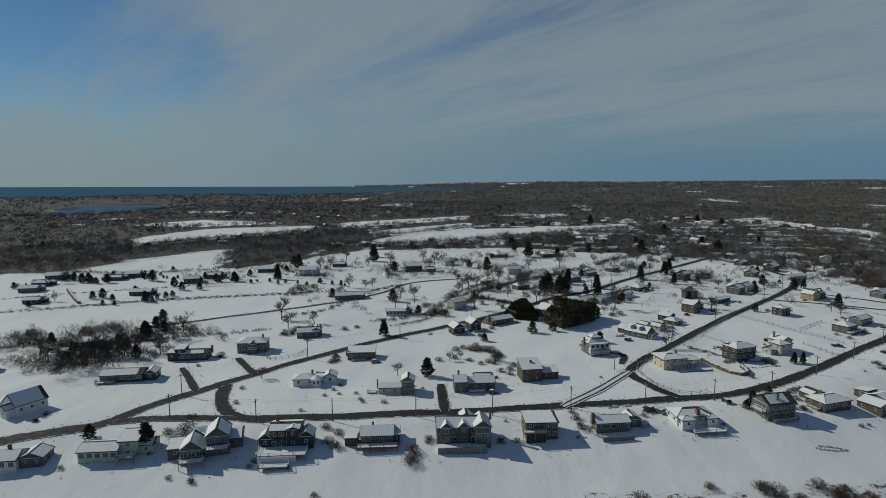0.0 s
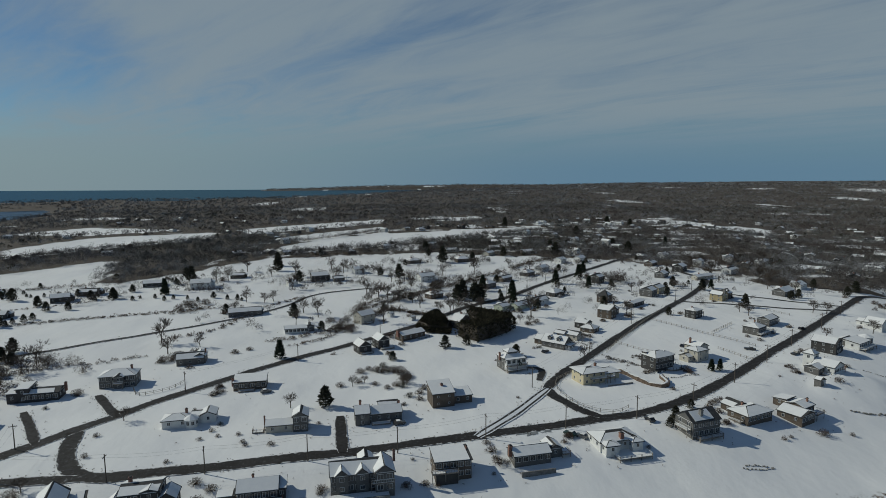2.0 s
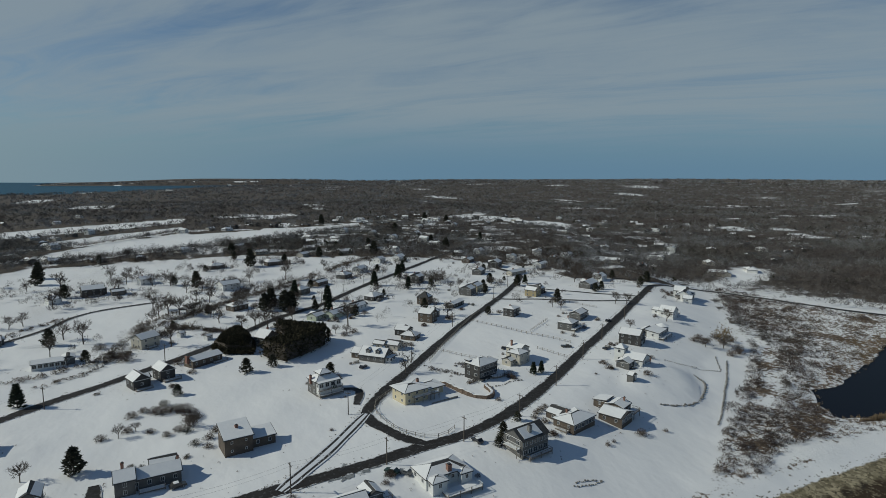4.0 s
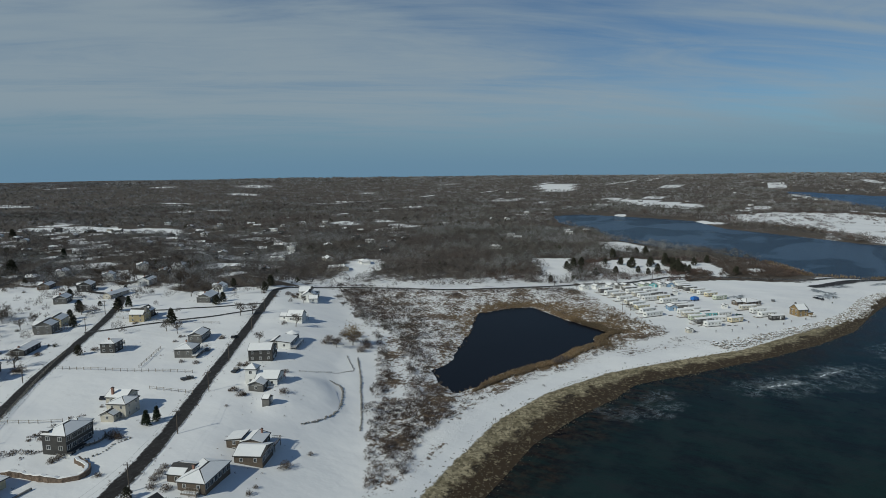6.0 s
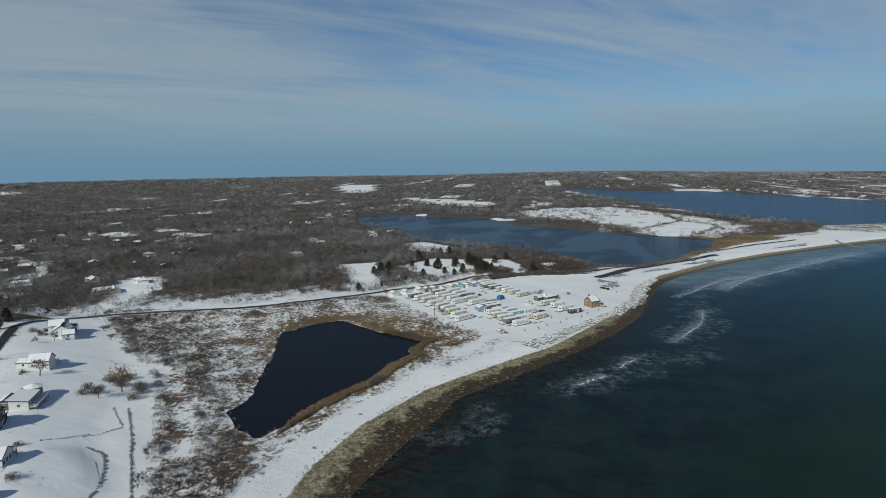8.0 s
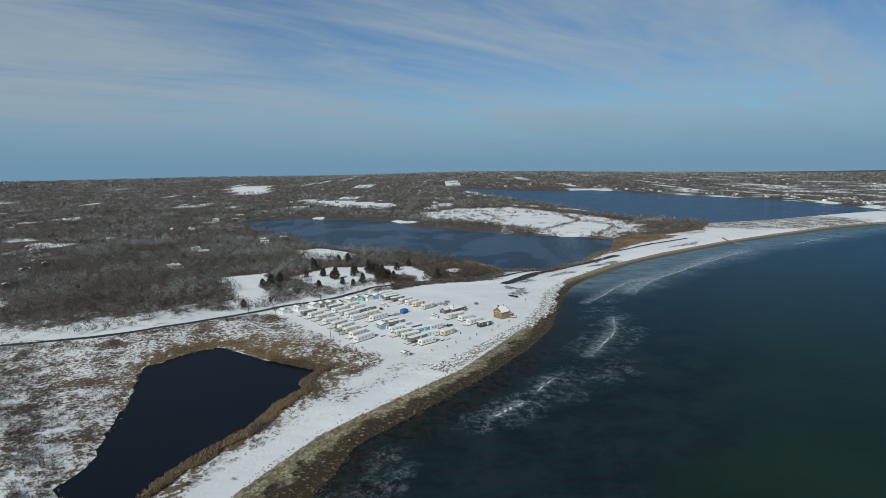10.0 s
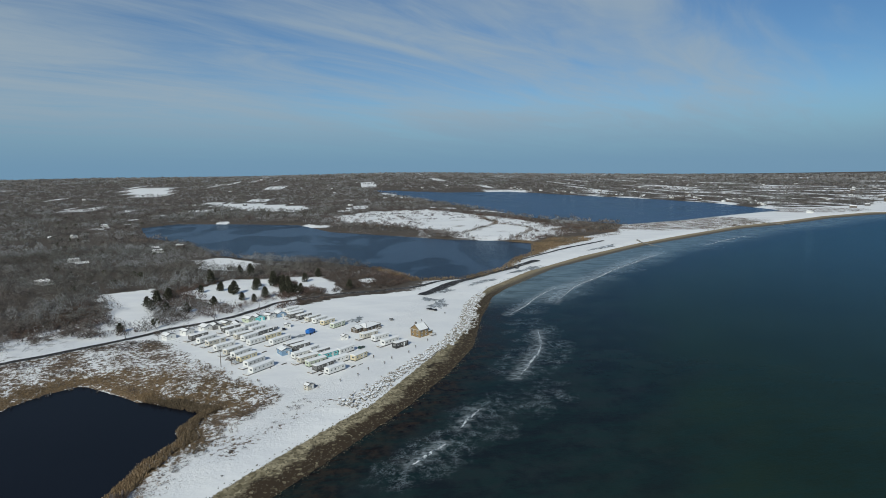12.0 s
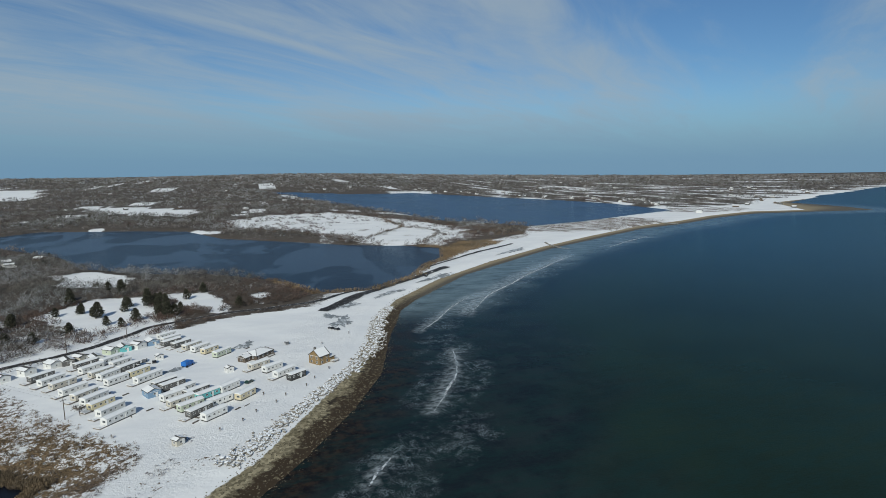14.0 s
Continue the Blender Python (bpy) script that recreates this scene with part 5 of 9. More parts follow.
h = house("twin_cottage", 6, 256.5, 22, "dark cottage with a steep snow-covered gable")
volume(h, 0, 0, 6.5, 8, 4.0, axis="y", pitch=0.75, colour="dark")
volume(h, 3.6, 3.2, 3, 5, 3.0, colour="dark")
deck(h, -3, -6.2, 3.5, -4.1, 0.4)
h = house("twin_cottage", 13.6, 262, 22, "dark steep-gabled cottage beside its twin")
volume(h, 0, 0, 6, 8.5, 4.6, axis="y", pitch=0.75, colour="dark")
deck(h, -2.5, -7.0, 4.5, -4.4, 0.6)
h = house("cottage", 26.8, 273.5, 30, "long brown cottage with a brick end chimney")
volume(h, 0, 0, 15, 7, 3.2, pitch=0.4, colour="brown", cover=0.95)
chimney(h, -7.8, 0, 5.4, 1.6)
deck(h, 2, -6.0, 9, -3.6, 0.4)

h = house("porch_house", 59.8, 226.5, 14, "tall grey house with two-level white porches and wreath")
volume(h, 0, 0, 10, 7.5, 5.8, roof="hip", pitch=0.6, colour="grey", glaze="s", win=(1.0, 1.4))
volume(h, 0, 0.4, 4.6, 4.6, 8.0, roof="hip", pitch=0.5, colour="grey", sides="s", rows=3)
chimney(h, -5.3, 0.5, 7.5, 0.8)
volume(h, 0, -4.6, 10, 1.8, 2.7, roof="shed_back", pitch=0.12, colour="white", glaze="s", z0=2.9, trim=False)
deck(h, -5.2, -7.0, 5.2, -3.8, 0.9, colour="white")
deck(h, -5.2, -6.6, 5.2, -5.5, 2.9, colour="white", snow=False)
bm = bmesh.new()
ring = [bmesh.ops.create_icosphere(bm, subdivisions=1, radius=0.22, matrix=Matrix.Translation((1.2 + 0.62 * math.cos(a), -7.1, 3.6 + 0.62 * math.sin(a)))) for a in np.linspace(0, 2 * math.pi, 14)]
part("wreath", bm, needle_mat, h, "round dark evergreen wreath")

h = house("dormer_house", 85.8, 251, 44, "pale grey house with two roof dormers and porch")
volume(h, 0, 0, 8.5, 13, 3.0, axis="y", pitch=0.7, colour="grey", cover=0.95)
dormer(h, 3.4, -2.6, 4.1, 2.0, 3.0, 1.2, "grey", 90)
dormer(h, 3.4, 2.4, 4.1, 2.0, 3.0, 1.2, "grey", 90)
dormer(h, -3.4, -2.6, 4.1, 2.0, 3.0, 1.2, "grey", -90)
dormer(h, -3.4, 2.4, 4.1, 2.0, 3.0, 1.2, "grey", -90)
volume(h, 0.8, 9.0, 6, 5.5, 2.8, axis="y", pitch=0.6, colour="brown")
volume(h, 0, -7.6, 6.0, 2.4, 2.5, roof="shed", pitch=-0.12, colour="white", glaze="s", trim=False)
deck(h, 4.3, -6.5, 6.2, 6.0, 0.5, colour="white")

h = house("cottage", 97.2, 261.5, 42, "beige cottage with a second roof behind")
volume(h, 0, 0, 6.5, 7, 2.9, axis="y", pitch=0.5, colour="beige")
volume(h, -2.2, 6.5, 5, 6, 3.0, axis="y", pitch=0.5, colour="beige")
deck(h, 3.4, -2, 6.2, 3, 0.4)
h = house("cottage", 108.6, 272, 44, "brown low cottage with a mounded snowy roof")
volume(h, 0, 0, 7.5, 8, 2.6, roof="hip", pitch=0.5, colour="brown")
volume(h, 5.5, 6.5, 6, 8, 3.4, axis="y", pitch=0.5, colour="dark")
volume(h, 10, 10, 5, 5, 3.2, axis="y", pitch=0.5, colour="grey")
h = house("gabled_house", 127, 295.5, 40, "brown-grey gabled house joined by a lower wing")
volume(h, 0, 0, 7.5, 9, 5.4, axis="y", pitch=0.6, colour="brown")
volume(h, 8.5, 2.0, 10, 7, 3.8, pitch=0.5, colour="grey")
dormer(h, 8.5, -0.8, 4.6, 2.2, 3, 1.2, "grey")
h = house("barrel_house", 141, 331, 40, "dark house with a rounded barrel roof")
volume(h, 0, 0, 7.5, 8, 5.2, roof="hip", pitch=0.9, colour="brown", cover=0.5)
h = house("ranch_house", 153, 319, 36, "long low dark ranch house with a snowy roof")
volume(h, 0, 0, 15, 6, 2.8, pitch=0.35, colour="dark")
chimney(h, -6, 0, 4.6, 0.7)

# around the yellow house
h = house("yellow_house", 83.2, 208.6, 12, "pale yellow two-storey house with long balconies")
volume(h, -1, 0, 10.5, 9, 5.2, roof="hip", pitch=0.22, colour="cream", over=1.0, sides="nsew", gaps=3.0)
volume(h, 9.0, 2.2, 10, 7, 2.9, roof="hip", pitch=0.25, colour="cream", over=0.8, gaps=3.2)
deck(h, -3.2, -6.2, 8.5, -4.6, 2.7, colour="white")
deck(h, 4.3, -6.2, 6.2, 3.0, 2.7, colour="white")
chimney(h, 3.2, 1.2, 6.9, 0.9)
part("garden_wall", box_bm(2.5, -9.6, -1.2, 15, -9.2, 0.5), stone_mat, h, "dark low wall beside the lawn")

h = house("terrace_house", 112.6, 218, 20, "dark shingled house with white bands and round deck")
volume(h, 0, 0, 11, 8.5, 5.8, roof="hip", pitch=0.42, colour="dark", win=(1.5, 1.4), z0=0.8, glaze="s")
volume(h, 5.2, 0.5, 6, 6, 5.4, roof="hip", pitch=0.42, colour="dark", z0=0.8, win=(1.4, 1.3))
volume(h, -2.2, -2.6, 6.6, 5, 2.0, roof="flat", colour="white", z0=-1.1, cover=0, rows=1, win=(2.2, 1.3), sides="sw")
volume(h, -4, 3.2, 2.2, 2.2, 7.6, roof="flat", colour="dark", rows=0)
bm = bmesh.new()
bmesh.ops.create_cone(bm, cap_ends=True, segments=28, radius1=5.6, radius2=5.6, depth=0.5, matrix=Matrix.Translation((5.4, -2.2, 0.5)))
rd = part("round_deck", bm, deck_mat, h, "round raised deck")
bm = bmesh.new()
bmesh.ops.create_cone(bm, cap_ends=True, segments=28, radius1=5.3, radius2=5.3, depth=0.16, matrix=Matrix.Translation((5.4, -2.2, 0.84)))
part("deck_snow", bm, snow_mat, rd)
for i in range(14):
    a = radians(-150 + 16 * i)
    part("post", box_bm(5.4 + 5.4 * math.cos(a) - 0.06, -2.2 + 5.4 * math.sin(a) - 0.06, -1.6, 5.4 + 5.4 * math.cos(a) + 0.06, -2.2 + 5.4 * math.sin(a) + 0.06, 1.7), deck_mat, rd)

h = house("shingle_house", 133, 226.8, 22, "tan-grey shingled two-storey house with bay windows")
volume(h, -1, -1.5, 8, 7, 5.4, roof="hip", pitch=0.32, colour="beige", win=(0.9, 1.3))
volume(h, 3.5, 2.2, 7, 8, 5.8, axis="y", pitch=0.5, colour="beige", glaze="e")
volume(h, -6.5, 0, 3.6, 5, 2.6, pitch=0.5, colour="beige")
chimney(h, 1.2, 4, 9.0, 0.8)

h = house("cabin", 169.3, 288.8, 30, "small dark house with white trim and snowy hip roof")
volume(h, 0, 0, 8, 7, 4.9, roof="hip", pitch=0.35, colour="dark", win=(1.2, 1.2))
deck(h, 4.1, -3.4, 6.4, 1.5, 2.4)
chimney(h, -1, 0.5, 6.8, 0.6)
h = house("timber_house", 207, 324.5, 28, "tan shingled house with a tall stone chimney")
volume(h, -2, 0, 8, 9, 4.6, axis="y", pitch=0.7, colour="tan")
volume(h, 6, 1, 9, 8, 4.4, pitch=0.6, colour="brown")
dormer(h, 6.5, -2.0, 4.6, 2.4, 3, 1.2, "brown")
chimney(h, -3.8, -4.9, 8.6, 1.4, stone_mat)
h = house("porch_house", 180, 257.5, 30, "grey bungalow with a curved front porch")
volume(h, 0, 0, 10, 8.5, 4.2, roof="hip", pitch=0.4, colour="grey", glaze="s")
deck(h, -6.6, -6.6, 5.5, -4.3, 1.2, colour="white")
deck(h, 5.1, -5.0, 7.0, 4.0, 1.2, colour="white")
chimney(h, 2, 1, 6.8, 0.7)
h = house("porch_house", 196.5, 271, 30, "long grey house with a snowy gable roof")
volume(h, 0, 0, 12, 7, 4.0, pitch=0.4, colour="grey", glaze="s")
deck(h, 6.1, -3, 9, 2, 1.0)

# along the shore lane
h = house("tower_house", 169.6, 206.4, 26, "white house with a square lookout tower and red deck")
volume(h, 1.5, -2.0, 9, 9, 3.6, axis="y", pitch=0.45, colour="white", glaze="s")
volume(h, -5.5, 0.5, 6, 6, 3.0, pitch=0.4, colour="grey")
volume(h, 1.0, 5.2, 4.6, 4.6, 7.2, roof="hip", pitch=0.75, colour="white", win=(1.2, 1.4), rows=2)
deck(h, 5.9, -6.0, 9.4, 4.0, 0.8, rust_deck_mat)
deck(h, -6.0, -6.6, -3.2, -2.8, 0.5, colour="white")
h = house("garden_shed", 157.2, 192.6, 20, "small grey garden shed with a snowy roof", "shed", "garden sheds")
volume(h, 0, 0, 3.4, 2.8, 2.3, axis="y", pitch=0.6, colour="grey", sides="s", over=0.2, win=(0.7, 0.8))
door(h, 0.9, -1.42, 0, 0)
h = house("saltbox_house", 189.3, 227, 32, "dark grey two-storey house with a plain snowy gable")
volume(h, 0, 0, 8.5, 11, 5.4, axis="y", pitch=0.5, colour="dark", win=(1.0, 1.3))
volume(h, 6.0, -1.0, 4, 8, 2.2, roof="flat", colour="dark", rows=0)
door(h, 0, -5.52, 0, 0)
h = house("glazed_house", 208.7, 231.8, 26, "long white low house with a glazed rounded end")
volume(h, -1.5, 0, 14, 6.5, 3.2, roof="shed_back", pitch=0.14, colour="white", glaze="s")
volume(h, -4, 5, 8, 5, 3.4, pitch=0.4, colour="grey")
bm = bmesh.new()
bmesh.ops.create_cone(bm, cap_ends=True, segments=10, radius1=3.4, radius2=3.4, depth=4.4, matrix=Matrix.Translation((7.2, 0.2, 1.8)))
bay = part("bay", bm, side_mats["white"], h, "white many-sided glazed bay")
bm = bmesh.new()
bmesh.ops.create_cone(bm, cap_ends=True, segments=10, radius1=3.8, radius2=0.4, depth=1.3, matrix=Matrix.Translation((7.2, 0.2, 4.6)))
part("bay_roof", bm, snow_mat, bay)
for i in range(6):
    a = radians(-144 + 36 * i)
    window(bay, 7.2 + 3.24 * math.cos(a), 0.2 + 3.24 * math.sin(a), 2.0, math.degrees(a) + 90, 1.5, 1.9)
deck(h, -8.5, -6.0, 5, -3.4, 0.7, colour="white")
h = house("gabled_house", 240.4, 256.5, 24, "white gabled house with a side wing and deck")
volume(h, 0, 0, 8, 9, 4.2, axis="y", pitch=0.65, colour="white")
volume(h, 6.5, 2, 6, 6, 3.2, pitch=0.45, colour="grey")
volume(h, 3.5, 8, 5, 5, 3, axis="y", pitch=0.5, colour="white")
deck(h, 4.2, -4.5, 8.6, -1.2, 1.4, colour="white")
h = house("gabled_house", 289.7, 291.5, 34, "large white house with roof lights and many gables")
volume(h, -3, 0, 9, 9, 4.4, pitch=0.6, colour="white")
volume(h, 5, 3, 9, 9, 5.6, axis="y", pitch=0.6, colour="white", glaze="s")
volume(h, -10, -4, 6, 6, 3.0, axis="y", pitch=0.6, colour="white")
volume(h, 11, -2, 4, 6, 3.4, roof="shed_back", pitch=0.1, colour="grey")
deck(h, 2, -6, 12, -2, 2.4, colour="white")
for i in range(3):
    part("roof_light", slab_mesh("roof_light", [[(-6.2 + 1.6 * i, -2.8, 5.72), (-5.2 + 1.6 * i, -2.8, 5.72), (-5.2 + 1.6 * i, -1.4, 6.5), (-6.2 + 1.6 * i, -1.4, 6.5)]], 0.12, [glass_mat]), None, h)

# along the upper road and in the fields beyond
ROW_HOUSES = []
ROW_HOUSES += [
    (90, 323, 38, 15, 7.5, 3.0, "green", "gable", "pale green long cottage with a snowy roof"),
    (79.5, 320.5, 38, 8, 7, 2.8, "green", "gable", "pale green cottage with white windows"),
    (103.4, 333, 35, 13, 8, 3.2, "white", "gable", "white-walled cottage with two snowy wings"),
    (119.5, 352, 35, 12, 8, 3.0, "dark", "hip", "dark bungalow with a porch under snow"),
    (86, 384.5, 40, 11, 8, 4.0, "grey", "hip", "grey cottage with a covered white porch"),
    (102, 406, 40, 13, 7, 3.0, "brown", "gable", "brown long cottage under a snowy gable"),
    (123.2, 424, 42, 12, 8, 3.2, "grey", "hip", "grey bungalow with a snowy hipped roof"),
    (140.4, 444, 42, 13, 8, 3.4, "white", "gable", "white cottage beside the far road"),
    (160.8, 390, 40, 9, 9, 5.6, "dark", "gable", "dark two-storey house with a plain gable"),
    (173.5, 343, 40, 10, 9, 5.0, "grey", "gable", "grey gabled house near a hedge"),
    (183, 352, 40, 11, 8, 4.4, "cream", "gable", "cream house with a snowy gable roof"),
    (66, 358, 38, 10, 8, 4.4, "white", "gable", "white farmhouse near tall cedars"),
    (-177.4, 341.0, 6, 15, 7, 3.0, "dark", "gable", "low dark house in the open field"),
    (-222.8, 392.8, 6, 15, 8, 3.0, "brown", "gable", "brown house on the field's far side"),
    (-165.1, 381.6, 20, 12, 9, 4.0, "dark", "gable", "dark gabled house among small cedars")]
ROW_HOUSES += [
    (-157.0, 399.6, 6, 13, 8, 3.2, "brown", "gable", "brown house at the edge of the field"),
    (-128.5, 423.5, 8, 14, 8, 3.2, "dark", "gable", "low dark house behind cedars"),
    (-95.2, 410.3, 8, 15, 10, 5.2, "white", "gable", "large white house with many dormers"),
    (-53.4, 329.5, 12, 20, 8, 3.4, "grey", "gable", "long grey house at the field's edge"),
    (-79.8, 446.8, 8, 12, 7, 3.0, "brown", "gable", "small brown house behind bare trees"),
    (-39.2, 412.4, 25, 7, 7, 3.6, "white", "gable", "small white barn by the field"),
    (-22.3, 427.6, 14, 14, 9, 5.2, "dark", "gable", "dark two-storey house by the bare trees"),
    (-9.6, 423.0, 14, 8, 7, 3.0, "grey", "gable", "grey garage beside the dark house"),
    (4.0, 453.5, 20, 10, 8, 4.4, "white", "gable", "white house beside bare trees"),
    (49.1, 499.2, 18, 13, 8, 3.2, "grey", "hip", "grey bungalow among cedars"),
    (49.1, 414.1, 24, 14, 10, 4.6, "white", "gable", "large white house with porch and dormers"),
    (47.8, 356.8, 30, 11, 8, 3.4, "brown", "hip", "brown cottage behind the hedge"),
    (7.1, 305.3, 36, 10, 8, 5.0, "beige", "gable", "beige two-storey house with a white porch"),
    (166.8, 478.4, 38, 10, 8, 4.2, "white", "gable", "white house with a steep snowy gable"),
    (184.8, 482.8, 38, 12, 8, 4.2, "white", "gable", "white house beside the upper road")]
ROW_HOUSES += [
    (264.2, 494.3, 42, 16, 8, 3.6, "white", "gable", "long white house near the far road"),
    (211.9, 399.6, 42, 11, 8, 4.0, "grey", "gable", "grey gabled cottage in the far village"),
    (238.4, 422.2, 42, 12, 9, 5.2, "dark", "gable", "dark two-storey house under snow"),
    (236.4, 389.9, 20, 20, 6, 2.8, "beige", "gable", "long low shed under a snowy roof"),
    (270.1, 409.9, 30, 14, 9, 4.0, "white", "gable", "white house under bare trees"),
    (243.5, 491.7, 42, 12, 8, 3.2, "grey", "hip", "grey bungalow with a broad snowy roof"),
    (231.0, 452.0, 42, 13, 8, 3.2, "brown", "gable", "brown cottage beside the far road"),
    (187.2, 561.1, 20, 10, 8, 3.6, "white", "hip", "white cottage with a snowy roof"),
    (215.4, 597.5, 20, 13, 8, 3.2, "brown", "gable", "brown house in a snowy clearing"),
    (157.1, 541.7, 16, 14, 8, 3.2, "brown", "gable", "low brown house in a snowy clearing"),
    (133.8, 577.1, 12, 13, 8, 3.2, "grey", "gable", "grey house beyond the snowy field"),
    (89.9, 500.4, 14, 15, 9, 3.6, "brown", "hip", "brown hipped house under snow"),
    (90.4, 565.4, 14, 16, 8, 3.2, "beige", "gable", "long beige house behind trees"),
    (251.0, 330.7, 30, 16, 9, 3.6, "grey", "gable", "grey house below the bare trees"),
    (273.7, 346.9, 30, 12, 8, 4.0, "white", "gable", "white house at the edge of the woods")]
ROW_HOUSES += [
    (-251.0, 352.0, 12, 13, 8, 3.4, "grey", "gable", "grey house beside the field lane"),
    (-257.0, 372.0, 10, 12, 8, 3.2, "dark", "hip", "dark low house with a snowy hipped roof"),
    (-261.0, 393.0, 14, 15, 9, 4.0, "brown", "gable", "large brown house behind small cedars"),
    (-226.0, 319.0, 8, 11, 7, 2.8, "dark", "gable", "low dark shed-like house in the open field"),
    (-215.0, 404.0, 10, 12, 8, 3.6, "grey", "gable", "grey gabled house at the edge of the field")]
for x, y, a, w, d, hh, col, roof, lab in ROW_HOUSES:
    h = house("cottage", x, y, a, lab, "house", "far village houses")
    volume(h, 0, 0, w, d, hh, roof=roof, pitch=0.5, colour=col, gaps=3.4)
    volume(h, w * 0.42, d * 0.45, d * 0.7, d * 0.8, hh * 0.85, axis="y", pitch=0.5, colour=col, gaps=2.8, sides="")
    if (x + y) % 3 > 1:
        chimney(h, -w * 0.2, 0.5, hh + 0.25 * d + 1.1, 0.8)
    else:
        deck(h, -w * 0.3, -d / 2 - 2.4, w * 0.25, -d / 2 - 0.05, 0.4)

for x, y in ((20.5, 313.5), (30.5, 304.5)):
    h = house("garden_shed", x, y, 38, "small white garden shed under snow", "shed", "garden sheds")
    volume(h, 0, 0, 3.4, 2.8, 2.2, axis="x", pitch=0.5, colour="white", sides="s", over=0.2, win=(0.8, 0.8))
    door(h, 0.9, -1.42, 0, 0)
h = house("cottage", 51.5, 287.5, 36, "grey gabled cottage between two dark evergreen hedges", "house", "far village houses")
volume(h, 0, 0, 9, 8, 4.6, axis="y", pitch=0.7, colour="grey")
chimney(h, 2.6, 1.5, 8.0, 0.8)
# ---- the suburb beyond: a few house kinds, repeated ----
KINDS = []
for col, roof, w, d, hh, lab in (("grey", "gable", 12, 8, 3.4, "distant grey house under a snowy gable roof"), ("white", "gable", 11, 8, 5.2, "distant white two-storey house with a snowy roof"),
                                 ("brown", "hip", 13, 8, 3.0, "distant brown bungalow with a snowy hipped roof"), ("dark", "gable", 10, 8, 4.8, "distant dark house with a snow-covered gable"),
                                 ("beige", "gable", 14, 7.5, 3.0, "distant beige ranch house under snow"), ("white", "hip", 16, 9, 3.2, "distant long white house with a snowy roof")):
    k = house("village_house", 0, 0, 0, lab, "house", "far village houses")
    volume(k, 0, 0, w, d, hh, roof=roof, pitch=0.5, colour=col, sides="s" if w > 12.5 else "", trim=False, cover=0.5 if col in ("dark", "brown") else 0.93)
    volume(k, w * 0.4, d * 0.4, 5, 6, hh * 0.8, axis="y", pitch=0.5, colour=col, sides="", trim=False)
    if roof == "gable" and w < 12.5:
        chimney(k, -w * 0.25, 0.4, hh + 0.25 * d + 1.0, 0.9)
    KINDS.append(k)
    HOMES.pop()
# the village at the far end of the beach and the houses across the lagoon
FAR_SPOTS = [(x, y) for x, y in zip(rng.uniform(930, 1250, 22), rng.uniform(-1050, -690, 22))]
for (ax, ay), (bx, by) in zip(POND_FAR[2:6], POND_FAR[3:7]):
    for _ in range(7):
        u_, v_ = float(rng.uniform()), float(rng.uniform(18, 75))
        FAR_SPOTS.append((ax + u_ * (bx - ax) + 0.3 * v_, ay + u_ * (by - ay) - v_))
FAR_KINDS = []
for col, w, lab in (("white", 14, "tiny white far-off house under snow"), ("grey", 12, "tiny grey far-off house under snow"), ("brown", 16, "tiny brown far-off house under snow")):
    k = house("far_house", 0, 0, 0, lab, "house", "houses on the far shore")
    volume(k, 0, 0, w, 9, 4.2, pitch=0.5, colour=col, sides="", trim=False)
    FAR_KINDS.append(k)
    HOMES.pop()
SUBURB = [(-60, 560), (150, 530), (240, 480), (262, 430), (300, 400), (345, 360), (470, 330), (620, 420), (760, 560), (640, 860), (330, 960), (60, 820), (-90, 700)]
spots = []
tries = 0
while len(spots) < 112 and tries < 9000:
    tries += 1
    x, y = float(rng.uniform(-90, 760)), float(rng.uniform(330, 960))
    p = (np.array([x]), np.array([y]))
    if not inside(*p, SUBURB)[0] or any((x - a) ** 2 + (y - b) ** 2 < 23 ** 2 for a, b in spots + HOMES):
        continue
    if any(seg_dist(*p, pts, False)[0] < 9 for pts, _, _ in ROADS.values()) or any(signed(*p, f)[0] > -8 for f in FIELDS[:6]):
        continue
    if x > 430 and rng.random() < 0.45:
        continue
    spots.append((x, y))
spots += [(395, 348), (428, 352), (712, 262), (730, 270), (745, 250), (880, 410), (868, 430), (560, 290), (1020, 430), (1100, 330), (640, 300), (668, 318)]
# houses round the lagoon and the far shore
while len(spots) < 222:
    x, y = float(rng.uniform(900, 2900)), float(rng.uniform(-1500, 900))
    p = (np.array([x]), np.array([y]))
    if signed(*p, LAND)[0] < 40 or min(-signed(*p, POND_FAR)[0], -signed(*p, POND_MID)[0]) < 25 or signed(*p, PENINSULA)[0] > 0:
        continue
    if -signed(*p, POND_FAR)[0] > 260 and not (y < -700 and x > 1000) and rng.random() < 0.9:
        continue
    spots.append((x, y))
for x, y in [(x, y) for x, y in zip(rng.uniform(-420, 60, 45), rng.uniform(560, 1100, 45))]:
    if woodland(np.array([x]), np.array([y]))[0] > 0.3:
        spots.append((float(x), float(y)))
spots += [(float(x), float(y)) for x, y in FAR_SPOTS if signed(np.array([x]), np.array([y]), LAND)[0] > 25 and signed(np.array([x]), np.array([y]), POND_FAR)[0] < -14]
placed = set()
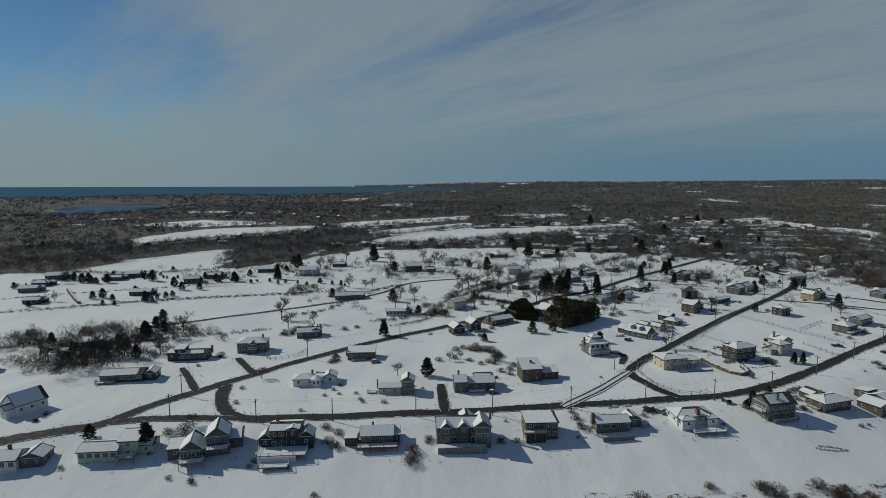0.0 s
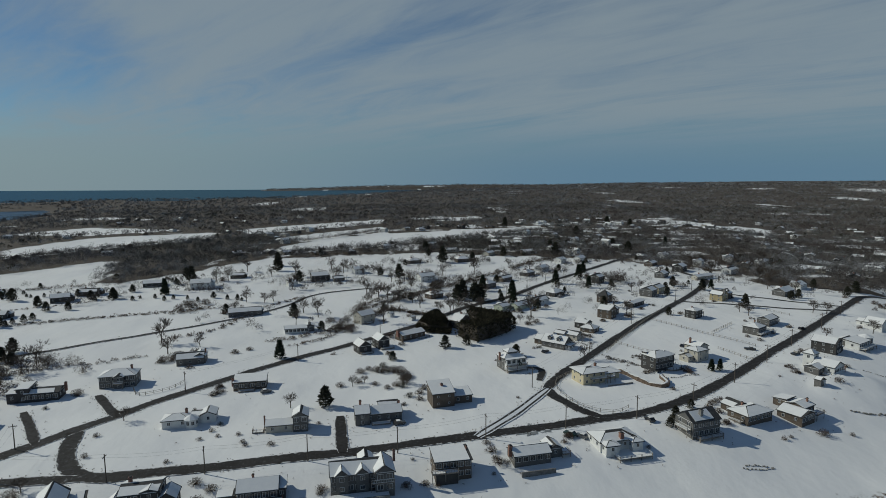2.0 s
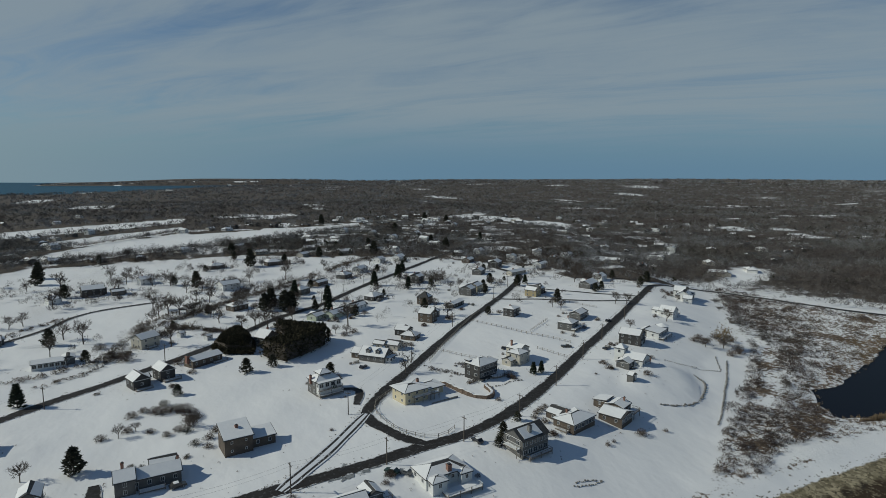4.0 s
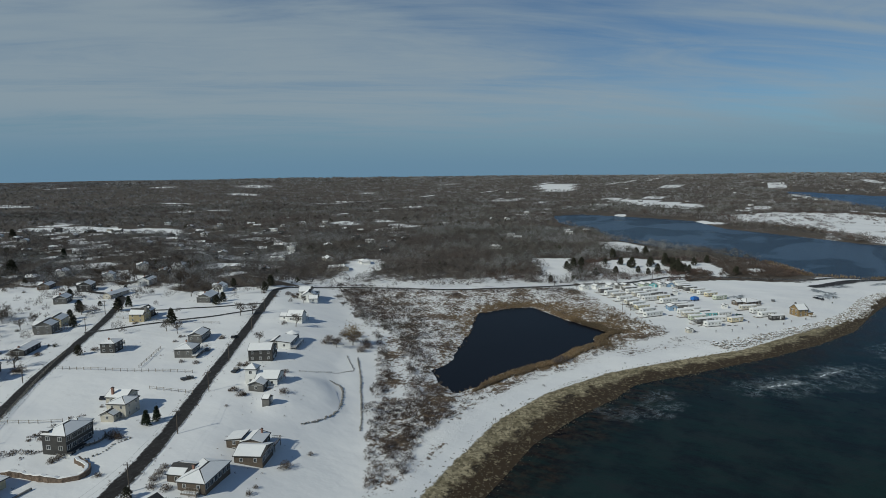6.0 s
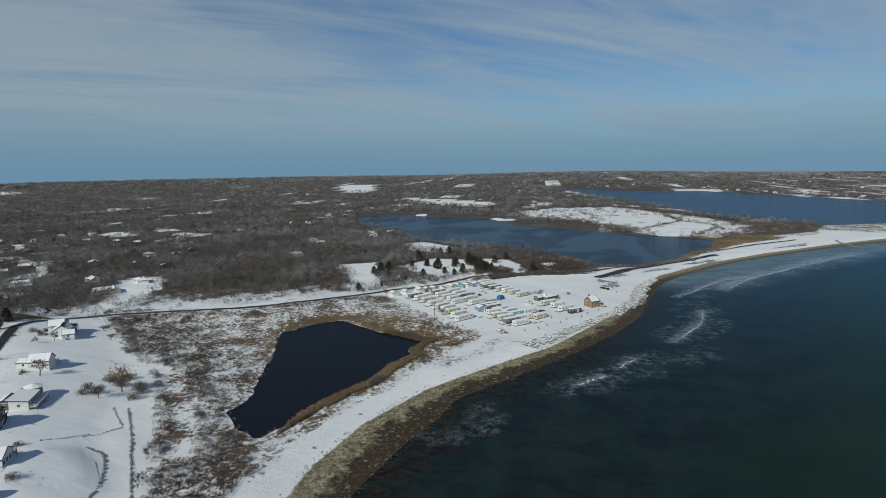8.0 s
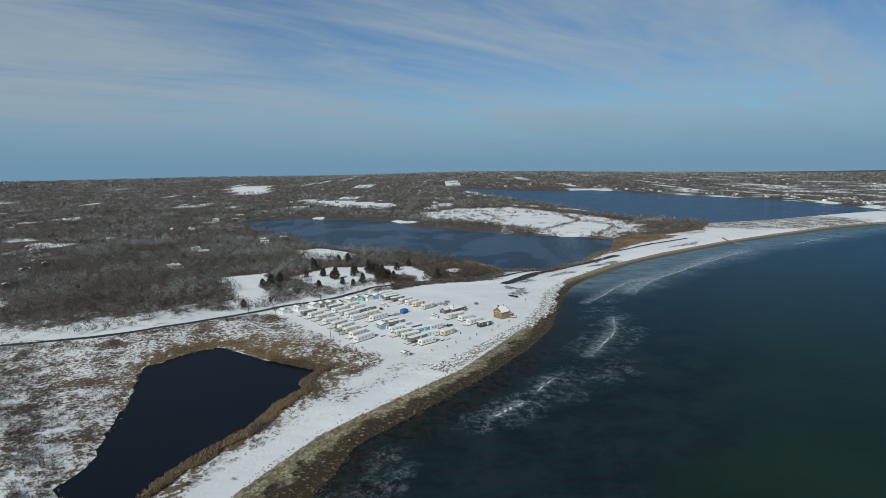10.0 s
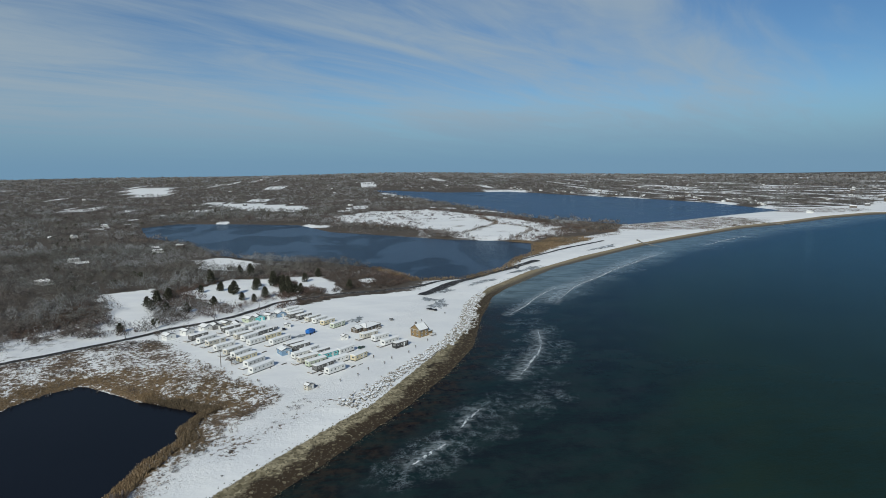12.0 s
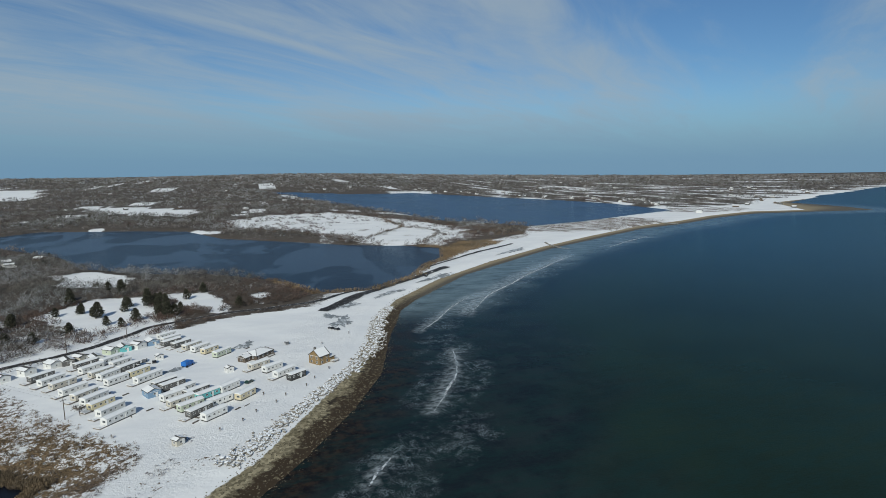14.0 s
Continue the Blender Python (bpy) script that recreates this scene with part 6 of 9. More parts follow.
for n, (x, y) in enumerate(spots):
    k = KINDS[n % len(KINDS)] if x < 640 and y < 900 and x > -120 else FAR_KINDS[n % len(FAR_KINDS)]
    m = pose(x, y, zat(x, y), 0, 0, float(rng.choice([40, 130, 38, 128, 45, 135])) + float(rng.uniform(-6, 6))) @ SHRINK @ (Matrix.Scale(0.8, 4) if k in FAR_KINDS else Matrix.Identity(4))
    if k.name in placed:
        copy_thing(k, m).matrix_world = m
    else:
        placed.add(k.name)
        k.matrix_world = m
    HOMES.append((x, y))

# ---- the trailer camp by the beach ----
def trailer(colour, length, label, porch=True):
    root = new("trailer")
    tagged(root, label, "trailer", "trailers in the camp")
    a, b = length / 2, 1.8
    bm = box_bm(-a, -b, 0.45, a, b, 3.05, 0.12)
    body = part("body", bm, side_mats[colour], root)
    # inset skirting, its near-black colour standing for shade below the body
    part("skirt", box_bm(-a + 0.2, -b + 0.15, -0.3, a - 0.2, b - 0.15, 0.46), roof_mat, root, "skirting coloured dark as the shade under the trailer")
    bm = bmesh.new()
    vs = [bm.verts.new(p) for p in ((-a - 0.15, -b - 0.15, 3.0), (a + 0.15, -b - 0.15, 3.0), (a + 0.15, b + 0.15, 3.0), (-a - 0.15, b + 0.15, 3.0), (-a - 0.15, 0, 3.5), (a + 0.15, 0, 3.5))]
    for f in ((0, 1, 5, 4), (2, 3, 4, 5), (3, 0, 4), (1, 2, 5), (3, 2, 1, 0)):
        bm.faces.new([vs[i] for i in f])
    part("roof", bm, trim_mat, root)
    polys = [[(-a - 0.05, -b - 0.05, 3.2), (a + 0.05, -b - 0.05, 3.2), (a + 0.05, 0, 3.66), (-a - 0.05, 0, 3.66)], [(a + 0.05, b + 0.05, 3.2), (-a - 0.05, b + 0.05, 3.2), (-a - 0.05, 0, 3.66), (a + 0.05, 0, 3.66)]]
    part("snow_cover", slab_mesh("snow_cover", polys, 0.15, [snow_mat]), None, root, "smooth snow on the roof")
    for i in range(max(2, int(length / 2.6))):
        s = -a + (i + 0.6) * (length - 0.8) / max(2, int(length / 2.6))
        window(root, s, -b - 0.01, 1.95, 0, 1.1, 0.9)
        window(root, s, b + 0.01, 1.95, 180, 1.1, 0.9)
    window(root, -a - 0.01, -0.4, 1.95, -90, 1.6, 1.0)
    door(root, a * 0.3, -b - 0.01, 0.5, 0, "white", 0.9)
    if porch:
        part("deck", box_bm(-a - 3.2, -b, 0.15, -a - 0.05, b, 0.5), deck_mat, root, "small timber porch deck")
        part("deck_snow", box_bm(-a - 3.1, -b + 0.1, 0.504, -a - 0.2, b - 0.1, 0.62), snow_mat, root)
        bm = box_bm(-a - 3.2, -b, 1.3, -a - 3.1, b, 1.4)
        for q in np.linspace(-b + 0.05, b - 0.05, 7):
            box_bm(-a - 3.19, q - 0.04, 0.5, -a - 3.11, q + 0.04, 1.3, bm=bm)
        part("railing", bm, trim_mat, root)
    return root


TRAILERS = {
    "white": trailer("white", 11.5, "white camp trailer with a small porch deck"), "beige": trailer("beige", 11, "beige camp trailer with a snowy roof"),
    "yellow": trailer("yellow", 10.5, "yellow-fronted camp trailer with a porch deck"), "grey": trailer("grey", 11, "grey camp trailer under a snowy roof"),
    "long": trailer("white", 13.5, "long white camp trailer with many windows"), "plain": trailer("white", 10.5, "white camp trailer without a deck", False),
    "teal": trailer("teal", 10.5, "turquoise camp trailer with a snowy roof", False), "green": trailer("green", 10.5, "pale green camp trailer with a snowy roof", False),
    "cream": trailer("cream", 9.5, "cream camp trailer standing alone", False), "dark": trailer("dark", 9, "dark brown camp trailer with white windows", False),
}
used = set()


def park(kind, x, y, turn):
    m = pose(x, y, zat(x, y), 0, 0, turn) @ SHRINK
    if kind in used:
        copy_thing(TRAILERS[kind], m).matrix_world = m
    else:
        used.add(kind)
        TRAILERS[kind].matrix_world = m


for kinds, turn, spots_ in (
        (("long", "white", "yellow", "white", "beige", "white", "beige", "white", "grey"), -41, [(345.5, 110.4), (352.4, 113.8), (358, 117.6), (363.9, 121.3), (369, 125.3), (376, 130.2), (383.3, 135.6), (390.2, 141), (396, 145.6)]),
        (("white", "beige", "plain", "plain", "grey", "white", "plain", "grey", "yellow", "long"), -42, [(399, 130), (393.2, 125.8), (388.5, 121.6), (382, 117.4), (405.8, 133.4), (408, 124.6), (402, 120.4), (396, 116), (389, 111.3), (381.5, 107.4)]),
        (("plain", "beige", "green", "grey", "plain"), -49, [(358.8, 96), (352.8, 92.4), (347.2, 89), (342.2, 85.6), (337, 81.6)]),
        (("grey", "grey", "plain", "grey", "teal", "plain"), -49, [(372, 100.6), (368, 96.8), (364, 92.6), (360, 88.6), (355.5, 84.6), (349.5, 80.2)]),
        (("grey", "grey", "beige", "plain", "cream", "green"), -44, [(429, 104.4), (424, 100), (419, 95.6), (414, 91.2), (409, 87), (403.6, 82.4)]),
        (("beige", "plain", "white", "dark"), -51, [(381.6, 66.8), (376, 62.6), (370.8, 58.4), (365.8, 54)]),
        (("cream",), -40, [(351.4, 72.4)]), (("plain",), -46, [(360.4, 77.6)]), (("plain", "white"), -48, [(441, 109), (434.5, 105.6)])):
    for kind, (x, y) in zip(kinds, spots_):
        park(kind, x + float(rng.uniform(-0.9, 0.9)), y + float(rng.uniform(-0.5, 0.5)), turn + float(rng.uniform(-4, 4)))


def camp_cabin(x, y, turn, colour, label, w=6.0, d=6.5, hh=2.6):
    root = house("camp_cabin", x, y, turn, label, "cabin", "cabins along the marsh road")
    volume(root, 0, 0, w, d, hh, axis="y", pitch=0.4, colour=colour, over=0.25, sides="sew", win=(0.9, 0.9))
    door(root, 0.9, -d / 2 - 0.02, 0, 0)


for x, y, col, lab in ((398.7, 160.2, "white", "white camp cabin with a snowy gable"), (404.6, 153.6, "white", "large white cabin at the camp entrance"), (411, 146.6, "white", "white cabin with a snowy roof"),
                       (413, 142, "grey", "grey cabin beside the road"), (416.4, 138, "beige", "beige cabin with a snowy roof"), (412.5, 131.5, "white", "long white cabin with small windows"), (422.8, 128, "green", "pale yellow-green cabin with a snowy roof"),
                       (425.5, 123.4, "teal", "turquoise cabin with a white roof"), (428, 118.2, "white", "white cabin beside the blue one"), (431.5, 113.4, "blue", "bright blue cabin with a snowy roof"), (363.4, 103.2, "blue", "blue boxy camp trailer cabin"),
                       (407, 106.8, "white", "small white camp shed"), (381, 78.3, "white", "small white camper in the snow"), (320.6, 89.9, "beige", "tiny beige hut alone on the snow")):
    small = lab.startswith(("small", "tiny"))
    camp_cabin(x, y, -50 + 12 * math.sin(x), col, lab, 3.4 if small else 5.6, 3.0 if small else 6.4, 2.2 if small else 2.7)

h = house("camp_hall", 396.5, 67.2, -42, "low dark camp hall with a hipped snowy roof", "hall", "camp buildings")
volume(h, 0, 0, 13, 9, 2.6, roof="hip", pitch=0.35, colour="brown")
volume(h, -9, 1, 5, 5, 2.6, axis="x", pitch=0.4, colour="brown")
deck(h, -5, -6.5, 5, -4.6, 0.3)
h = house("beach_cabin", 380.5, 43.4, -52, "honey-coloured timber beach house with a porch and chimney", "house", "camp buildings")
volume(h, -0.5, 0, 7, 7.5, 4.4, axis="x", pitch=0.75, colour="wood", win=(1.2, 1.3))
volume(h, 4.6, 0, 3.4, 7.8, 2.4, roof="shed_back", pitch=0.06, colour="wood", rows=0, sides="")
deck(h, 3.2, -6.5, 6.6, 4.2, 0.4, colour="white")
chimney(h, -2.2, 1.2, 8.0, 0.9, stone_mat)

# blue truck and other vehicles
def car(colour, label, pickup=False):
    root = new("pickup_truck" if pickup else "car")
    tagged(root, label, "truck" if pickup else "car", "parked vehicles")
    L, W = (2.7, 0.98) if pickup else (2.25, 0.9)
    prof = [(-L, 0.45), (-L, 0.95), (-L * 0.9, 1.05), (-0.35 * L, 1.05), (-0.3 * L, 1.1), (0.05 * L, 1.12)] if pickup else [(-L, 0.45), (-L, 0.9), (-0.85 * L, 1.0)]
    top = [(0.0 * L, 1.75), (0.35 * L, 1.75), (0.55 * L, 1.12)] if pickup else [(-0.55 * L, 1.5), (0.15 * L, 1.5), (0.45 * L, 1.02)]
    prof = ([(-L, 0.45), (-L, 1.02), (-0.12 * L, 1.05)] if pickup else prof) + top + [(0.95 * L, 0.92), (L, 0.8), (L, 0.45)]
    n = len(prof)
    verts = [(x, -W, z) for x, z in prof] + [(x, W, z) for x, z in prof]
    faces = [tuple(range(n)), tuple(range(2 * n - 1, n - 1, -1))] + [(i, n + i, n + (i + 1) % n, (i + 1) % n) for i in range(n)]
    part("body", mesh_of("body", verts, faces, car_mats[colour]), None, root)
    zt = 1.78 if pickup else 1.53
    xa, xb = (0.02 * L, 0.33 * L) if pickup else (-0.5 * L, 0.12 * L)
    part("roof_snow", box_bm(xa, -W + 0.1, zt, xb, W - 0.1, zt + 0.09, 0.03), snow_mat, root, "snow on the roof")
    for s in (-1, 1):
        part("side_window", box_bm(xa, s * (W + 0.004) - 0.004, zt - 0.52, xb, s * (W + 0.004) + 0.004, zt - 0.12), glass_mat, root)
        for fx in (-0.62, 0.62):
            bm = bmesh.new()
            bmesh.ops.create_cone(bm, cap_ends=True, segments=14, radius1=0.36, radius2=0.36, depth=0.24, matrix=Matrix.Translation((fx * L, s * (W - 0.06), 0.36)) @ Matrix.Rotation(radians(90), 4, "X"))
            wheel = part("wheel", bm, tyre_mat, root)
            bm = bmesh.new()
            bmesh.ops.create_cone(bm, cap_ends=True, segments=10, radius1=0.2, radius2=0.2, depth=0.05, matrix=Matrix.Translation((fx * L, s * (W + 0.07), 0.36)) @ Matrix.Rotation(radians(90), 4, "X"))
            part("rim", bm, metal_mat, wheel)
    part("windscreen", slab_mesh("windscreen", [[(top[1][0] + 0.12, -W + 0.12, top[1][1] - 0.07), (top[1][0] + 0.12, W - 0.12, top[1][1] - 0.07), (top[2][0] - 0.03, W - 0.1, top[2][1] + 0.07), (top[2][0] - 0.03, -W + 0.1, top[2][1] + 0.07)]], 0.03, [glass_mat]), None, root)
    return root


CARS = {"pickup": car("black", "black pickup truck parked on the snow", True), "black": car("black", "black car parked on the snow"),
        "grey": car("grey", "grey car with snow on its roof"), "green": car("green", "dark green car parked beside a house")}
taken = set()
for kind, x, y, a in (("pickup", 160.6, 233.2, -28), ("black", 87.0, 173.6, 100), ("pickup", 173.3, 223.8, 20), ("grey", 64.2, 167.0, 130), ("green", 61.5, 168.6, 130), ("black", 205, 259.5, 20),
                      ("grey", 187.5, 255.0, 40), ("black", 137.5, 243, 35), ("green", 218, 334, 20), ("black", 78.5, 243.5, 40), ("grey", 120, 346, 40), ("black", 16, 183, 10), ("grey", -25.5, 213.5, 20),
                      ("grey", 411, 55, 10), ("black", 429.6, 33, 30), ("black", 426.6, 30.6, 30), ("green", 365.8, 70.8, -40), ("grey", 392, 119, -40), ("black", 397, 113, -40), ("grey", 405, 112, 0), ("black", 402, 108, 10), ("grey", 560, -58, -45), ("black", 548, -50, -40)):
    m = pose(x, y, zat(x, y) + 0.02, 0, 0, a) @ SHRINK
    if kind in taken:
        copy_thing(CARS[kind], m).matrix_world = m
    else:
        taken.add(kind)
        CARS[kind].matrix_world = m

root = tagged(new("tarpaulin_truck"), "small truck under a bright blue tarpaulin", "truck", "parked vehicles")
root.matrix_world = pose(393.2, 94.6, zat(393.2, 94.6), 0, 0, -30)
part("cargo_box", box_bm(-2.6, -1.1, 0.8, 1.2, 1.1, 2.5, 0.15), tarp_mat, root, "blue covered box")
part("cab", box_bm(1.25, -1.0, 0.6, 2.7, 1.0, 1.9, 0.12), tarp_mat, root)
for fx in (-1.6, 1.9):
    for s in (-1, 1):
        bm = bmesh.new()
        bmesh.ops.create_cone(bm, cap_ends=True, segments=12, radius1=0.42, radius2=0.42, depth=0.26, matrix=Matrix.Translation((fx, s * 0.95, 0.42)) @ Matrix.Rotation(radians(90), 4, "X"))
        part("wheel", bm, tyre_mat, root)

# ---- plants ----
def tube(verts, faces, a, b, ra, rb, sides):
    way = (b - a).normalized()
    u = way.orthogonal().normalized()
    v = way.cross(u)
    k = len(verts)
    for p, r in ((a, ra), (b, rb)):
        for i in range(sides):
            t = 2 * math.pi * i / sides
            verts.append(tuple(p + r * (math.cos(t) * u + math.sin(t) * v)))
    faces += [(k + i, k + (i + 1) % sides, k + sides + (i + 1) % sides, k + sides + i) for i in range(sides)]


def bare_tree_meshes(seed, tall, spread):
    rnd = random.Random(seed)
    verts, faces, twigs = [], [], []

    def grow(p, way, length, r, level):
        end = p + way * length
        if level < 3:
            tube(verts, faces, p, end, r, r * 0.62, 5 if level == 0 else 3)
        if level >= 3:
            for _ in range(11):
                s = rnd.uniform(0.1, 1.0)
                q = p + way * length * s
                tip = q + (way + Vector((rnd.uniform(-1, 1), rnd.uniform(-1, 1), rnd.uniform(-0.3, 0.9))) * 0.8).normalized() * length * rnd.uniform(0.5, 1.0)
                side = (tip - q).cross(Vector((rnd.uniform(-1, 1), rnd.uniform(-1, 1), rnd.uniform(-1, 1)))).normalized() * 0.034 * tall / 8
                twigs.append([tuple(q - side), tuple(q + side), tuple(tip)])
            return
        n = (6, 4, 4)[level]
        for i in range(n):
            s = rnd.uniform(0.45, 1.0) if level == 0 else rnd.uniform(0.3, 1.0)
            a = 2 * math.pi * (i + rnd.random() * 0.7) / n
            out = way.orthogonal().normalized()
            out = Matrix.Rotation(a, 3, way) @ out
            nw = (way * rnd.uniform(0.5, 0.9) + out * rnd.uniform(0.5, 0.9) * spread + Vector((0, 0, 0.25))).normalized()
            grow(p + way * length * s, nw, length * rnd.uniform(0.55, 0.75), r * 0.45, level + 1)

    grow(Vector((0, 0, -0.3)), Vector((rnd.uniform(-0.08, 0.08), rnd.uniform(-0.08, 0.08), 1)).normalized(), tall * 0.42, tall * 0.025, 0)
    return mesh_of("trunk", verts, faces, bark_mat), tri_soup("crown", twigs, twig_mat)


def leaf_cloud(points, size, material, seed, up=0.3):
    """Small pointed clumps round the given places."""
    r = np.random.default_rng(seed)
    p = np.asarray(points)
    n = len(p)
    out = []
    for _ in range(3):
        a = r.normal(size=(n, 3))
        a[:, 2] = np.abs(a[:, 2]) * up
        a /= np.linalg.norm(a, axis=1, keepdims=True)
        b = r.normal(size=(n, 3))
        b /= np.linalg.norm(b, axis=1, keepdims=True)
        s = size * r.uniform(0.6, 1.3, (n, 1))
        out.append(np.stack([p - b * s * 0.5, p + b * s * 0.5, p + a * s * 1.5], 1))
    return tri_soup("crown", np.concatenate(out), material)


def conifer_meshes(seed, tall, wide, ragged):
    r = np.random.default_rng(seed)
    n = 430
    s = r.uniform(0, 1, n) ** 0.75
    a = r.uniform(0, 2 * np.pi, n)
    lump = 1 + ragged * (0.42 * np.sin(3 * a + 9 * s + seed) + 0.30 * np.sin(5 * a - 17 * s + 2 * seed)) + ragged * r.uniform(-0.35, 0.35, n)
    rad = wide * ((1 - s) ** 0.8 if ragged < 0.5 else (1 - s) ** 0.55 * np.minimum(1, 0.5 + 2.2 * s) * 1.05) * np.sqrt(r.uniform(0.35, 1, n)) * lump
    pts = np.stack([rad * np.cos(a), rad * np.sin(a), tall * (0.06 + 0.94 * s) - 0.12 * rad], 1)
    verts, faces = [], []
    tube(verts, faces, Vector((0, 0, -0.4)), Vector((0, 0, tall * 0.8)), tall * 0.03, tall * 0.006, 6)
    return mesh_of("trunk", verts, faces, bark_mat), leaf_cloud(pts, tall * 0.08, needle_mat if ragged < 0.5 else dark_wood_mat, seed)


def bush_mesh(seed, wide, tall, material, n=150):
    """A rounded mass of fine twigs: thin stems from the foot and short twigs through the dome."""
    r = np.random.default_rng(seed)
    out = r.normal(size=(n, 3))
    out[:, 2] = np.abs(out[:, 2]) + 0.05
    out /= np.linalg.norm(out, axis=1, keepdims=True)
    q = r.uniform(0.12, 1.0, n) ** 0.5
    lump = 1 + 0.22 * np.sin(3 * np.arctan2(out[:, 1], out[:, 0]) + seed)
    mid = np.stack([wide * q * lump * out[:, 0], wide * q * lump * out[:, 1], tall * (0.06 + 0.86 * q * out[:, 2])], 1)
    way = out + 0.8 * r.normal(size=(n, 3)) + (0, 0, 0.3)
    way *= (0.20 * wide * r.uniform(0.6, 1.3, n) / np.linalg.norm(way, axis=1))[:, None]
    w = np.cross(way, r.normal(size=(n, 3)))
    w *= 0.024 * wide / np.linalg.norm(w, axis=1, keepdims=True)
    twigs = np.stack([mid - way - 0.4 * w, mid + way + w, mid + way * 0.8 - w], 1)
    k = n // 6
    foot = 0.08 * wide * r.normal(size=(k, 3)) * (1, 1, 0)
    sw = 0.012 * wide * r.normal(size=(k, 3))
    stems = np.stack([foot - sw, foot + sw, mid[:k]], 1)
    return tri_soup("twigs", np.concatenate([twigs, stems]), material)


def plant(name, label, category, group, meshes):
    root = new(name)
    for key, me in meshes:
        key = "twig_mass" if key == "twigs" else key
        part(key, me, None, root)
    return tagged(root, label, category, group)


BARE = [plant("bare_tree", lab, "tree", "bare trees", zip(("trunk", "crown"), bare_tree_meshes(s, t, w))) for s, t, w, lab in
        ((1, 9.0, 1.0, "leafless broad tree with fine grey-brown twigs"), (2, 7.5, 1.1, "leafless spreading tree standing in snow"), (3, 10.5, 0.8, "tall leafless tree with upright limbs"), (4, 5.0, 1.2, "small leafless garden tree"))]
CONES = [plant("evergreen_tree", lab, "tree", "evergreen trees", zip(("trunk", "crown"), conifer_meshes(s, t, w, g))) for s, t, w, g, lab in
         ((1, 7.5, 2.3, 0.2, "dark green pyramid-shaped evergreen tree"), (2, 5.5, 2.1, 0.7, "dark ragged cedar tree"), (3, 9.5, 3.2, 0.6, "tall dark broad cedar"), (4, 3.2, 1.5, 0.5, "small dark evergreen bush tree"))]
BUSHES = [tagged(new("bush", bush_mesh(s, w, t, m, 340)), lab, "bush", "bushes") for s, w, t, m, lab in
          ((1, 1.6, 1.7, bush_mat, "brown leafless bush standing in snow"), (2, 1.0, 1.3, bush_mat, "rounded leafless garden bush"), (3, 2.4, 2.6, bush_mat, "broad brown thicket bush"), (4, 1.1, 1.2, dark_wood_mat, "dark evergreen garden bush"))]
planted = set()


def set_plants(models, rows):
    for x, y, k, s in rows:
        z = zat(x, y)
        m = pose(x, y, z - 0.05, 0, 0, float(rng.uniform(0, 360))) @ Matrix.Diagonal((s, s, s * float(rng.uniform(0.9, 1.1)), 1))
        m = m if models is not BARE else m @ Matrix.Scale(1.22, 4)
        ob = models[k]
        if ob.name in planted:
            c = copy_thing(ob, m)
            c.matrix_world = m
        else:
            planted.add(ob.name)
            ob.matrix_world = m


set_plants(CONES, [(-96.3, 152.5, 1, 0.8), (-78.5, 148, 2, 0.75), (-5.6, 199, 2, 0.75), (-26, 252, 0, 1.05), (39.6, 254.5, 1, 1.0), (17.4, 242.3, 3, 1.2), (-128, 247, 2, 0.9), (-134, 275.5, 1, 1.1), (-111.8, 393, 0, 1.2), (-138, 385, 1, 1.2), (-150.5, 385.6, 1, 1.0), (-238, 383, 1, 1.2), (-233, 384, 1, 1.0), (-196, 333, 1, 1.1), (-185.5, 324.5, 3, 1.2), (-166, 324.5, 3, 1.5), (-194, 388, 1, 1.3), (-108, 436, 2, 1.1), (-56, 475, 2, 1.2), (-171, 369, 1, 1.1)])
set_plants(CONES, [(-221, 382, 1, 1.1), (89.4, 335, 0, 1.15), (156.3, 411, 0, 1.25), (72.5, 344, 2, 1.1), (69, 341, 2, 1.1), (130.4, 212, 0, 0.62), (134, 212.4, 0, 0.55), (208, 304, 2, 0.7), (206, 822, 2, 1.3), (84, 340, 1, 0.9), (359, 830, 2, 1.3), (178, 525, 2, 1.2), (65.5, 240, 1, 0.9), (49, 257, 3, 1.4), (-12.5, 183.5, 3, 1.0), (-160, 355, 3, 1.6), (-150, 357, 3, 1.4), (-200, 330, 3, 1.4), (213, 352, 2, 0.75), (246, 318, 1, 1.0)])
set_plants(CONES, [(285, 322, 1, 1.0), (298, 330, 2, 0.8), (60, 347, 2, 1.0), (64, 352, 2, 1.0), (148, 372, 0, 1.0), (222, 357, 0, 0.8), (184, 341, 1, 0.9), (93.8, 172, 3, 1.0), (96, 175.5, 3, 1.0), (91, 169.5, 3, 0.9), (104, 181, 3, 0.9), (509, 160, 2, 0.6), (498, 152, 2, 0.55), (505, 138, 1, 1.0), (520, 140, 1, 1.0), (514, 118, 2, 0.7), (488, 118, 1, 1.1), (476, 141, 1, 0.9), (470, 133, 1, 0.9), (466, 155, 1, 1.0)])
set_plants(CONES, [(451, 166, 1, 1.0), (527, 108, 1, 1.1), (455, 178, 1, 1.1), (462, 188, 1, 1.0), (506, 172, 1, 1.0), (496, 108, 1, 0.9), (545, 100, 1, 1.1), (416, 188, 1, 0.9)])
set_plants(CONES, [(float(a), float(b), int(k), float(s)) for a, b, k, s in zip(np.linspace(-255, -60, 30) + rng.uniform(-3, 3, 30), 384 + 12 * np.sin(np.linspace(0, 5, 30)) + rng.uniform(-5, 5, 30), rng.choice([1, 3, 3, 3], 30), rng.uniform(0.5, 0.9, 30))])
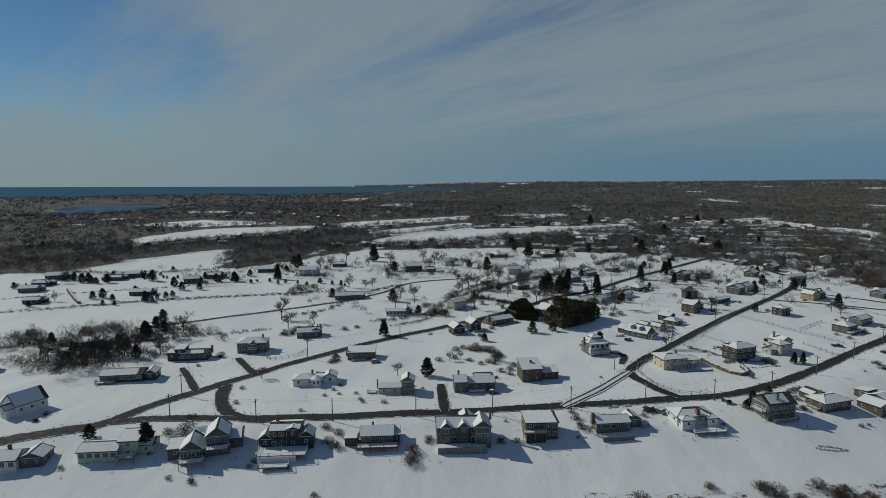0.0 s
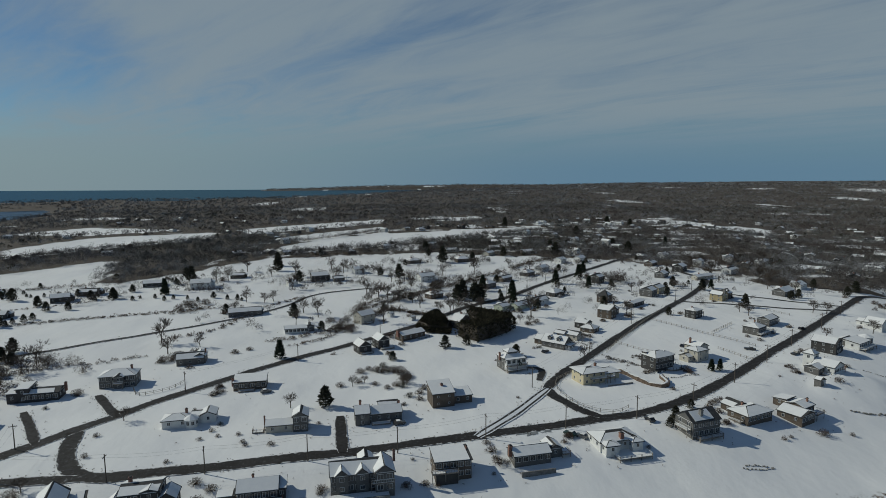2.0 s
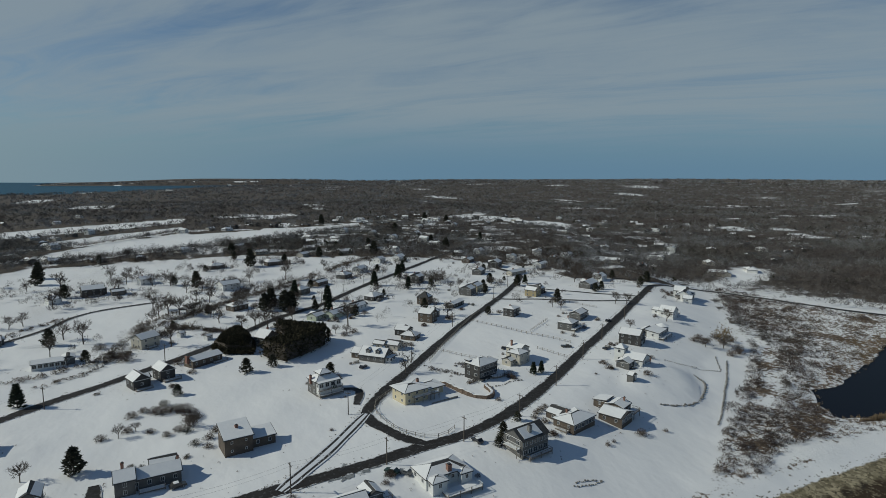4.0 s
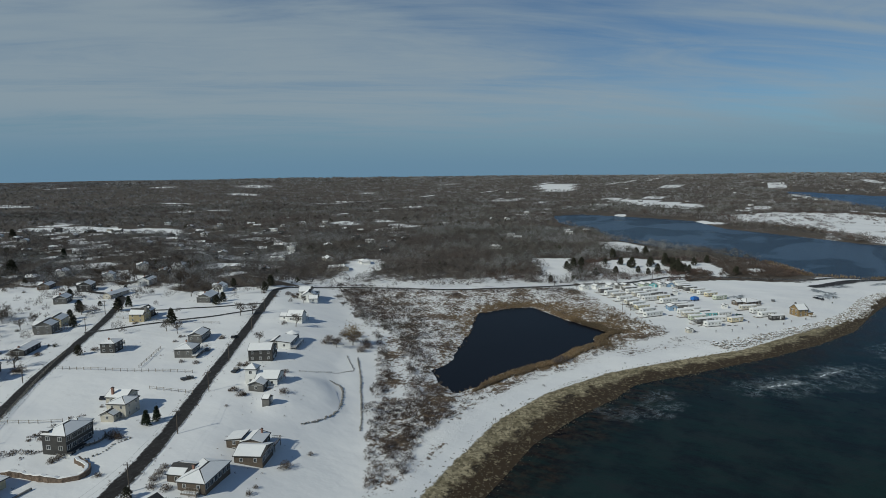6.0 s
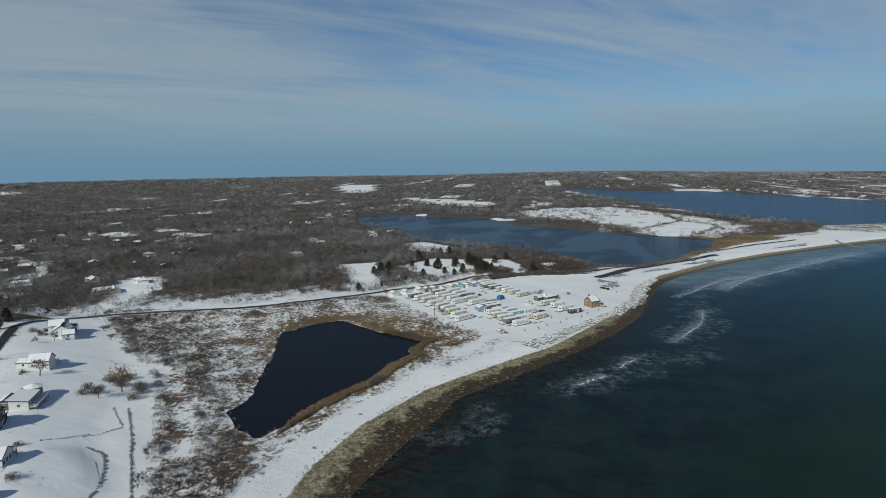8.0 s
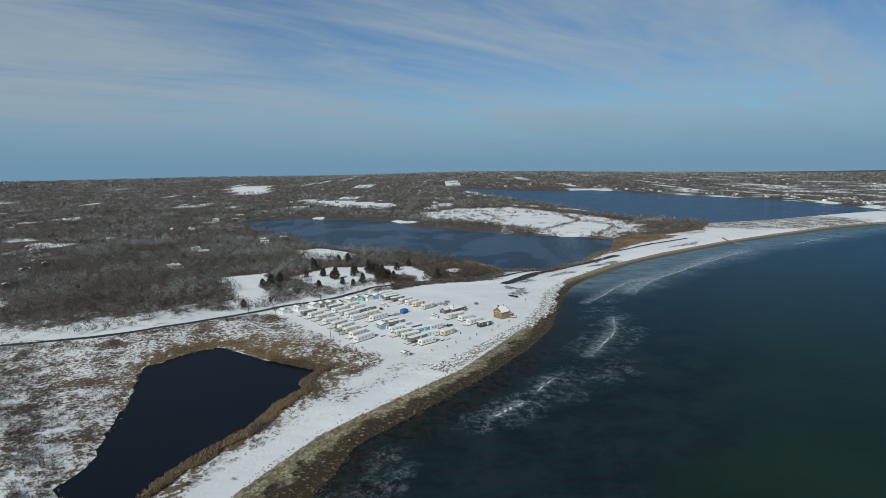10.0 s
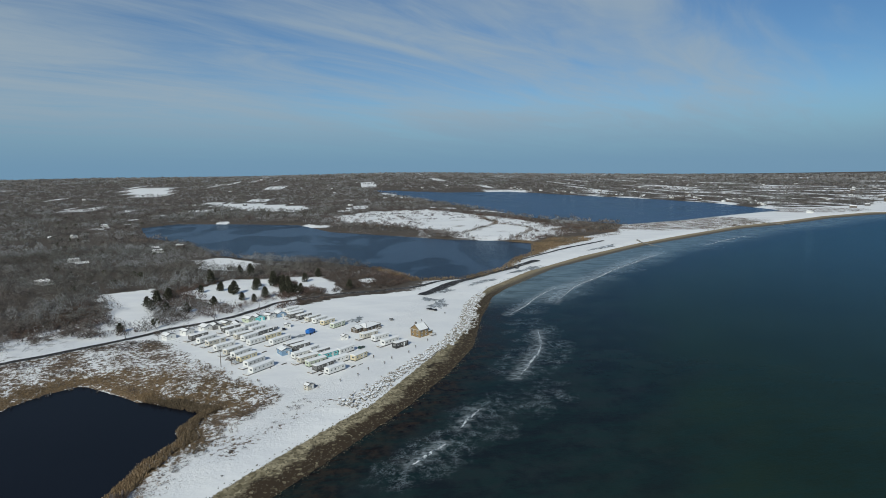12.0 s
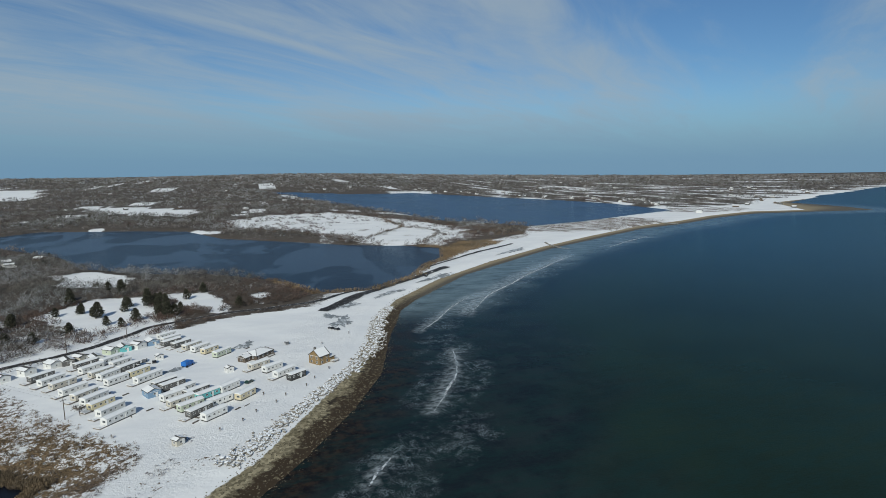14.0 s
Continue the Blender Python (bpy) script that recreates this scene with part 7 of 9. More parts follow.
# the tall dark evergreen hedges behind the porch house
def evergreen_hedge(outline, tall, flat_top, label, seed):
    """A thick clipped row of cedars: shaggy needles over its top and sides, with narrow crests and clefts."""
    r = np.random.default_rng(seed)
    xs_, ys_ = [q[0] for q in outline], [q[1] for q in outline]
    x, y = r.uniform(min(xs_), max(xs_), 16000), r.uniform(min(ys_), max(ys_), 16000)
    dd = signed(x, y, outline) + 0.5 * waves(x, y, 5, seed)
    x, y, dd = x[dd > 0][:5200], y[dd > 0][:5200], dd[dd > 0][:5200]
    crest_ = tall * (1 + 0.07 * waves(x, y, 3.4, 1) + 0.05 * waves(x, y, 11, 4)) * (smooth(-0.2, 1.4, dd) * 0.25 + 0.75 if flat_top else smooth(-2.5, 6.0, dd))
    z = np.where(dd < 1.5, crest_ * r.uniform(0.0, 1.0, len(x)) ** 0.7, crest_ * r.uniform(0.86, 1.0, len(x)))
    cx, cy = float(np.mean(xs_)), float(np.mean(ys_))
    ground_z = height(x, y)
    base = zat(cx, cy)
    root = new("evergreen_hedge")
    root.matrix_world = pose(cx, cy, base)
    tagged(root, label, "hedge", "evergreen hedges")
    part("foliage", leaf_cloud(np.stack([x - cx, y - cy, z + ground_z - base], 1), 0.62, hedge_mat, seed, 1.0), None, root)
    # solid bark-coloured core added inside the needles for trunks and inner shade
    inner = [Vector((cx, cy, 0)).lerp(Vector((qx, qy, 0)), 0.86) for qx, qy in outline]
    n = len(inner)
    core = [(q.x - cx, q.y - cy, -0.4) for q in inner] + [(q.x - cx, q.y - cy, tall * (0.80 if flat_top else 0.5)) for q in inner] + [(0, 0, tall * 0.82)]
    part("trunks_and_shade", mesh_of("trunks_and_shade", core, [(i, (i + 1) % n, n + (i + 1) % n, n + i) for i in range(n)] + [(n + i, n + (i + 1) % n, 2 * n) for i in range(n)], bark_mat), None, root, "solid core standing for inner branches and shade")


evergreen_hedge([(46, 271), (53, 258.5), (62, 264.5), (75, 276.5), (76, 284), (59, 301), (56.5, 299), (56.5, 274)], 7.4, True, "tall dark clipped evergreen hedge standing in snow", 5)
evergreen_hedge([(30.5, 289), (35, 279), (45, 275.5), (47, 286), (46.5, 301), (41, 305), (34, 297)], 6.6, False, "dark rounded clump of evergreens beside the hedge", 6)
set_plants(BARE, [(85.5, 289, 3, 1.0), (81.5, 292, 3, 0.9), (55.7, 312, 0, 1.1), (60, 315.5, 1, 1.1), (90.3, 232, 0, 0.75), (234, 287.4, 1, 1.0), (238.8, 284, 1, 0.95), (221.5, 217.5, 3, 1.1), (254, 348, 2, 0.9), (259, 343, 0, 0.9), (265, 338, 1, 1.0), (198.3, 287.4, 1, 0.8), (199, 295.4, 1, 0.8), (204, 244, 1, 0.7), (232, 249.4, 1, 0.9), (51, 314.5, 2, 0.9), (189, 515, 2, 1.0), (131, 445, 0, 1.0), (-63, 197, 3, 1.05), (-71.5, 265, 0, 0.95)])
set_plants(BARE, [(-61, 272.5, 1, 0.8), (-16.2, 200, 3, 1.0), (-43.8, 363, 1, 1.0), (-24, 329.5, 0, 1.0), (2.4, 216, 3, 0.8), (6.5, 218.6, 3, 0.7), (20.6, 215, 3, 0.9), (-124, 222, 0, 1.0), (-128, 219, 1, 1.0), (-134, 219.5, 0, 0.9), (-121, 228.6, 2, 0.8), (-136, 216.6, 1, 0.9), (-117, 236, 0, 0.9), (-103, 221.5, 3, 1.0), (-130, 266, 1, 1.0), (-117, 258.5, 0, 1.0), (-71, 159.5, 3, 0.9), (40.7, 156, 3, 0.6), (99.7, 256, 3, 0.9), (-59, 363, 0, 1.0)])
set_plants(BARE, [(-138, 226, 1, 1.0), (-146, 224, 0, 1.1), (-152, 218, 1, 1.0), (-142, 212, 1, 0.9), (-159, 226, 0, 1.0), (273, 247, 3, 0.8), (300, 338, 0, 0.8), (312, 334, 1, 0.8), (45, 316, 1, 1.0), (37, 330, 0, 0.9), (70, 330, 3, 1.1), (-10, 440, 0, 1.0), (8, 445, 1, 1.1), (18, 438, 0, 1.0), (-35, 432, 1, 1.0), (26, 412, 0, 1.0), (38, 395, 0, 1.1), (30, 388, 1, 1.1), (55, 378, 1, 1.0), (48, 352, 0, 1.0)])
set_plants(BARE, [(170, 358, 1, 0.8), (200, 362, 1, 0.8), (352, 122.5, 3, 0.9), (399, 165, 3, 0.9)])
set_plants(CONES, [(495, 149, 2, 0.95), (509, 161, 1, 1.0), (517, 138, 1, 1.1), (517, 128, 2, 1.0), (483, 113, 2, 0.9), (480, 128, 1, 1.2), (530, 123, 1, 1.0), (496, 77, 1, 1.1), (475, 189, 2, 0.85), (490, 187, 1, 1.3), (500, 120, 2, 0.8), (520, 124, 1, 1.2), (486, 110, 1, 1.3), (470, 193, 1, 1.1), (535, 172, 2, 0.9), (548, 176, 1, 1.3), (560, 150, 2, 0.9), (572, 160, 1, 1.2)])
set_plants(BARE, [(16, 362, 0, 1.25), (12, 353, 1, 1.2), (27, 350, 0, 1.0), (21, 356, 2, 1.0), (34, 344, 1, 0.9), (9, 345, 3, 1.2)])
set_plants(BUSHES, [(11, 230, 2, 0.9), (13, 228.4, 2, 1.0), (15, 229.6, 0, 1.1), (17, 228.6, 2, 1.0), (19, 226.8, 2, 1.1), (20.6, 223.6, 2, 1.0), (20.2, 220, 0, 1.2), (19.8, 216.4, 2, 1.0), (19, 212.4, 3, 1.5), (8, 232, 0, 1.0), (5, 229, 2, 0.8), (22, 221, 0, 1.0)])
# gardens in the middle of the village
set_plants(CONES, [(-247.6, 390.2, 1, 0.91), (-243.8, 390.8, 3, 1.16), (-236.0, 386.7, 1, 1.09), (-227.1, 400.3, 1, 0.81), (-209.8, 408.8, 3, 1.15), (-202.1, 398.8, 3, 1.09), (-198.2, 407.9, 3, 0.85), (-197.4, 425.6, 3, 1.19), (-146.8, 381.3, 3, 1.04), (-142.6, 396.2, 1, 0.91), (-134.8, 405.5, 1, 0.9), (-173.9, 372.4, 3, 0.88), (-185.3, 314.3, 3, 0.87), (-178.3, 313.4, 3, 0.86), (-165.7, 321.7, 1, 1.0), (-163.3, 324.4, 3, 0.8), (-162.5, 328.7, 3, 0.89), (-158.8, 331.4, 3, 1.23), (-156.9, 335.6, 3, 1.19), (-120.2, 435.8, 3, 0.94)])
set_plants(CONES, [(-113.1, 424.4, 3, 1.04), (19.8, 440.1, 1, 1.08), (122.3, 550.0, 3, 1.22), (154.7, 593.2, 1, 0.89), (76.7, 382.8, 3, 0.93), (88.3, 361.9, 3, 0.99), (216.2, 372.9, 3, 0.92), (296.8, 820.8, 3, 0.94), (66.0, 541.3, 1, 1.06), (-111.8, 393.1, 1, 1.02), (-117.1, 457.5, 1, 1.25), (-28.1, 321.6, 1, 1.21), (-59.7, 502.4, 2, 1.14), (32.2, 426.6, 2, 1.02), (72.8, 497.9, 2, 1.28), (157.3, 571.1, 1, 1.25), (251.9, 535.6, 2, 1.16), (202.6, 368.2, 1, 1.11), (376.0, 792.9, 2, 1.14), (262.7, 697.6, 2, 1.19)])
set_plants(CONES, [(67.0, 573.6, 2, 1.04), (132.4, 389.3, 0, 1.29), (166.8, 429.8, 0, 1.17), (80.2, 373.3, 0, 1.28), (94.9, 357.9, 0, 1.26), (308.7, 572.8, 0, 1.22), (-134.6, 238.0, 1, 0.9), (-128.9, 233.7, 1, 0.8), (-131.3, 262.8, 2, 0.6), (-125.7, 258.9, 1, 1.0), (-163.9, 239.8, 2, 0.55), (-141.3, 214.0, 1, 0.9), (-118.1, 219.8, 2, 0.6)])
set_plants(BARE, [(-91.8, 435.1, 0, 1.05), (-83.6, 434.2, 0, 1.15), (-40.2, 446.5, 2, 1.12), (-58.1, 455.4, 0, 0.88), (9.1, 373.1, 2, 0.92), (16.1, 372.6, 1, 0.96), (23.8, 352.9, 1, 0.85), (36.3, 381.1, 2, 0.81), (50.5, 378.6, 1, 0.92), (63.7, 433.3, 0, 0.85), (-6.8, 457.0, 2, 1.0), (-0.4, 471.5, 0, 1.02), (14.8, 455.9, 1, 0.84), (168.5, 394.3, 1, 0.93), (173.0, 387.0, 0, 1.1), (183.0, 396.4, 1, 0.85), (90.2, 302.7, 2, 1.1), (255.7, 409.8, 2, 0.96), (272.1, 426.0, 1, 1.04), (272.4, 447.4, 1, 0.97)])
set_plants(BARE, [(313.3, 458.5, 1, 0.96), (297.1, 425.3, 0, 0.84), (269.6, 377.7, 2, 1.14), (261.9, 356.9, 2, 1.13), (311.7, 419.3, 1, 0.86), (306.3, 395.9, 1, 0.9), (320.9, 443.7, 2, 1.1), (364.5, 545.7, 1, 0.82), (327.0, 551.0, 1, 1.04), (265.1, 453.8, 2, 0.81), (260.1, 597.0, 1, 0.93), (223.4, 563.1, 2, 1.03), (325.9, 716.4, 1, 0.89), (94.6, 611.0, 2, 1.05), (109.1, 610.4, 1, 1.03), (86.0, 431.0, 2, 1.1), (118.6, 461.4, 1, 0.99), (186.2, 632.5, 1, 0.91), (191.5, 565.9, 1, 0.96), (-78.9, 281.2, 2, 1.03)])
set_plants(BARE, [(-48.5, 359.1, 1, 0.92), (-15.8, 318.5, 2, 0.92), (6.7, 319.5, 1, 0.92), (-16.0, 472.3, 0, 1.1), (-78.5, 475.3, 2, 0.96), (72.5, 622.0, 1, 1.13), (382.5, 552.0, 2, 0.85), (374.3, 600.7, 0, 0.87), (359.8, 661.8, 1, 1.13), (412.8, 555.6, 1, 0.9), (376.8, 481.0, 0, 1.05), (-122.8, 230.5, 1, 0.85), (-150.4, 224.6, 1, 0.89), (-132.1, 210.7, 1, 1.02), (-173.0, 239.8, 0, 0.86), (-123.4, 219.9, 1, 0.99), (-111.4, 225.1, 0, 0.87), (-116.6, 247.5, 0, 0.99), (-134.7, 221.4, 0, 1.1), (-149.3, 215.4, 0, 0.85)])
set_plants(BARE, [(-145.7, 225.6, 0, 0.83)])
set_plants(BUSHES, [(-85.0, 351.9, 2, 1.68), (-90.4, 347.5, 2, 1.34), (-80.5, 360.4, 2, 1.38), (-90.3, 359.8, 2, 1.29), (-3.3, 293.7, 2, 1.25), (0.9, 288.7, 2, 1.46), (12.7, 318.5, 2, 1.05), (-9.4, 308.0, 2, 1.14), (3.7, 327.1, 2, 1.5), (55.2, 400.7, 2, 1.26), (50.6, 393.9, 2, 1.25), (177.5, 392.7, 2, 1.67), (172.2, 393.8, 2, 1.6), (299.1, 437.6, 2, 1.61), (314.2, 449.9, 2, 1.48), (298.2, 401.1, 2, 1.38)])
# garden trees round the farther houses
rows = []
grnd = random.Random(12)
for hx, hy in HOMES:
    if not (hy > 285 and hx < 330 and hy < 620):
        continue
    for _ in range(grnd.choice([1, 2, 2, 3])):
        a, q = grnd.uniform(0, 2 * math.pi), grnd.uniform(9, 15)
        x, y = hx + q * math.cos(a), hy + q * math.sin(a)
        p = (np.array([x]), np.array([y]))
        if any((x - b) ** 2 + (y - c) ** 2 < 64 for b, c in HOMES) or any(seg_dist(*p, pts, False)[0] < 5 for pts, _, _ in list(ROADS.values()) + list(DRIVES.values())):
            continue
        rows.append((x, y, grnd.choice([0, 1, 2, 1]), grnd.uniform(0.6, 1.0)))
set_plants(BARE, rows[::4])
set_plants(CONES, [(x, y, (2, 1, 1, 0)[k], s) for x, y, k, s in rows[1::4]])
set_plants(BUSHES, [(x, y, (0, 3, 2)[k % 3], s * 1.2) for x, y, k, s in rows[3::4]])
# shrubs along the walls and corners of the nearer houses
rows = []
for hx, hy in HOMES:
    if hy > 330 or hx > 300 or hx < -160 or hy < 130:
        continue
    for _ in range(grnd.choice([1, 2, 3, 4])):
        a, q = grnd.uniform(0, 2 * math.pi), grnd.uniform(8.2, 12.5)
        x, y = hx + q * math.cos(a), hy + q * math.sin(a)
        p = (np.array([x]), np.array([y]))
        if any((x - b) ** 2 + (y - c) ** 2 < 60 for b, c in HOMES) or any(seg_dist(*p, pts, False)[0] < 4.5 for pts, _, _ in list(ROADS.values()) + list(DRIVES.values())):
            continue
        for _ in range(grnd.choice([1, 1, 2, 3])):
            rows.append((x + grnd.uniform(-1.6, 1.6), y + grnd.uniform(-1.6, 1.6), grnd.choice([0, 1, 3, 1, 0, 2]), grnd.uniform(0.55, 1.0)))
set_plants(BUSHES, rows)
# rusty oak beside the shore path
oak = bare_tree_meshes(9, 9.5, 1.1)
orng = np.random.default_rng(3)
op = orng.normal(size=(420, 3)) * (2.2, 2.2, 1.5) + (0, 0, 6.2)
oak_tree = plant("oak_tree", "spreading oak still holding rusty brown leaves", "tree", "", [("trunk", oak[0]), ("twigs", oak[1]), ("crown", leaf_cloud(op, 0.34, rust_mat, 5))])
oak_tree.matrix_world = pose(230.2, 215.6, zat(230.2, 215.6), 0, 0, 40)
set_plants(BUSHES, [(-66.4, 187, 1, 1.0), (-64.2, 174.8, 1, 1.0), (-42.6, 168.4, 1, 0.9), (13.4, 235.3, 3, 1.6), (64.5, 218.2, 1, 0.6), (54.5, 196.5, 1, 0.7), (-26, 177, 1, 0.9), (-25, 175, 1, 0.9), (20.5, 203, 3, 1.4), (-1.7, 216.6, 0, 1.0), (4.4, 219, 0, 1.0), (122.5, 212.4, 1, 0.6), (93.3, 173, 3, 1.2), (-70.5, 152, 2, 1.1), (-72, 157, 2, 1.0), (-76, 155, 0, 1.2), (-31, 150.6, 2, 0.8), (-29, 155, 0, 1.0), (-33, 158, 0, 1.0), (39, 158, 0, 1.0)])
set_plants(BUSHES, [(38.4, 163, 0, 1.0), (38, 167, 0, 0.8), (-4, 152, 2, 0.6), (15.5, 151.5, 2, 0.6), (20, 152, 0, 0.8), (23, 151.5, 0, 0.7), (112, 183, 0, 0.9), (114.5, 184.6, 0, 0.9), (117, 186, 0, 0.8), (109.5, 180.6, 0, 0.8), (110.6, 177, 0, 0.9), (-38, 181, 1, 0.9), (-36, 186, 1, 0.9), (-34.5, 190, 3, 0.9), (-33.5, 182, 1, 0.8), (-28, 182, 1, 0.9), (107, 196.5, 0, 0.7), (24, 205, 0, 1.0), (26, 209, 0, 1.1), (23.5, 200, 0, 0.9)])
set_plants(BUSHES, [(14, 212, 0, 0.9), (10, 216, 0, 0.9), (17, 214, 0, 1.0), (176, 210.5, 0, 0.7), (225, 221, 2, 1.1), (235, 219, 2, 1.1), (227, 226, 2, 1.0), (238, 226, 2, 1.1), (243, 222, 2, 1.0), (222, 224, 2, 0.9), (232, 209, 2, 1.0), (236, 213, 2, 1.1), (226, 208, 2, 1.0), (-60, 262, 2, 1.2), (-66, 259, 2, 1.3), (-70, 255, 2, 1.1), (-63, 256, 0, 1.2), (-45, 262, 0, 1.2), (-40, 266, 0, 1.0), (-58, 245, 0, 1.0)])
set_plants(BUSHES, [(280, 318, 0, 1.0), (276, 305, 0, 0.9), (84, 287, 2, 0.8), (89, 290, 2, 0.9), (78, 290, 2, 0.7)])
set_plants(BUSHES, [(float(x), 126.5 + 3 * math.sin(x) + 2.2 * math.sin(5.3 * x) + 0.035 * x, int(k), float(s)) for x, k, s in zip(np.r_[np.sort(rng.uniform(38, 70, 14)), np.sort(rng.uniform(74, 130, 26))], rng.choice([0, 2, 2], 40), rng.uniform(0.7, 1.25, 40))]
           + [(-33.5, 124, 0, 1.0), (-32, 127, 0, 0.9), (-31, 121, 2, 0.8), (-30.5, 130, 0, 0.7), (-35, 122, 0, 0.9)])


def brush(x, y, z, tall, wide, n, width, seed, lean=0.0):
    """Many fine upright sprays for every place: half of them slim to a tip, half fan out to twigs."""
    r = np.random.default_rng(seed)
    x, y, z, tall, wide, width = (np.repeat(np.broadcast_to(v, np.shape(x)), n) for v in (x, y, z, tall, wide, width))
    m = len(x)
    a, u = r.uniform(0, 2 * np.pi, m), np.sqrt(r.uniform(0, 1, m))
    tip = np.stack([x + wide * u * np.cos(a), y + wide * u * np.sin(a), z + tall * (1 - 0.45 * u * u) * r.uniform(0.62, 1.0, m)], 1)
    root = np.stack([x + 0.3 * wide * u * np.cos(a), y + 0.3 * wide * u * np.sin(a), z + tall * r.uniform(-0.02, 0.35, m)], 1)
    b = r.uniform(0, 2 * np.pi, m)
    w = np.stack([np.cos(b), np.sin(b), r.uniform(-0.5, 0.5, m)], 1) * width[:, None] * 0.5
    flip = (r.random(m) < 0.3)[:, None, None]
    return np.where(flip, np.stack([root - w, root + w, tip], 1), np.stack([tip - w * 1.5, tip + w * 1.5, root], 1))


def crowns(x, y, z, tall, wide, n, width, length, seed):
    """Rounded leafless crowns: short twigs strewn through a dome, more of them near its outside."""
    r = np.random.default_rng(seed)
    x, y, z, tall, wide = (np.repeat(np.broadcast_to(v, np.shape(x)), n) for v in (x, y, z, tall, wide))
    m = len(x)
    out = r.normal(size=(m, 3))
    out[:, 2] = np.abs(out[:, 2]) * 0.9 + 0.05
    out /= np.linalg.norm(out, axis=1, keepdims=True)
    q = r.uniform(0.25, 1.0, m) ** 0.5
    mid = np.stack([x + wide * q * out[:, 0], y + wide * q * out[:, 1], z + tall * (0.28 + 0.66 * q * out[:, 2])], 1)
    way = out + 0.9 * r.normal(size=(m, 3)) + (0, 0, 0.35)
    way *= (0.5 * length * r.uniform(0.6, 1.3, m) / np.linalg.norm(way, axis=1))[:, None]
    w = np.cross(way, r.normal(size=(m, 3)))
    w *= (0.5 * width * r.uniform(0.7, 1.3, m) / np.linalg.norm(w, axis=1))[:, None]
    return np.stack([mid - way - 0.4 * w, mid + way + w, mid + way * 0.7 - w], 1)


def scatter(n, x0, x1, y0, y1, seed):
    r = np.random.default_rng(seed)
    return r.uniform(x0, x1, n), r.uniform(y0, y1, n), r


def clear_of_things(x, y, gap):
    ok = np.ones(x.shape, bool)
    for a, b in HOMES:
        ok &= (x - a) ** 2 + (y - b) ** 2 > gap * gap
    for pts, _, _ in list(ROADS.values()) + list(DRIVES.values()):
        ok &= seg_dist(x, y, pts, False) > 4.5
    return ok


# woods: fine near the village, coarser with distance and paler for haze and frost
WOOD_EYE = (100, 70)
soups, tones = [], []
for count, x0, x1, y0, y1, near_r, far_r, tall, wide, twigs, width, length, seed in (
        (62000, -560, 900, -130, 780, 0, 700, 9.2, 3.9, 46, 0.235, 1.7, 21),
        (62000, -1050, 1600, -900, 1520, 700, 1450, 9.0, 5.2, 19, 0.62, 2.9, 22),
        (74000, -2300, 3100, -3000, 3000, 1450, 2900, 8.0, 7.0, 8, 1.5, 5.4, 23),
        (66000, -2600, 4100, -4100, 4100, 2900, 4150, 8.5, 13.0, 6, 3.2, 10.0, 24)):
    x, y, r = scatter(count, x0, x1, y0, y1, seed)
    dist = np.hypot(x - WOOD_EYE[0], y - WOOD_EYE[1])
    ok = (dist >= near_r) & (dist < far_r) & (x > -0.95 * np.abs(y) - 60)
    x, y = x[ok], y[ok]
    ok = (r.random(len(x)) < woodland(x, y) * 0.95) & (signed(x, y, LAND) > 25) & (-signed(x, y, POND_MID) > 5) & (-signed(x, y, POND_FAR) > 6) & (-signed(x, y, INLET) > 6)
    x, y = x[ok], y[ok]
    if near_r == 0:
        lane_d = seg_dist(x, y, ROADS["road_marsh"][0], False)
        ok = clear_of_things(x, y, 7.0) & (signed(x, y, CAMP) < -3) & ~((lane_d < 80) & (x > 455) & (y < 190))
        x, y = x[ok], y[ok]
    size = r.uniform(0.6, 1.2, len(x)) * (0.80 + 0.30 * waves(x, y, 120, 4))
    soups.append(crowns(x, y, height(x, y), tall * size, wide * size, twigs, width, length, seed + 10))
    # mean tone rises ring by ring: haze and frost put into the twig colour
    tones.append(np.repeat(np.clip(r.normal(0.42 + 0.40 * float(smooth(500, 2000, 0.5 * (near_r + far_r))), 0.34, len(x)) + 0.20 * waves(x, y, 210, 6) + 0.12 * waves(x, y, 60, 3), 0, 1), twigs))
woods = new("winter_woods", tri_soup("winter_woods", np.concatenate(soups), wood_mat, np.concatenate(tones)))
tagged(woods, "wide leafless brown winter woodland with frost, paled far off for haze", "woods", kind="stuff")

# cedars scattered through the woods and gardens far off
x, y, r = scatter(5200, -420, 1300, 150, 1300, 24)
keep = (r.random(len(x)) < 0.35 * smooth(0.0, 0.7, waves(x, y, 140, 12)) + 0.06) & (signed(x, y, LAND) > 40) & (-signed(x, y, POND_MID) > 6) & clear_of_things(x, y, 8) & (signed(x, y, VILLAGE) < -4) & (signed(x, y, WETLAND) < 0) & (signed(x, y, CAMP) < 0)
for f in FIELDS:
    keep &= signed(x, y, f) < -2
x, y = x[keep], y[keep]
tagged(new("distant_cedars", tri_soup("distant_cedars", crowns(x, y, height(x, y), r.uniform(4, 8, len(x)), r.uniform(1.6, 2.6, len(x)), 40, 0.9, 1.6, 41), dark_wood_mat)), "dark cedars scattered through the distant woods", "trees", kind="stuff")

# bare garden trees and brush between the farther houses
x, y, r = scatter(14000, -230, 345, 285, 640, 44)
hd = np.full(x.shape, 1e9)
for a, b in HOMES:
    hd = np.minimum(hd, np.hypot(x - a, y - b))
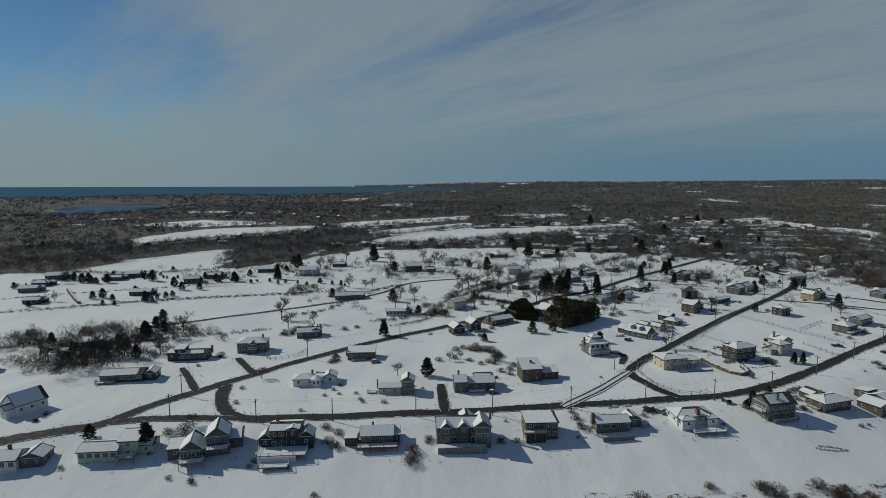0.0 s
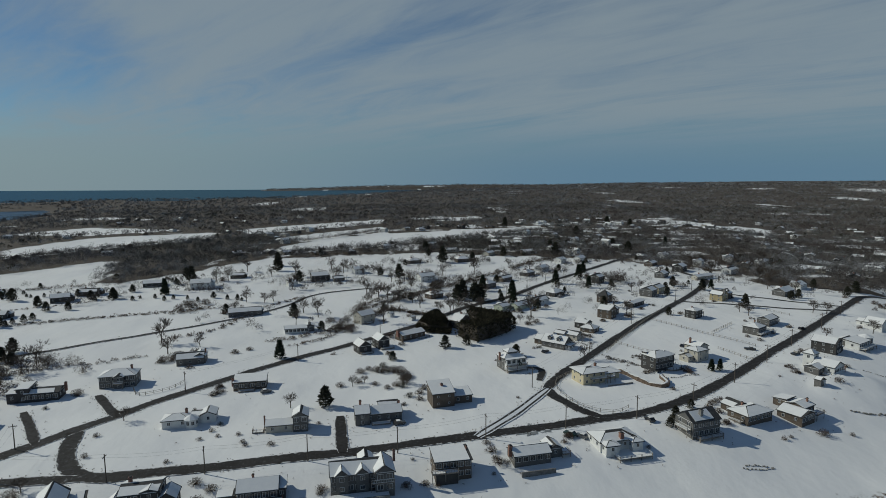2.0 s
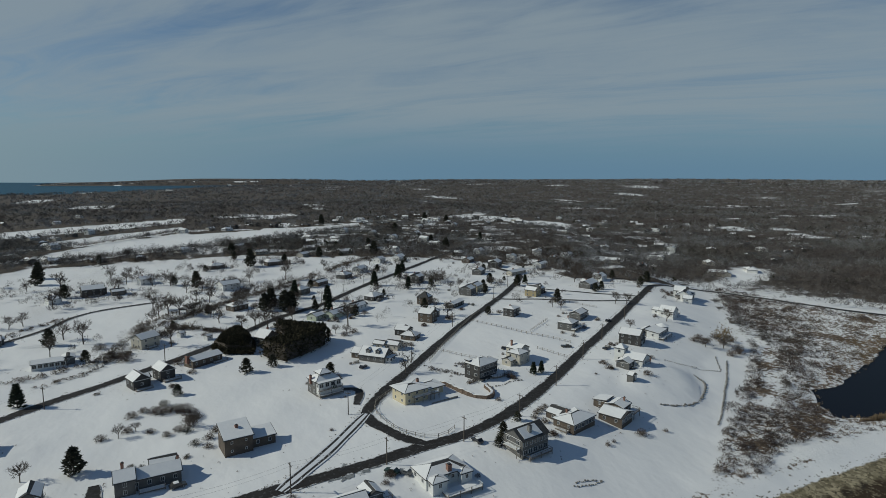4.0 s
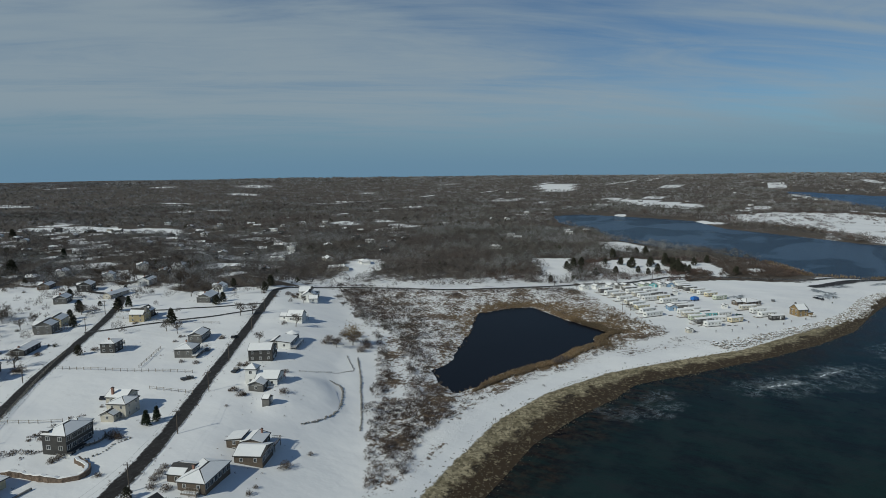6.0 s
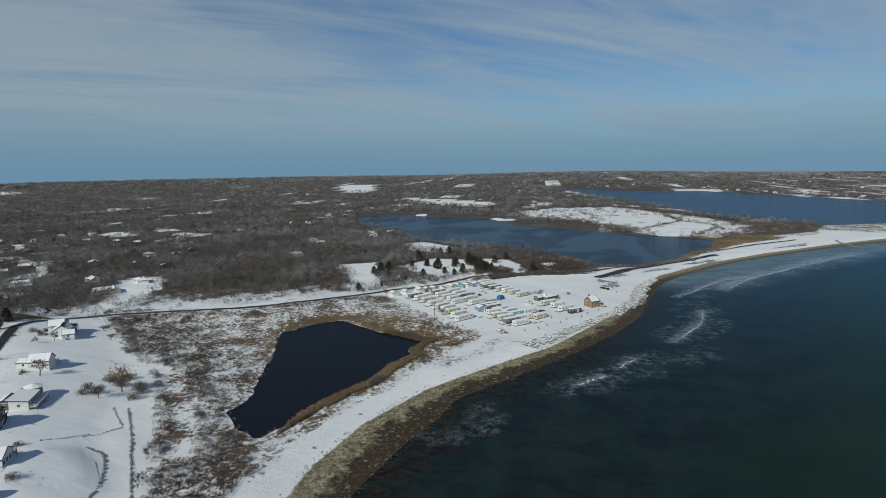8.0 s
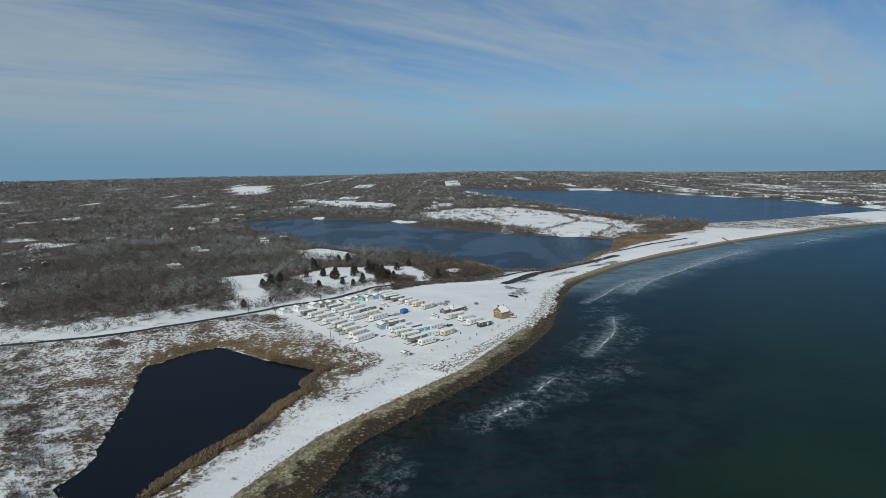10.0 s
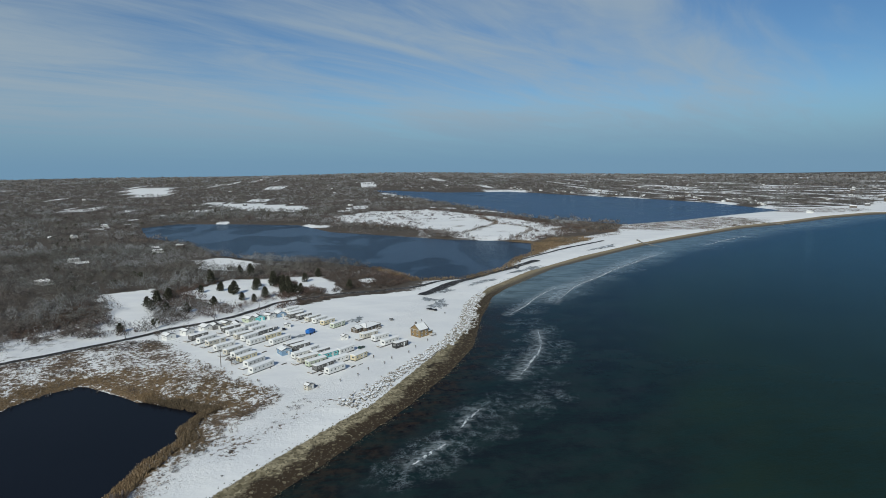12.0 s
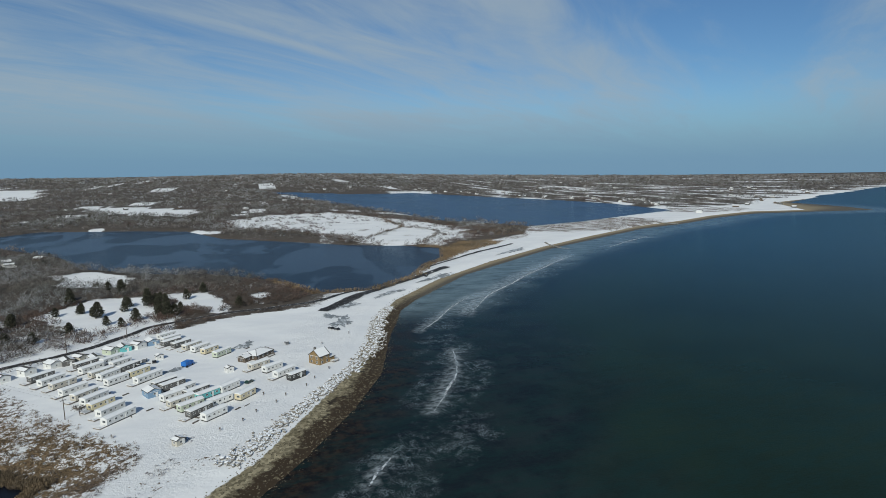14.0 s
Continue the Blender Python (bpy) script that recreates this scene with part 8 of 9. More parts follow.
keep = (hd > 8.0) & (hd < 26) & (r.random(len(x)) < 0.06 + 0.50 * smooth(-0.3, 0.4, waves(x, y, 70, 7)) * smooth(300, 400, y)) & clear_of_things(x, y, 8.0) & (signed(x, y, FIELDS[0]) < -2) & (x + 0.6 * y > 60)
x, y = x[keep], y[keep]
s = r.uniform(0.45, 1.1, len(x))
# old trees and overgrown corners
CLUMPS = [(56.5, 410.4), (53.7, 425.9), (58.2, 389.3), (37.5, 355.7), (28.3, 346.4), (72.7, 459.7), (66.0, 350.2), (171.3, 391.8), (174.1, 382.6), (82.7, 413.7), (253.5, 407.6), (298.6, 430.5), (276.4, 381.8)]
CLUMPS += [(-164.8, 233.4), (-136.4, 225.4), (-132.8, 223.5), (-141.2, 215.1), (-121.6, 206.3), (-129.2, 202.8), (-158.7, 250.3), (-128.3, 233.0), (-131.8, 198.7), (-122.6, 216.2)]
for cx, cy in CLUMPS:
    x, y, s = np.r_[x, r.normal(cx, 3.6, 9)], np.r_[y, r.normal(cy, 3.6, 9)], np.r_[s, r.uniform(0.7, 1.2, 9)]
clear = clear_of_things(x, y, 7.0)
x, y, s = x[clear], y[clear], s[clear]
tagged(new("garden_brush", tri_soup("garden_brush", crowns(x, y, height(x, y), 6.6 * s, 2.9 * s, 78, 0.13, 1.4, 68), twig("garden_twigs", (0.036, 0.029, 0.025), (0.115, 0.089, 0.072), 0.1))), "leafless trees and brush between the distant houses", "brush", kind="stuff")

# unkempt thicket round the western gardens
x, y, r = scatter(1500, -190, -92, 196, 282, 29)
keep = (waves(x, y, 55, 3) + 0.5 * waves(x, y, 21, 5) > -0.12) & clear_of_things(x, y, 9.0) & (signed(x, y, [(-186, 212), (-150, 200), (-120, 206), (-110, 214), (-92, 250), (-120, 270), (-160, 268), (-190, 250)]) > 0)
x, y = x[keep], y[keep]
s = r.uniform(0.5, 1.2, len(x))
tagged(new("garden_thicket", tri_soup("garden_thicket", crowns(x, y, height(x, y) - 0.6, 4.6 * s, 2.4 * s, 60, 0.14, 1.1, 66), scrub_mat)), "dense leafless brown thicket round the gardens", "thicket", kind="stuff")

# field hedges and thickets between the strips of open snow
soups = []
for pts, gap, tall in (([(16, 331), (24, 324), (32, 318), (40, 309)], 0.8, 2.6), ([(4, 340), (13, 352), (22, 368), (31, 384)], 1.6, 1.8), ([(-8.6, 288.3), (8.4, 331.1), (32.8, 360.8), (61.2, 389.5), (88.1, 411.3)], 1.6, 2.8), ([(118.4, 452.2), (145.4, 484.4), (172.0, 507.8)], 1.6, 3.0), ([(-80.0, 285.0), (-60.1, 302.8), (-46.5, 345.4), (-29.3, 370.6)], 2.0, 1.6), ([(-275, 424), (-225, 417), (-170, 429)], 2.2, 3.0), ([(-305, 580), (-260, 638), (-164, 734)], 3.0, 5.0), ([(-98, 588), (-21, 596), (105, 680), (255, 777)], 3.0, 5.0), ([(-56, 680), (35, 804)], 3, 5), ([(-200, 312), (-140, 330), (-60, 352)], 3.5, 1.4),
                       ([(-230, 296), (-190, 312), (-145, 330), (-90, 345)], 2.0, 1.5), ([(-250, 330), (-225, 345), (-170, 365), (-125, 388)], 3.0, 1.3), ([(-92, 338), (-84, 342), (-76, 350)], 1.2, 2.2), ([(-150, 232), (-110, 252), (-80, 262)], 2.5, 1.6), ([(-33, 277), (-5, 292), (10, 312), (25, 330)], 1.6, 2.2), ([(-22, 270), (-8, 282), (2, 300)], 2.0, 1.6), ([(85, 250), (60, 310)], 50, 2), ([(20, 345), (60, 392), (110, 440)], 2.2, 2.6),
                       ([(100, 235), (104, 226), (108, 222)], 1.2, 1.2), ([(109, 232), (125, 236)], 1.6, 1.0), ([(785, -52), (848, -1), (968, 108)], 3, 4), ([(797, -54), (904, -120), (971, -111)], 3, 3.5), ([(731, -98), (821, -143), (896, -115)], 3.5, 3.5), ([(896, -115), (1060, -120)], 4, 4)):
    line = dense(pts, gap)
    lx, ly = np.array([q.x for q in line]), np.array([q.y for q in line])
    lx, ly = np.repeat(lx, 2) + rng.normal(0, 1.2, 2 * len(lx)), np.repeat(ly, 2) + rng.normal(0, 1.2, 2 * len(ly))
    s = rng.uniform(0.5, 1.1, len(lx))
    soups.append(crowns(lx, ly, height(lx, ly) - 0.3, tall * s, 0.5 * tall * s + 0.4, 26, 0.12 + 0.03 * tall, 0.5 + 0.22 * tall, 51 + len(soups)))
hedges = new("field_hedges", tri_soup("field_hedges", np.concatenate(soups), scrub_mat))
tagged(hedges, "straggling leafless brown hedges between snowy fields", "hedge", kind="stuff")

SHORE_PATH = [(272, 236), (258, 222), (250, 210), (232, 196), (210, 178), (190, 168)]
# scrub in the wetland: thick along the village edge, thin towards the pond
x, y, r = scatter(42000, 130, 410, 118, 325, 25)
edge = seg_dist(x, y, PLATEAU[5:11], False)
thick = np.clip(0.95 * smooth(38, 8, edge + 8 * waves(x, y, 30, 2)) + 0.10 * smooth(-0.1, 0.5, waves(x, y, 28, 7)) + 0.5 * smooth(26, 8, seg_dist(x, y, [(330, 300), (362, 232), (400, 178)], False)) * smooth(-0.3, 0.3, waves(x, y, 25, 3)), 0, 1)
keep = (r.random(len(x)) < 0.36 * thick) & inside(x, y, WETLAND) & (-signed(x, y, POND_NEAR) > 3) & (seg_dist(x, y, SHORE_PATH, False) > 3.2) & (seg_dist(x, y, ROADS["road_marsh"][0], False) > 5)
x, y = x[keep], y[keep]
s = r.uniform(0.5, 1.2, len(x))
soups = [crowns(x, y, height(x, y) - 0.4, 2.5 * s, 1.7 * s, 56, 0.12, 0.75, 61)]
x, y, r = scatter(5200, 160, 330, 80, 160, 26)
rk = signed(x, y, ROCKLAND)
keep = (rk > 4) & (rk < 24) & (r.random(len(x)) < 0.12 * smooth(0.15, 0.6, waves(x, y, 19, 6))) & (-signed(x, y, POND_NEAR) > 2) & (signed(x, y, CAMP) < 2)
x, y = x[keep], y[keep]
s = r.uniform(0.4, 1.0, len(x))
soups.append(brush(x, y, height(x, y), 0.9 * s, 1.3 * s, 24, 0.10, 62))
dune = np.array([(316, 101), (322, 88), (290, 114), (261, 126), (236, 135), (246, 129), (270, 121), (300, 106), (279, 118), (226, 139), (306, 92)])
dx, dy = np.repeat(dune[:, 0], 12) + r.normal(0, 2.3, 132), np.repeat(dune[:, 1], 12) + r.normal(0, 1.3, 132)
soups.append(crowns(dx, dy, height(dx, dy) - 0.2, 0.8, 0.9, 30, 0.08, 0.45, 69))
soups.append(brush(np.array([254.6, 257.0, 253.0]), np.array([131.0, 129.4, 132.4]), np.full(3, 0.8), np.array([4.2, 3.2, 3.0]), np.array([2.6, 2.2, 2.0]), 90, 0.1, 63))
tagged(new("marsh_scrub", tri_soup("marsh_scrub", np.concatenate(soups), marsh_mat)), "tangled brown marsh scrub dusted with snow", "scrub", kind="stuff")

# rusty thickets on the peninsula and behind the camp
x, y, r = scatter(52000, 400, 1200, -250, 240, 27)
lane = seg_dist(x, y, ROADS["road_marsh"][0], False)
keep = (r.random(len(x)) < 0.85) & (((lane < 90) & (lane > 6) & (x > 405) & (y > -10) & (signed(x, y, ROCKLAND) > 56) & (r.random(len(x)) < 0.62 + 0.30 * smooth(30, 14, lane) + 0.4 * waves(x, y, 45, 8))) | ((signed(x, y, PENINSULA) > -8) & (r.random(len(x)) < 0.02 + 0.34 * smooth(0.25, 0.55, waves(x, y, 52, 3)) + 0.5 * smooth(16, 4, np.abs(signed(x, y, PENINSULA) - 8))))) & (-signed(x, y, POND_MID) > 4) & (signed(x, y, CAMP) < -2)
for f in FIELDS[7:12] + FIELDS[15:17]:
    keep &= signed(x, y, f) < 1
x, y = x[keep], y[keep]
s = r.uniform(0.6, 1.2, len(x))
tagged(new("shore_thicket", tri_soup("shore_thicket", crowns(x, y, height(x, y) - 0.6, 3.8 * s, 2.4 * s, 34, 0.24, 1.4, 64), twig("russet_twigs", (0.050, 0.034, 0.029), (0.165, 0.118, 0.098), 0.35))), "russet-brown leafless thicket behind the beach", "thicket", kind="stuff")

# tussocks over the wetland
x, y, r = scatter(95000, 135, 410, 78, 322, 30)
keep = (r.random(len(x)) < 0.08 + 0.5 * smooth(-0.1, 0.4, waves(x, y, 26, 5) + 0.4 * waves(x, y, 11, 2))) & (signed(x, y, WETLAND) > 0) & (-signed(x, y, POND_NEAR) > 1) & (seg_dist(x, y, SHORE_PATH, False) > 2.5) & (seg_dist(x, y, ROADS["road_marsh"][0], False) > 4)
x, y = x[keep], y[keep]
s = r.uniform(0.4, 1.2, len(x))
tagged(new("marsh_tussocks", tri_soup("marsh_tussocks", brush(x, y, height(x, y), 0.62 * s, 0.75 * s, 8, 0.12, 67), twig("tussock_grass", (0.080, 0.057, 0.036), (0.26, 0.195, 0.125), 0.2))), "tan and brown grass tussocks poking through snow", "tussocks", kind="stuff")

# dead grass and twigs along the ploughed verges and round the nearer houses
tx, ty = [], []
for pts, wide, _ in [ROADS[k] for k in ("road_shore", "road_upper", "road_middle", "road_wedge", "road_spit")] + [DRIVES[k] for k in ("driveway_west", "driveway_mid_west", "driveway_row", "lane_two_track", "lane_old_track")]:
    line = dense(pts, 0.9)
    for a, b in zip(line, line[1:]):
        way = (b - a).normalized()
        for side_ in (-1, 1):
            if rng.random() < 0.62:
                o_ = side_ * (0.40 * wide + float(rng.exponential(0.55)))
                tx.append(a.x - way.y * o_ + float(rng.uniform(-0.4, 0.4)))
                ty.append(a.y + way.x * o_ + float(rng.uniform(-0.4, 0.4)))
for hx, hy in HOMES:
    if -160 < hx < 300 and 125 < hy < 340:
        for _ in range(16):
            a_, q_ = float(rng.uniform(0, 6.28)), float(rng.uniform(5.5, 13))
            tx.append(hx + q_ * math.cos(a_))
            ty.append(hy + q_ * math.sin(a_))
tx, ty = np.array(tx), np.array(ty)
ts = rng.uniform(0.35, 1.0, len(tx)) * rng.choice([0.7, 1.0, 1.5], len(tx))
tagged(new("verge_tufts", tri_soup("verge_tufts", brush(tx, ty, height(tx, ty), 0.42 * ts, 0.40 * ts, 8, 0.09, 71), twig("dead_grass", (0.050, 0.038, 0.026), (0.17, 0.13, 0.085)))), "dead grass tufts and twigs along snowy road verges", "grass", kind="stuff")

# reeds
x, y, r = scatter(130000, 200, 740, -170, 215, 28)
keep = (r.random(len(x)) < reeds_at(x, y) - 0.15) & (r.random(len(x)) < np.where(x < 420, 0.85, 0.8)) & (-signed(x, y, POND_NEAR) > -1.5)
x, y = x[keep], y[keep]
s = r.uniform(0.6, 1.15, len(x)) * np.where((y < 150) & (x < 300), 1.1, np.where(x > 420, 1.7, 1.0))
rim_x, rim_y, r = scatter(60000, 205, 345, 112, 172, 36)
rim = -signed(rim_x, rim_y, POND_NEAR)
ok = (rim > -1.2) & (rim < 3.4 + 1.6 * waves(rim_x, rim_y, 19, 3)) & (rim_y < 149 + 0.0 * rim_x) & (r.random(len(rim_x)) < 0.9)
x, y, s = np.r_[x, rim_x[ok]], np.r_[y, rim_y[ok]], np.r_[s, r.uniform(0.7, 1.25, int(ok.sum()))]
tagged(new("reed_beds", tri_soup("reed_beds", brush(x, y, height(x, y), 1.5 * s, 0.75, 10, 0.10, 65), reed_mat)), "tan dry reeds standing round the ponds", "reeds", kind="stuff")

# ---- poles, fences, walls, stones, waves ----
def pole_model():
    root = tagged(new("utility_pole"), "tall weathered wooden utility pole with a crossarm", "pole", "utility poles")
    bm = bmesh.new()
    bmesh.ops.create_cone(bm, cap_ends=True, segments=8, radius1=0.16, radius2=0.11, depth=8.0, matrix=Matrix.Translation((0, 0, 3.0)))
    part("shaft", bm, pole_mat, root)
    arm = part("crossarm", box_bm(-0.95, -0.06, 6.3, 0.95, 0.06, 6.45), pole_mat, root)
    for px in (-0.85, -0.4, 0.4, 0.85):
        part("insulator", box_bm(px - 0.04, -0.04, 6.45, px + 0.04, 0.04, 6.62), metal_mat, arm)
    return root


LINES_ = [[(-83.9, 181.7), (-80, 164.8), (-53.5, 160.9), (-31.9, 162.0), (-8.0, 164.2), (14.4, 165.2), (38.3, 169.6), (61.6, 172.4), (84, 175.4), (106.1, 183.2), (130.7, 199.2), (156, 217), (181.2, 236), (215.5, 260), (246, 283)],
          [(-51.9, 218.6), (-18.6, 247.2), (14, 281), (52.9, 316.5), (89.7, 350.6), (106.6, 367), (126.1, 391), (148.9, 420), (176, 448)], [(61.6, 204.8), (96.4, 241.6), (132.7, 280.5), (180.3, 325), (206, 352)], [(350.6, 126.4), (403, 181), (431, 147), (450.6, 127), (472, 108)]]
pole_ob = pole_model()
first = True
for run in LINES_:
    tops = []
    for i, (x, y) in enumerate(run):
        a, b = run[max(i - 1, 0)], run[min(i + 1, len(run) - 1)]
        way = math.degrees(math.atan2(b[1] - a[1], b[0] - a[0]))
        m = pose(x, y, zat(x, y), 0, 0, way + 90)
        if first:
            pole_ob.matrix_world, first = m, False
        else:
            copy_thing(pole_ob, m)
        tops.append((Vector((x, y, zat(x, y) + 6.6)), radians(way + 90)))
    for s in (-0.85, 0.85):
        verts, edges_ = [], []
        for (p, a), (q, b) in zip(tops, tops[1:]):
            pa, qb = p + Vector((math.cos(a), math.sin(a), 0)) * s, q + Vector((math.cos(b), math.sin(b), 0)) * s
            for i in range(8):
                t, u = i / 8, (i + 1) / 8
                c0, c1 = pa.lerp(qb, t) - Vector((0, 0, 2.4 * t * (1 - t))), pa.lerp(qb, u) - Vector((0, 0, 2.4 * u * (1 - u)))
                tube(verts, edges_, c0, c1, 0.014, 0.014, 3)
        tagged(new("overhead_cable", mesh_of("overhead_cable", verts, edges_, tyre_mat)), "thin black overhead cable between utility poles", "cable", "overhead cables")

post_me = mesh_of("post", [(x, y, z) for z in (-0.3, 1.15) for x, y in ((-0.07, -0.07), (0.07, -0.07), (0.07, 0.07), (-0.07, 0.07))], [(0, 1, 5, 4), (1, 2, 6, 5), (2, 3, 7, 6), (3, 0, 4, 7), (4, 5, 6, 7)], fence_mat)


def fence(pts, label, step=2.6):
    root = tagged(new("rail_fence"), label, "fence", "rail fences")
    root.matrix_world = pose(pts[0][0], pts[0][1], zat(*pts[0]))
    base = root.matrix_world.translation
    line = dense(pts, step)
    prev = None
    for q in line:
        g = Vector((q.x, q.y, zat(q.x, q.y))) - base
        ob = part("post", post_me, None, root)
        ob.location = g
        if prev is not None:
            verts, faces = [], []
            for z in (0.45, 0.95):
                tube(verts, faces, prev + Vector((0, 0, z)), g + Vector((0, 0, z)), 0.05, 0.05, 4)
            part("rail", mesh_of("rail", verts, faces, fence_mat), None, root)
        prev = g


fence([(79.3, 217), (71.8, 210.2), (69.8, 205.5), (69.2, 198.2), (70.2, 190.5), (72, 185.6), (75.6, 181.6), (79, 180.4), (82.4, 181.4), (85.4, 183.6)], "curved grey rail fence round the yellow house's lawn")
fence([(103.4, 241), (118.6, 259), (147.5, 291), (159.5, 303.5)], "weathered rail fence along the middle road")
fence([(112, 252.2), (117.4, 241.7), (121, 236)], "short weathered rail fence in the paddock")
fence([(146.1, 285.9), (155.9, 262.9), (165.9, 237.2)], "long rail fence across the snowy paddock")
fence([(161.3, 260.3), (180.6, 274.6)], "rail fence between two snowy yards")
fence([(148.9, 236.6), (152.8, 220.7)], "rail fence behind the shingle house")
fence([(203.6, 338.8), (209.2, 311.2), (218.9, 284.8)], "thin rail fence along the field lane", 4.0)
fence([(-70, 224), (-66, 218), (-58, 222), (-55, 229)], "white-grey rail fence round a sloping lawn", 2.0)

stone_meshes, dark_stones = [], []
for seed in range(5):
    srnd = random.Random(seed)
    bm = bmesh.new()
    bmesh.ops.create_icosphere(bm, subdivisions=1, radius=0.5)
    for v in bm.verts:
        v.co *= srnd.uniform(0.75, 1.2)
        v.co.z *= 0.7
    me = bpy.data.meshes.new("stone")
    bm.to_mesh(me)
    bm.free()
    me.materials.append(boulder_mat)
    stone_meshes.append(me)
    dark = me.copy()
    dark.materials[0] = stone_mat
    dark_stones.append(dark)


def stone_wall(pts, label, size=0.8, step=0.75):
    root = tagged(new("stone_wall"), label, "wall", "dry stone walls")
    root.matrix_world = pose(pts[0][0], pts[0][1], zat(*pts[0]))
    base = root.matrix_world.translation
    for q in dense(pts, step)[:110]:
        x, y = q.x + float(rng.uniform(-0.25, 0.25)), q.y + float(rng.uniform(-0.25, 0.25))
        ob = part("stone", dark_stones[int(rng.integers(5))], None, root)
        s = 0.78 * size * float(rng.uniform(0.7, 1.4))
        ob.matrix_local = Matrix.Translation(Vector((x, y, zat(x, y) + 0.25 * s)) - base) @ pose(0, 0, 0, 0, 0, float(rng.uniform(0, 360))) @ Matrix.Diagonal((s, s, s * 1.1, 1))


stone_wall([(190, 196), (188, 189), (182.6, 184), (176, 179.6), (168.8, 176.2), (162, 176), (156, 178)], "curved dark retaining wall of stones below a raised lawn", 1.0)
stone_wall([(217.7, 203.8), (202, 191), (186.6, 179.4), (175, 170.6), (165.1, 164)], "straight low stone wall along the shore path", 0.85)
stone_wall([(187.6, 207.1), (194.9, 200.9), (203.5, 196.5), (206, 197), (216.7, 208.4)], "low snow-dusted stone wall round a lawn", 0.6)
stone_wall([(109, 208), (114, 207), (119, 208.5), (123, 208)], "low line of snowy stones below the dark house", 0.7)


stone_wall([(678, -213), (664, -214), (653, -216), (644, -222), (635, -228), (622, -232)], "dark rock jetty beside the far sandy beach", 2.2, 0.7)
stone_wall([(857, -427), (838, -436), (819, -446), (804, -454), (792, -468)], "long dark rock jetty running into the sea", 2.4, 0.9)


def terrace_wall(pts, tall, label):
    """A thick retaining wall with an uneven top and snow lying on it."""
    line = dense(pts, 1.0)
    root = tagged(new("terrace_wall"), label, "wall")
    base = Vector((line[0].x, line[0].y, zat(line[0].x, line[0].y)))
    root.matrix_world = Matrix.Translation(base)
    body, cap, n = [], [], len(line)
    for i, q in enumerate(line):
        way = (line[min(i + 1, n - 1)] - line[max(i - 1, 0)]).normalized()
        side = Vector((-way.y, way.x, 0))
        top = tall * (0.72 + 0.14 * math.sin(0.7 * i) + 0.08 * math.sin(4.1 * i))
        g = zat(q.x, q.y)
        for out, z in ((0.55, -0.4), (0.45, top), (-0.9, top), (-1.0, -0.4)):
            body.append(q + side * (out + 0.12 * math.sin(2.7 * i)) + Vector((0, 0, g + z)) - base)
        for out, z in ((0.42, top - 0.05), (0.3, top + 0.1), (-0.35, top + 0.1), (-0.5, top - 0.02)):
            cap.append(q + side * out + Vector((0, 0, g + z)) - base)
    faces = [(4 * i + j, 4 * i + 4 + j, 4 * i + 5 + j, 4 * i + 1 + j) for i in range(n - 1) for j in range(3)] + [(0, 1, 2, 3), (4 * n - 1, 4 * n - 2, 4 * n - 3, 4 * n - 4)]
    part("wall_body", mesh_of("wall_body", body, faces, plain("brown_terrace_stone", (0.085, 0.06, 0.045), (0.19, 0.14, 0.105), 1.6, 0.9, bump=0.6)), None, root)
    part("snow_cap", mesh_of("snow_cap", cap, faces, snow_mat), None, root, "snow lying along the wall")


terrace_wall([(97, 217), (99, 212.4), (100.1, 206.4), (102.3, 201.6), (105.5, 199.6), (108.3, 203), (108.8, 208)], 1.5, "curved brown retaining wall topped with snow")
stone_wall([(100, 149.6), (104, 149.2), (108, 149.8), (106, 150.6), (101, 150.8)], "pile of dark driftwood and stones on the snow", 0.6, 0.5)

terrace_wall([(-231, 357), (-221, 344), (-211, 331), (-200, 318)], 1.7, "long straight dark retaining wall topped with snow")

# boulder bank between the camp and the shingle
BANK = [(304, 77), (318, 66.5), (335, 56), (356, 42), (375, 30.5), (400, 18.5), (420, 13), (436, 8.5), (452, 3), (470, -6)]
bank = tagged(new("boulder_bank"), "bank of pale snow-capped boulders above the beach", "boulder bank")
bank.matrix_world = pose(304, 77, zat(304, 77))
bank_base = bank.matrix_world.translation
bank_line = dense(BANK, 0.5)
loose = []
for n in range(2300):
    q = bank_line[int(rng.integers(len(bank_line)))]
    across = float(rng.normal(-0.6, 2.1)) * (0.75 + 0.3 * math.sin(0.05 * q.x))
    x, y = q.x + 0.48 * across + float(rng.normal(0, 0.5)), q.y + 0.87 * across + float(rng.normal(0, 0.5))
    s = float(rng.uniform(0.55, 1.0)) * float(rng.choice([0.8, 1.0, 1.3, 1.8]))
    m = Matrix.Translation(Vector((x, y, zat(x, y) + 0.2 * s)) - bank_base) @ pose(0, 0, 0, float(rng.uniform(-25, 25)), float(rng.uniform(-25, 25)), float(rng.uniform(0, 360))) @ Matrix.Diagonal((s, s * float(rng.uniform(0.7, 1.1)), s, 1))
    if n < 220:
        part("boulder", stone_meshes[n % 5], None, bank).matrix_local = m
    else:
        me = stone_meshes[n % 5]
        co = [m @ v.co + bank_base for v in me.vertices]
        loose += [[tuple(co[i]) for i in p.vertices] for p in me.polygons]
tagged(new("loose_boulders", tri_soup("loose_boulders", loose, boulder_mat)), "smaller pale boulders heaped along the bank", "boulders", kind="stuff")

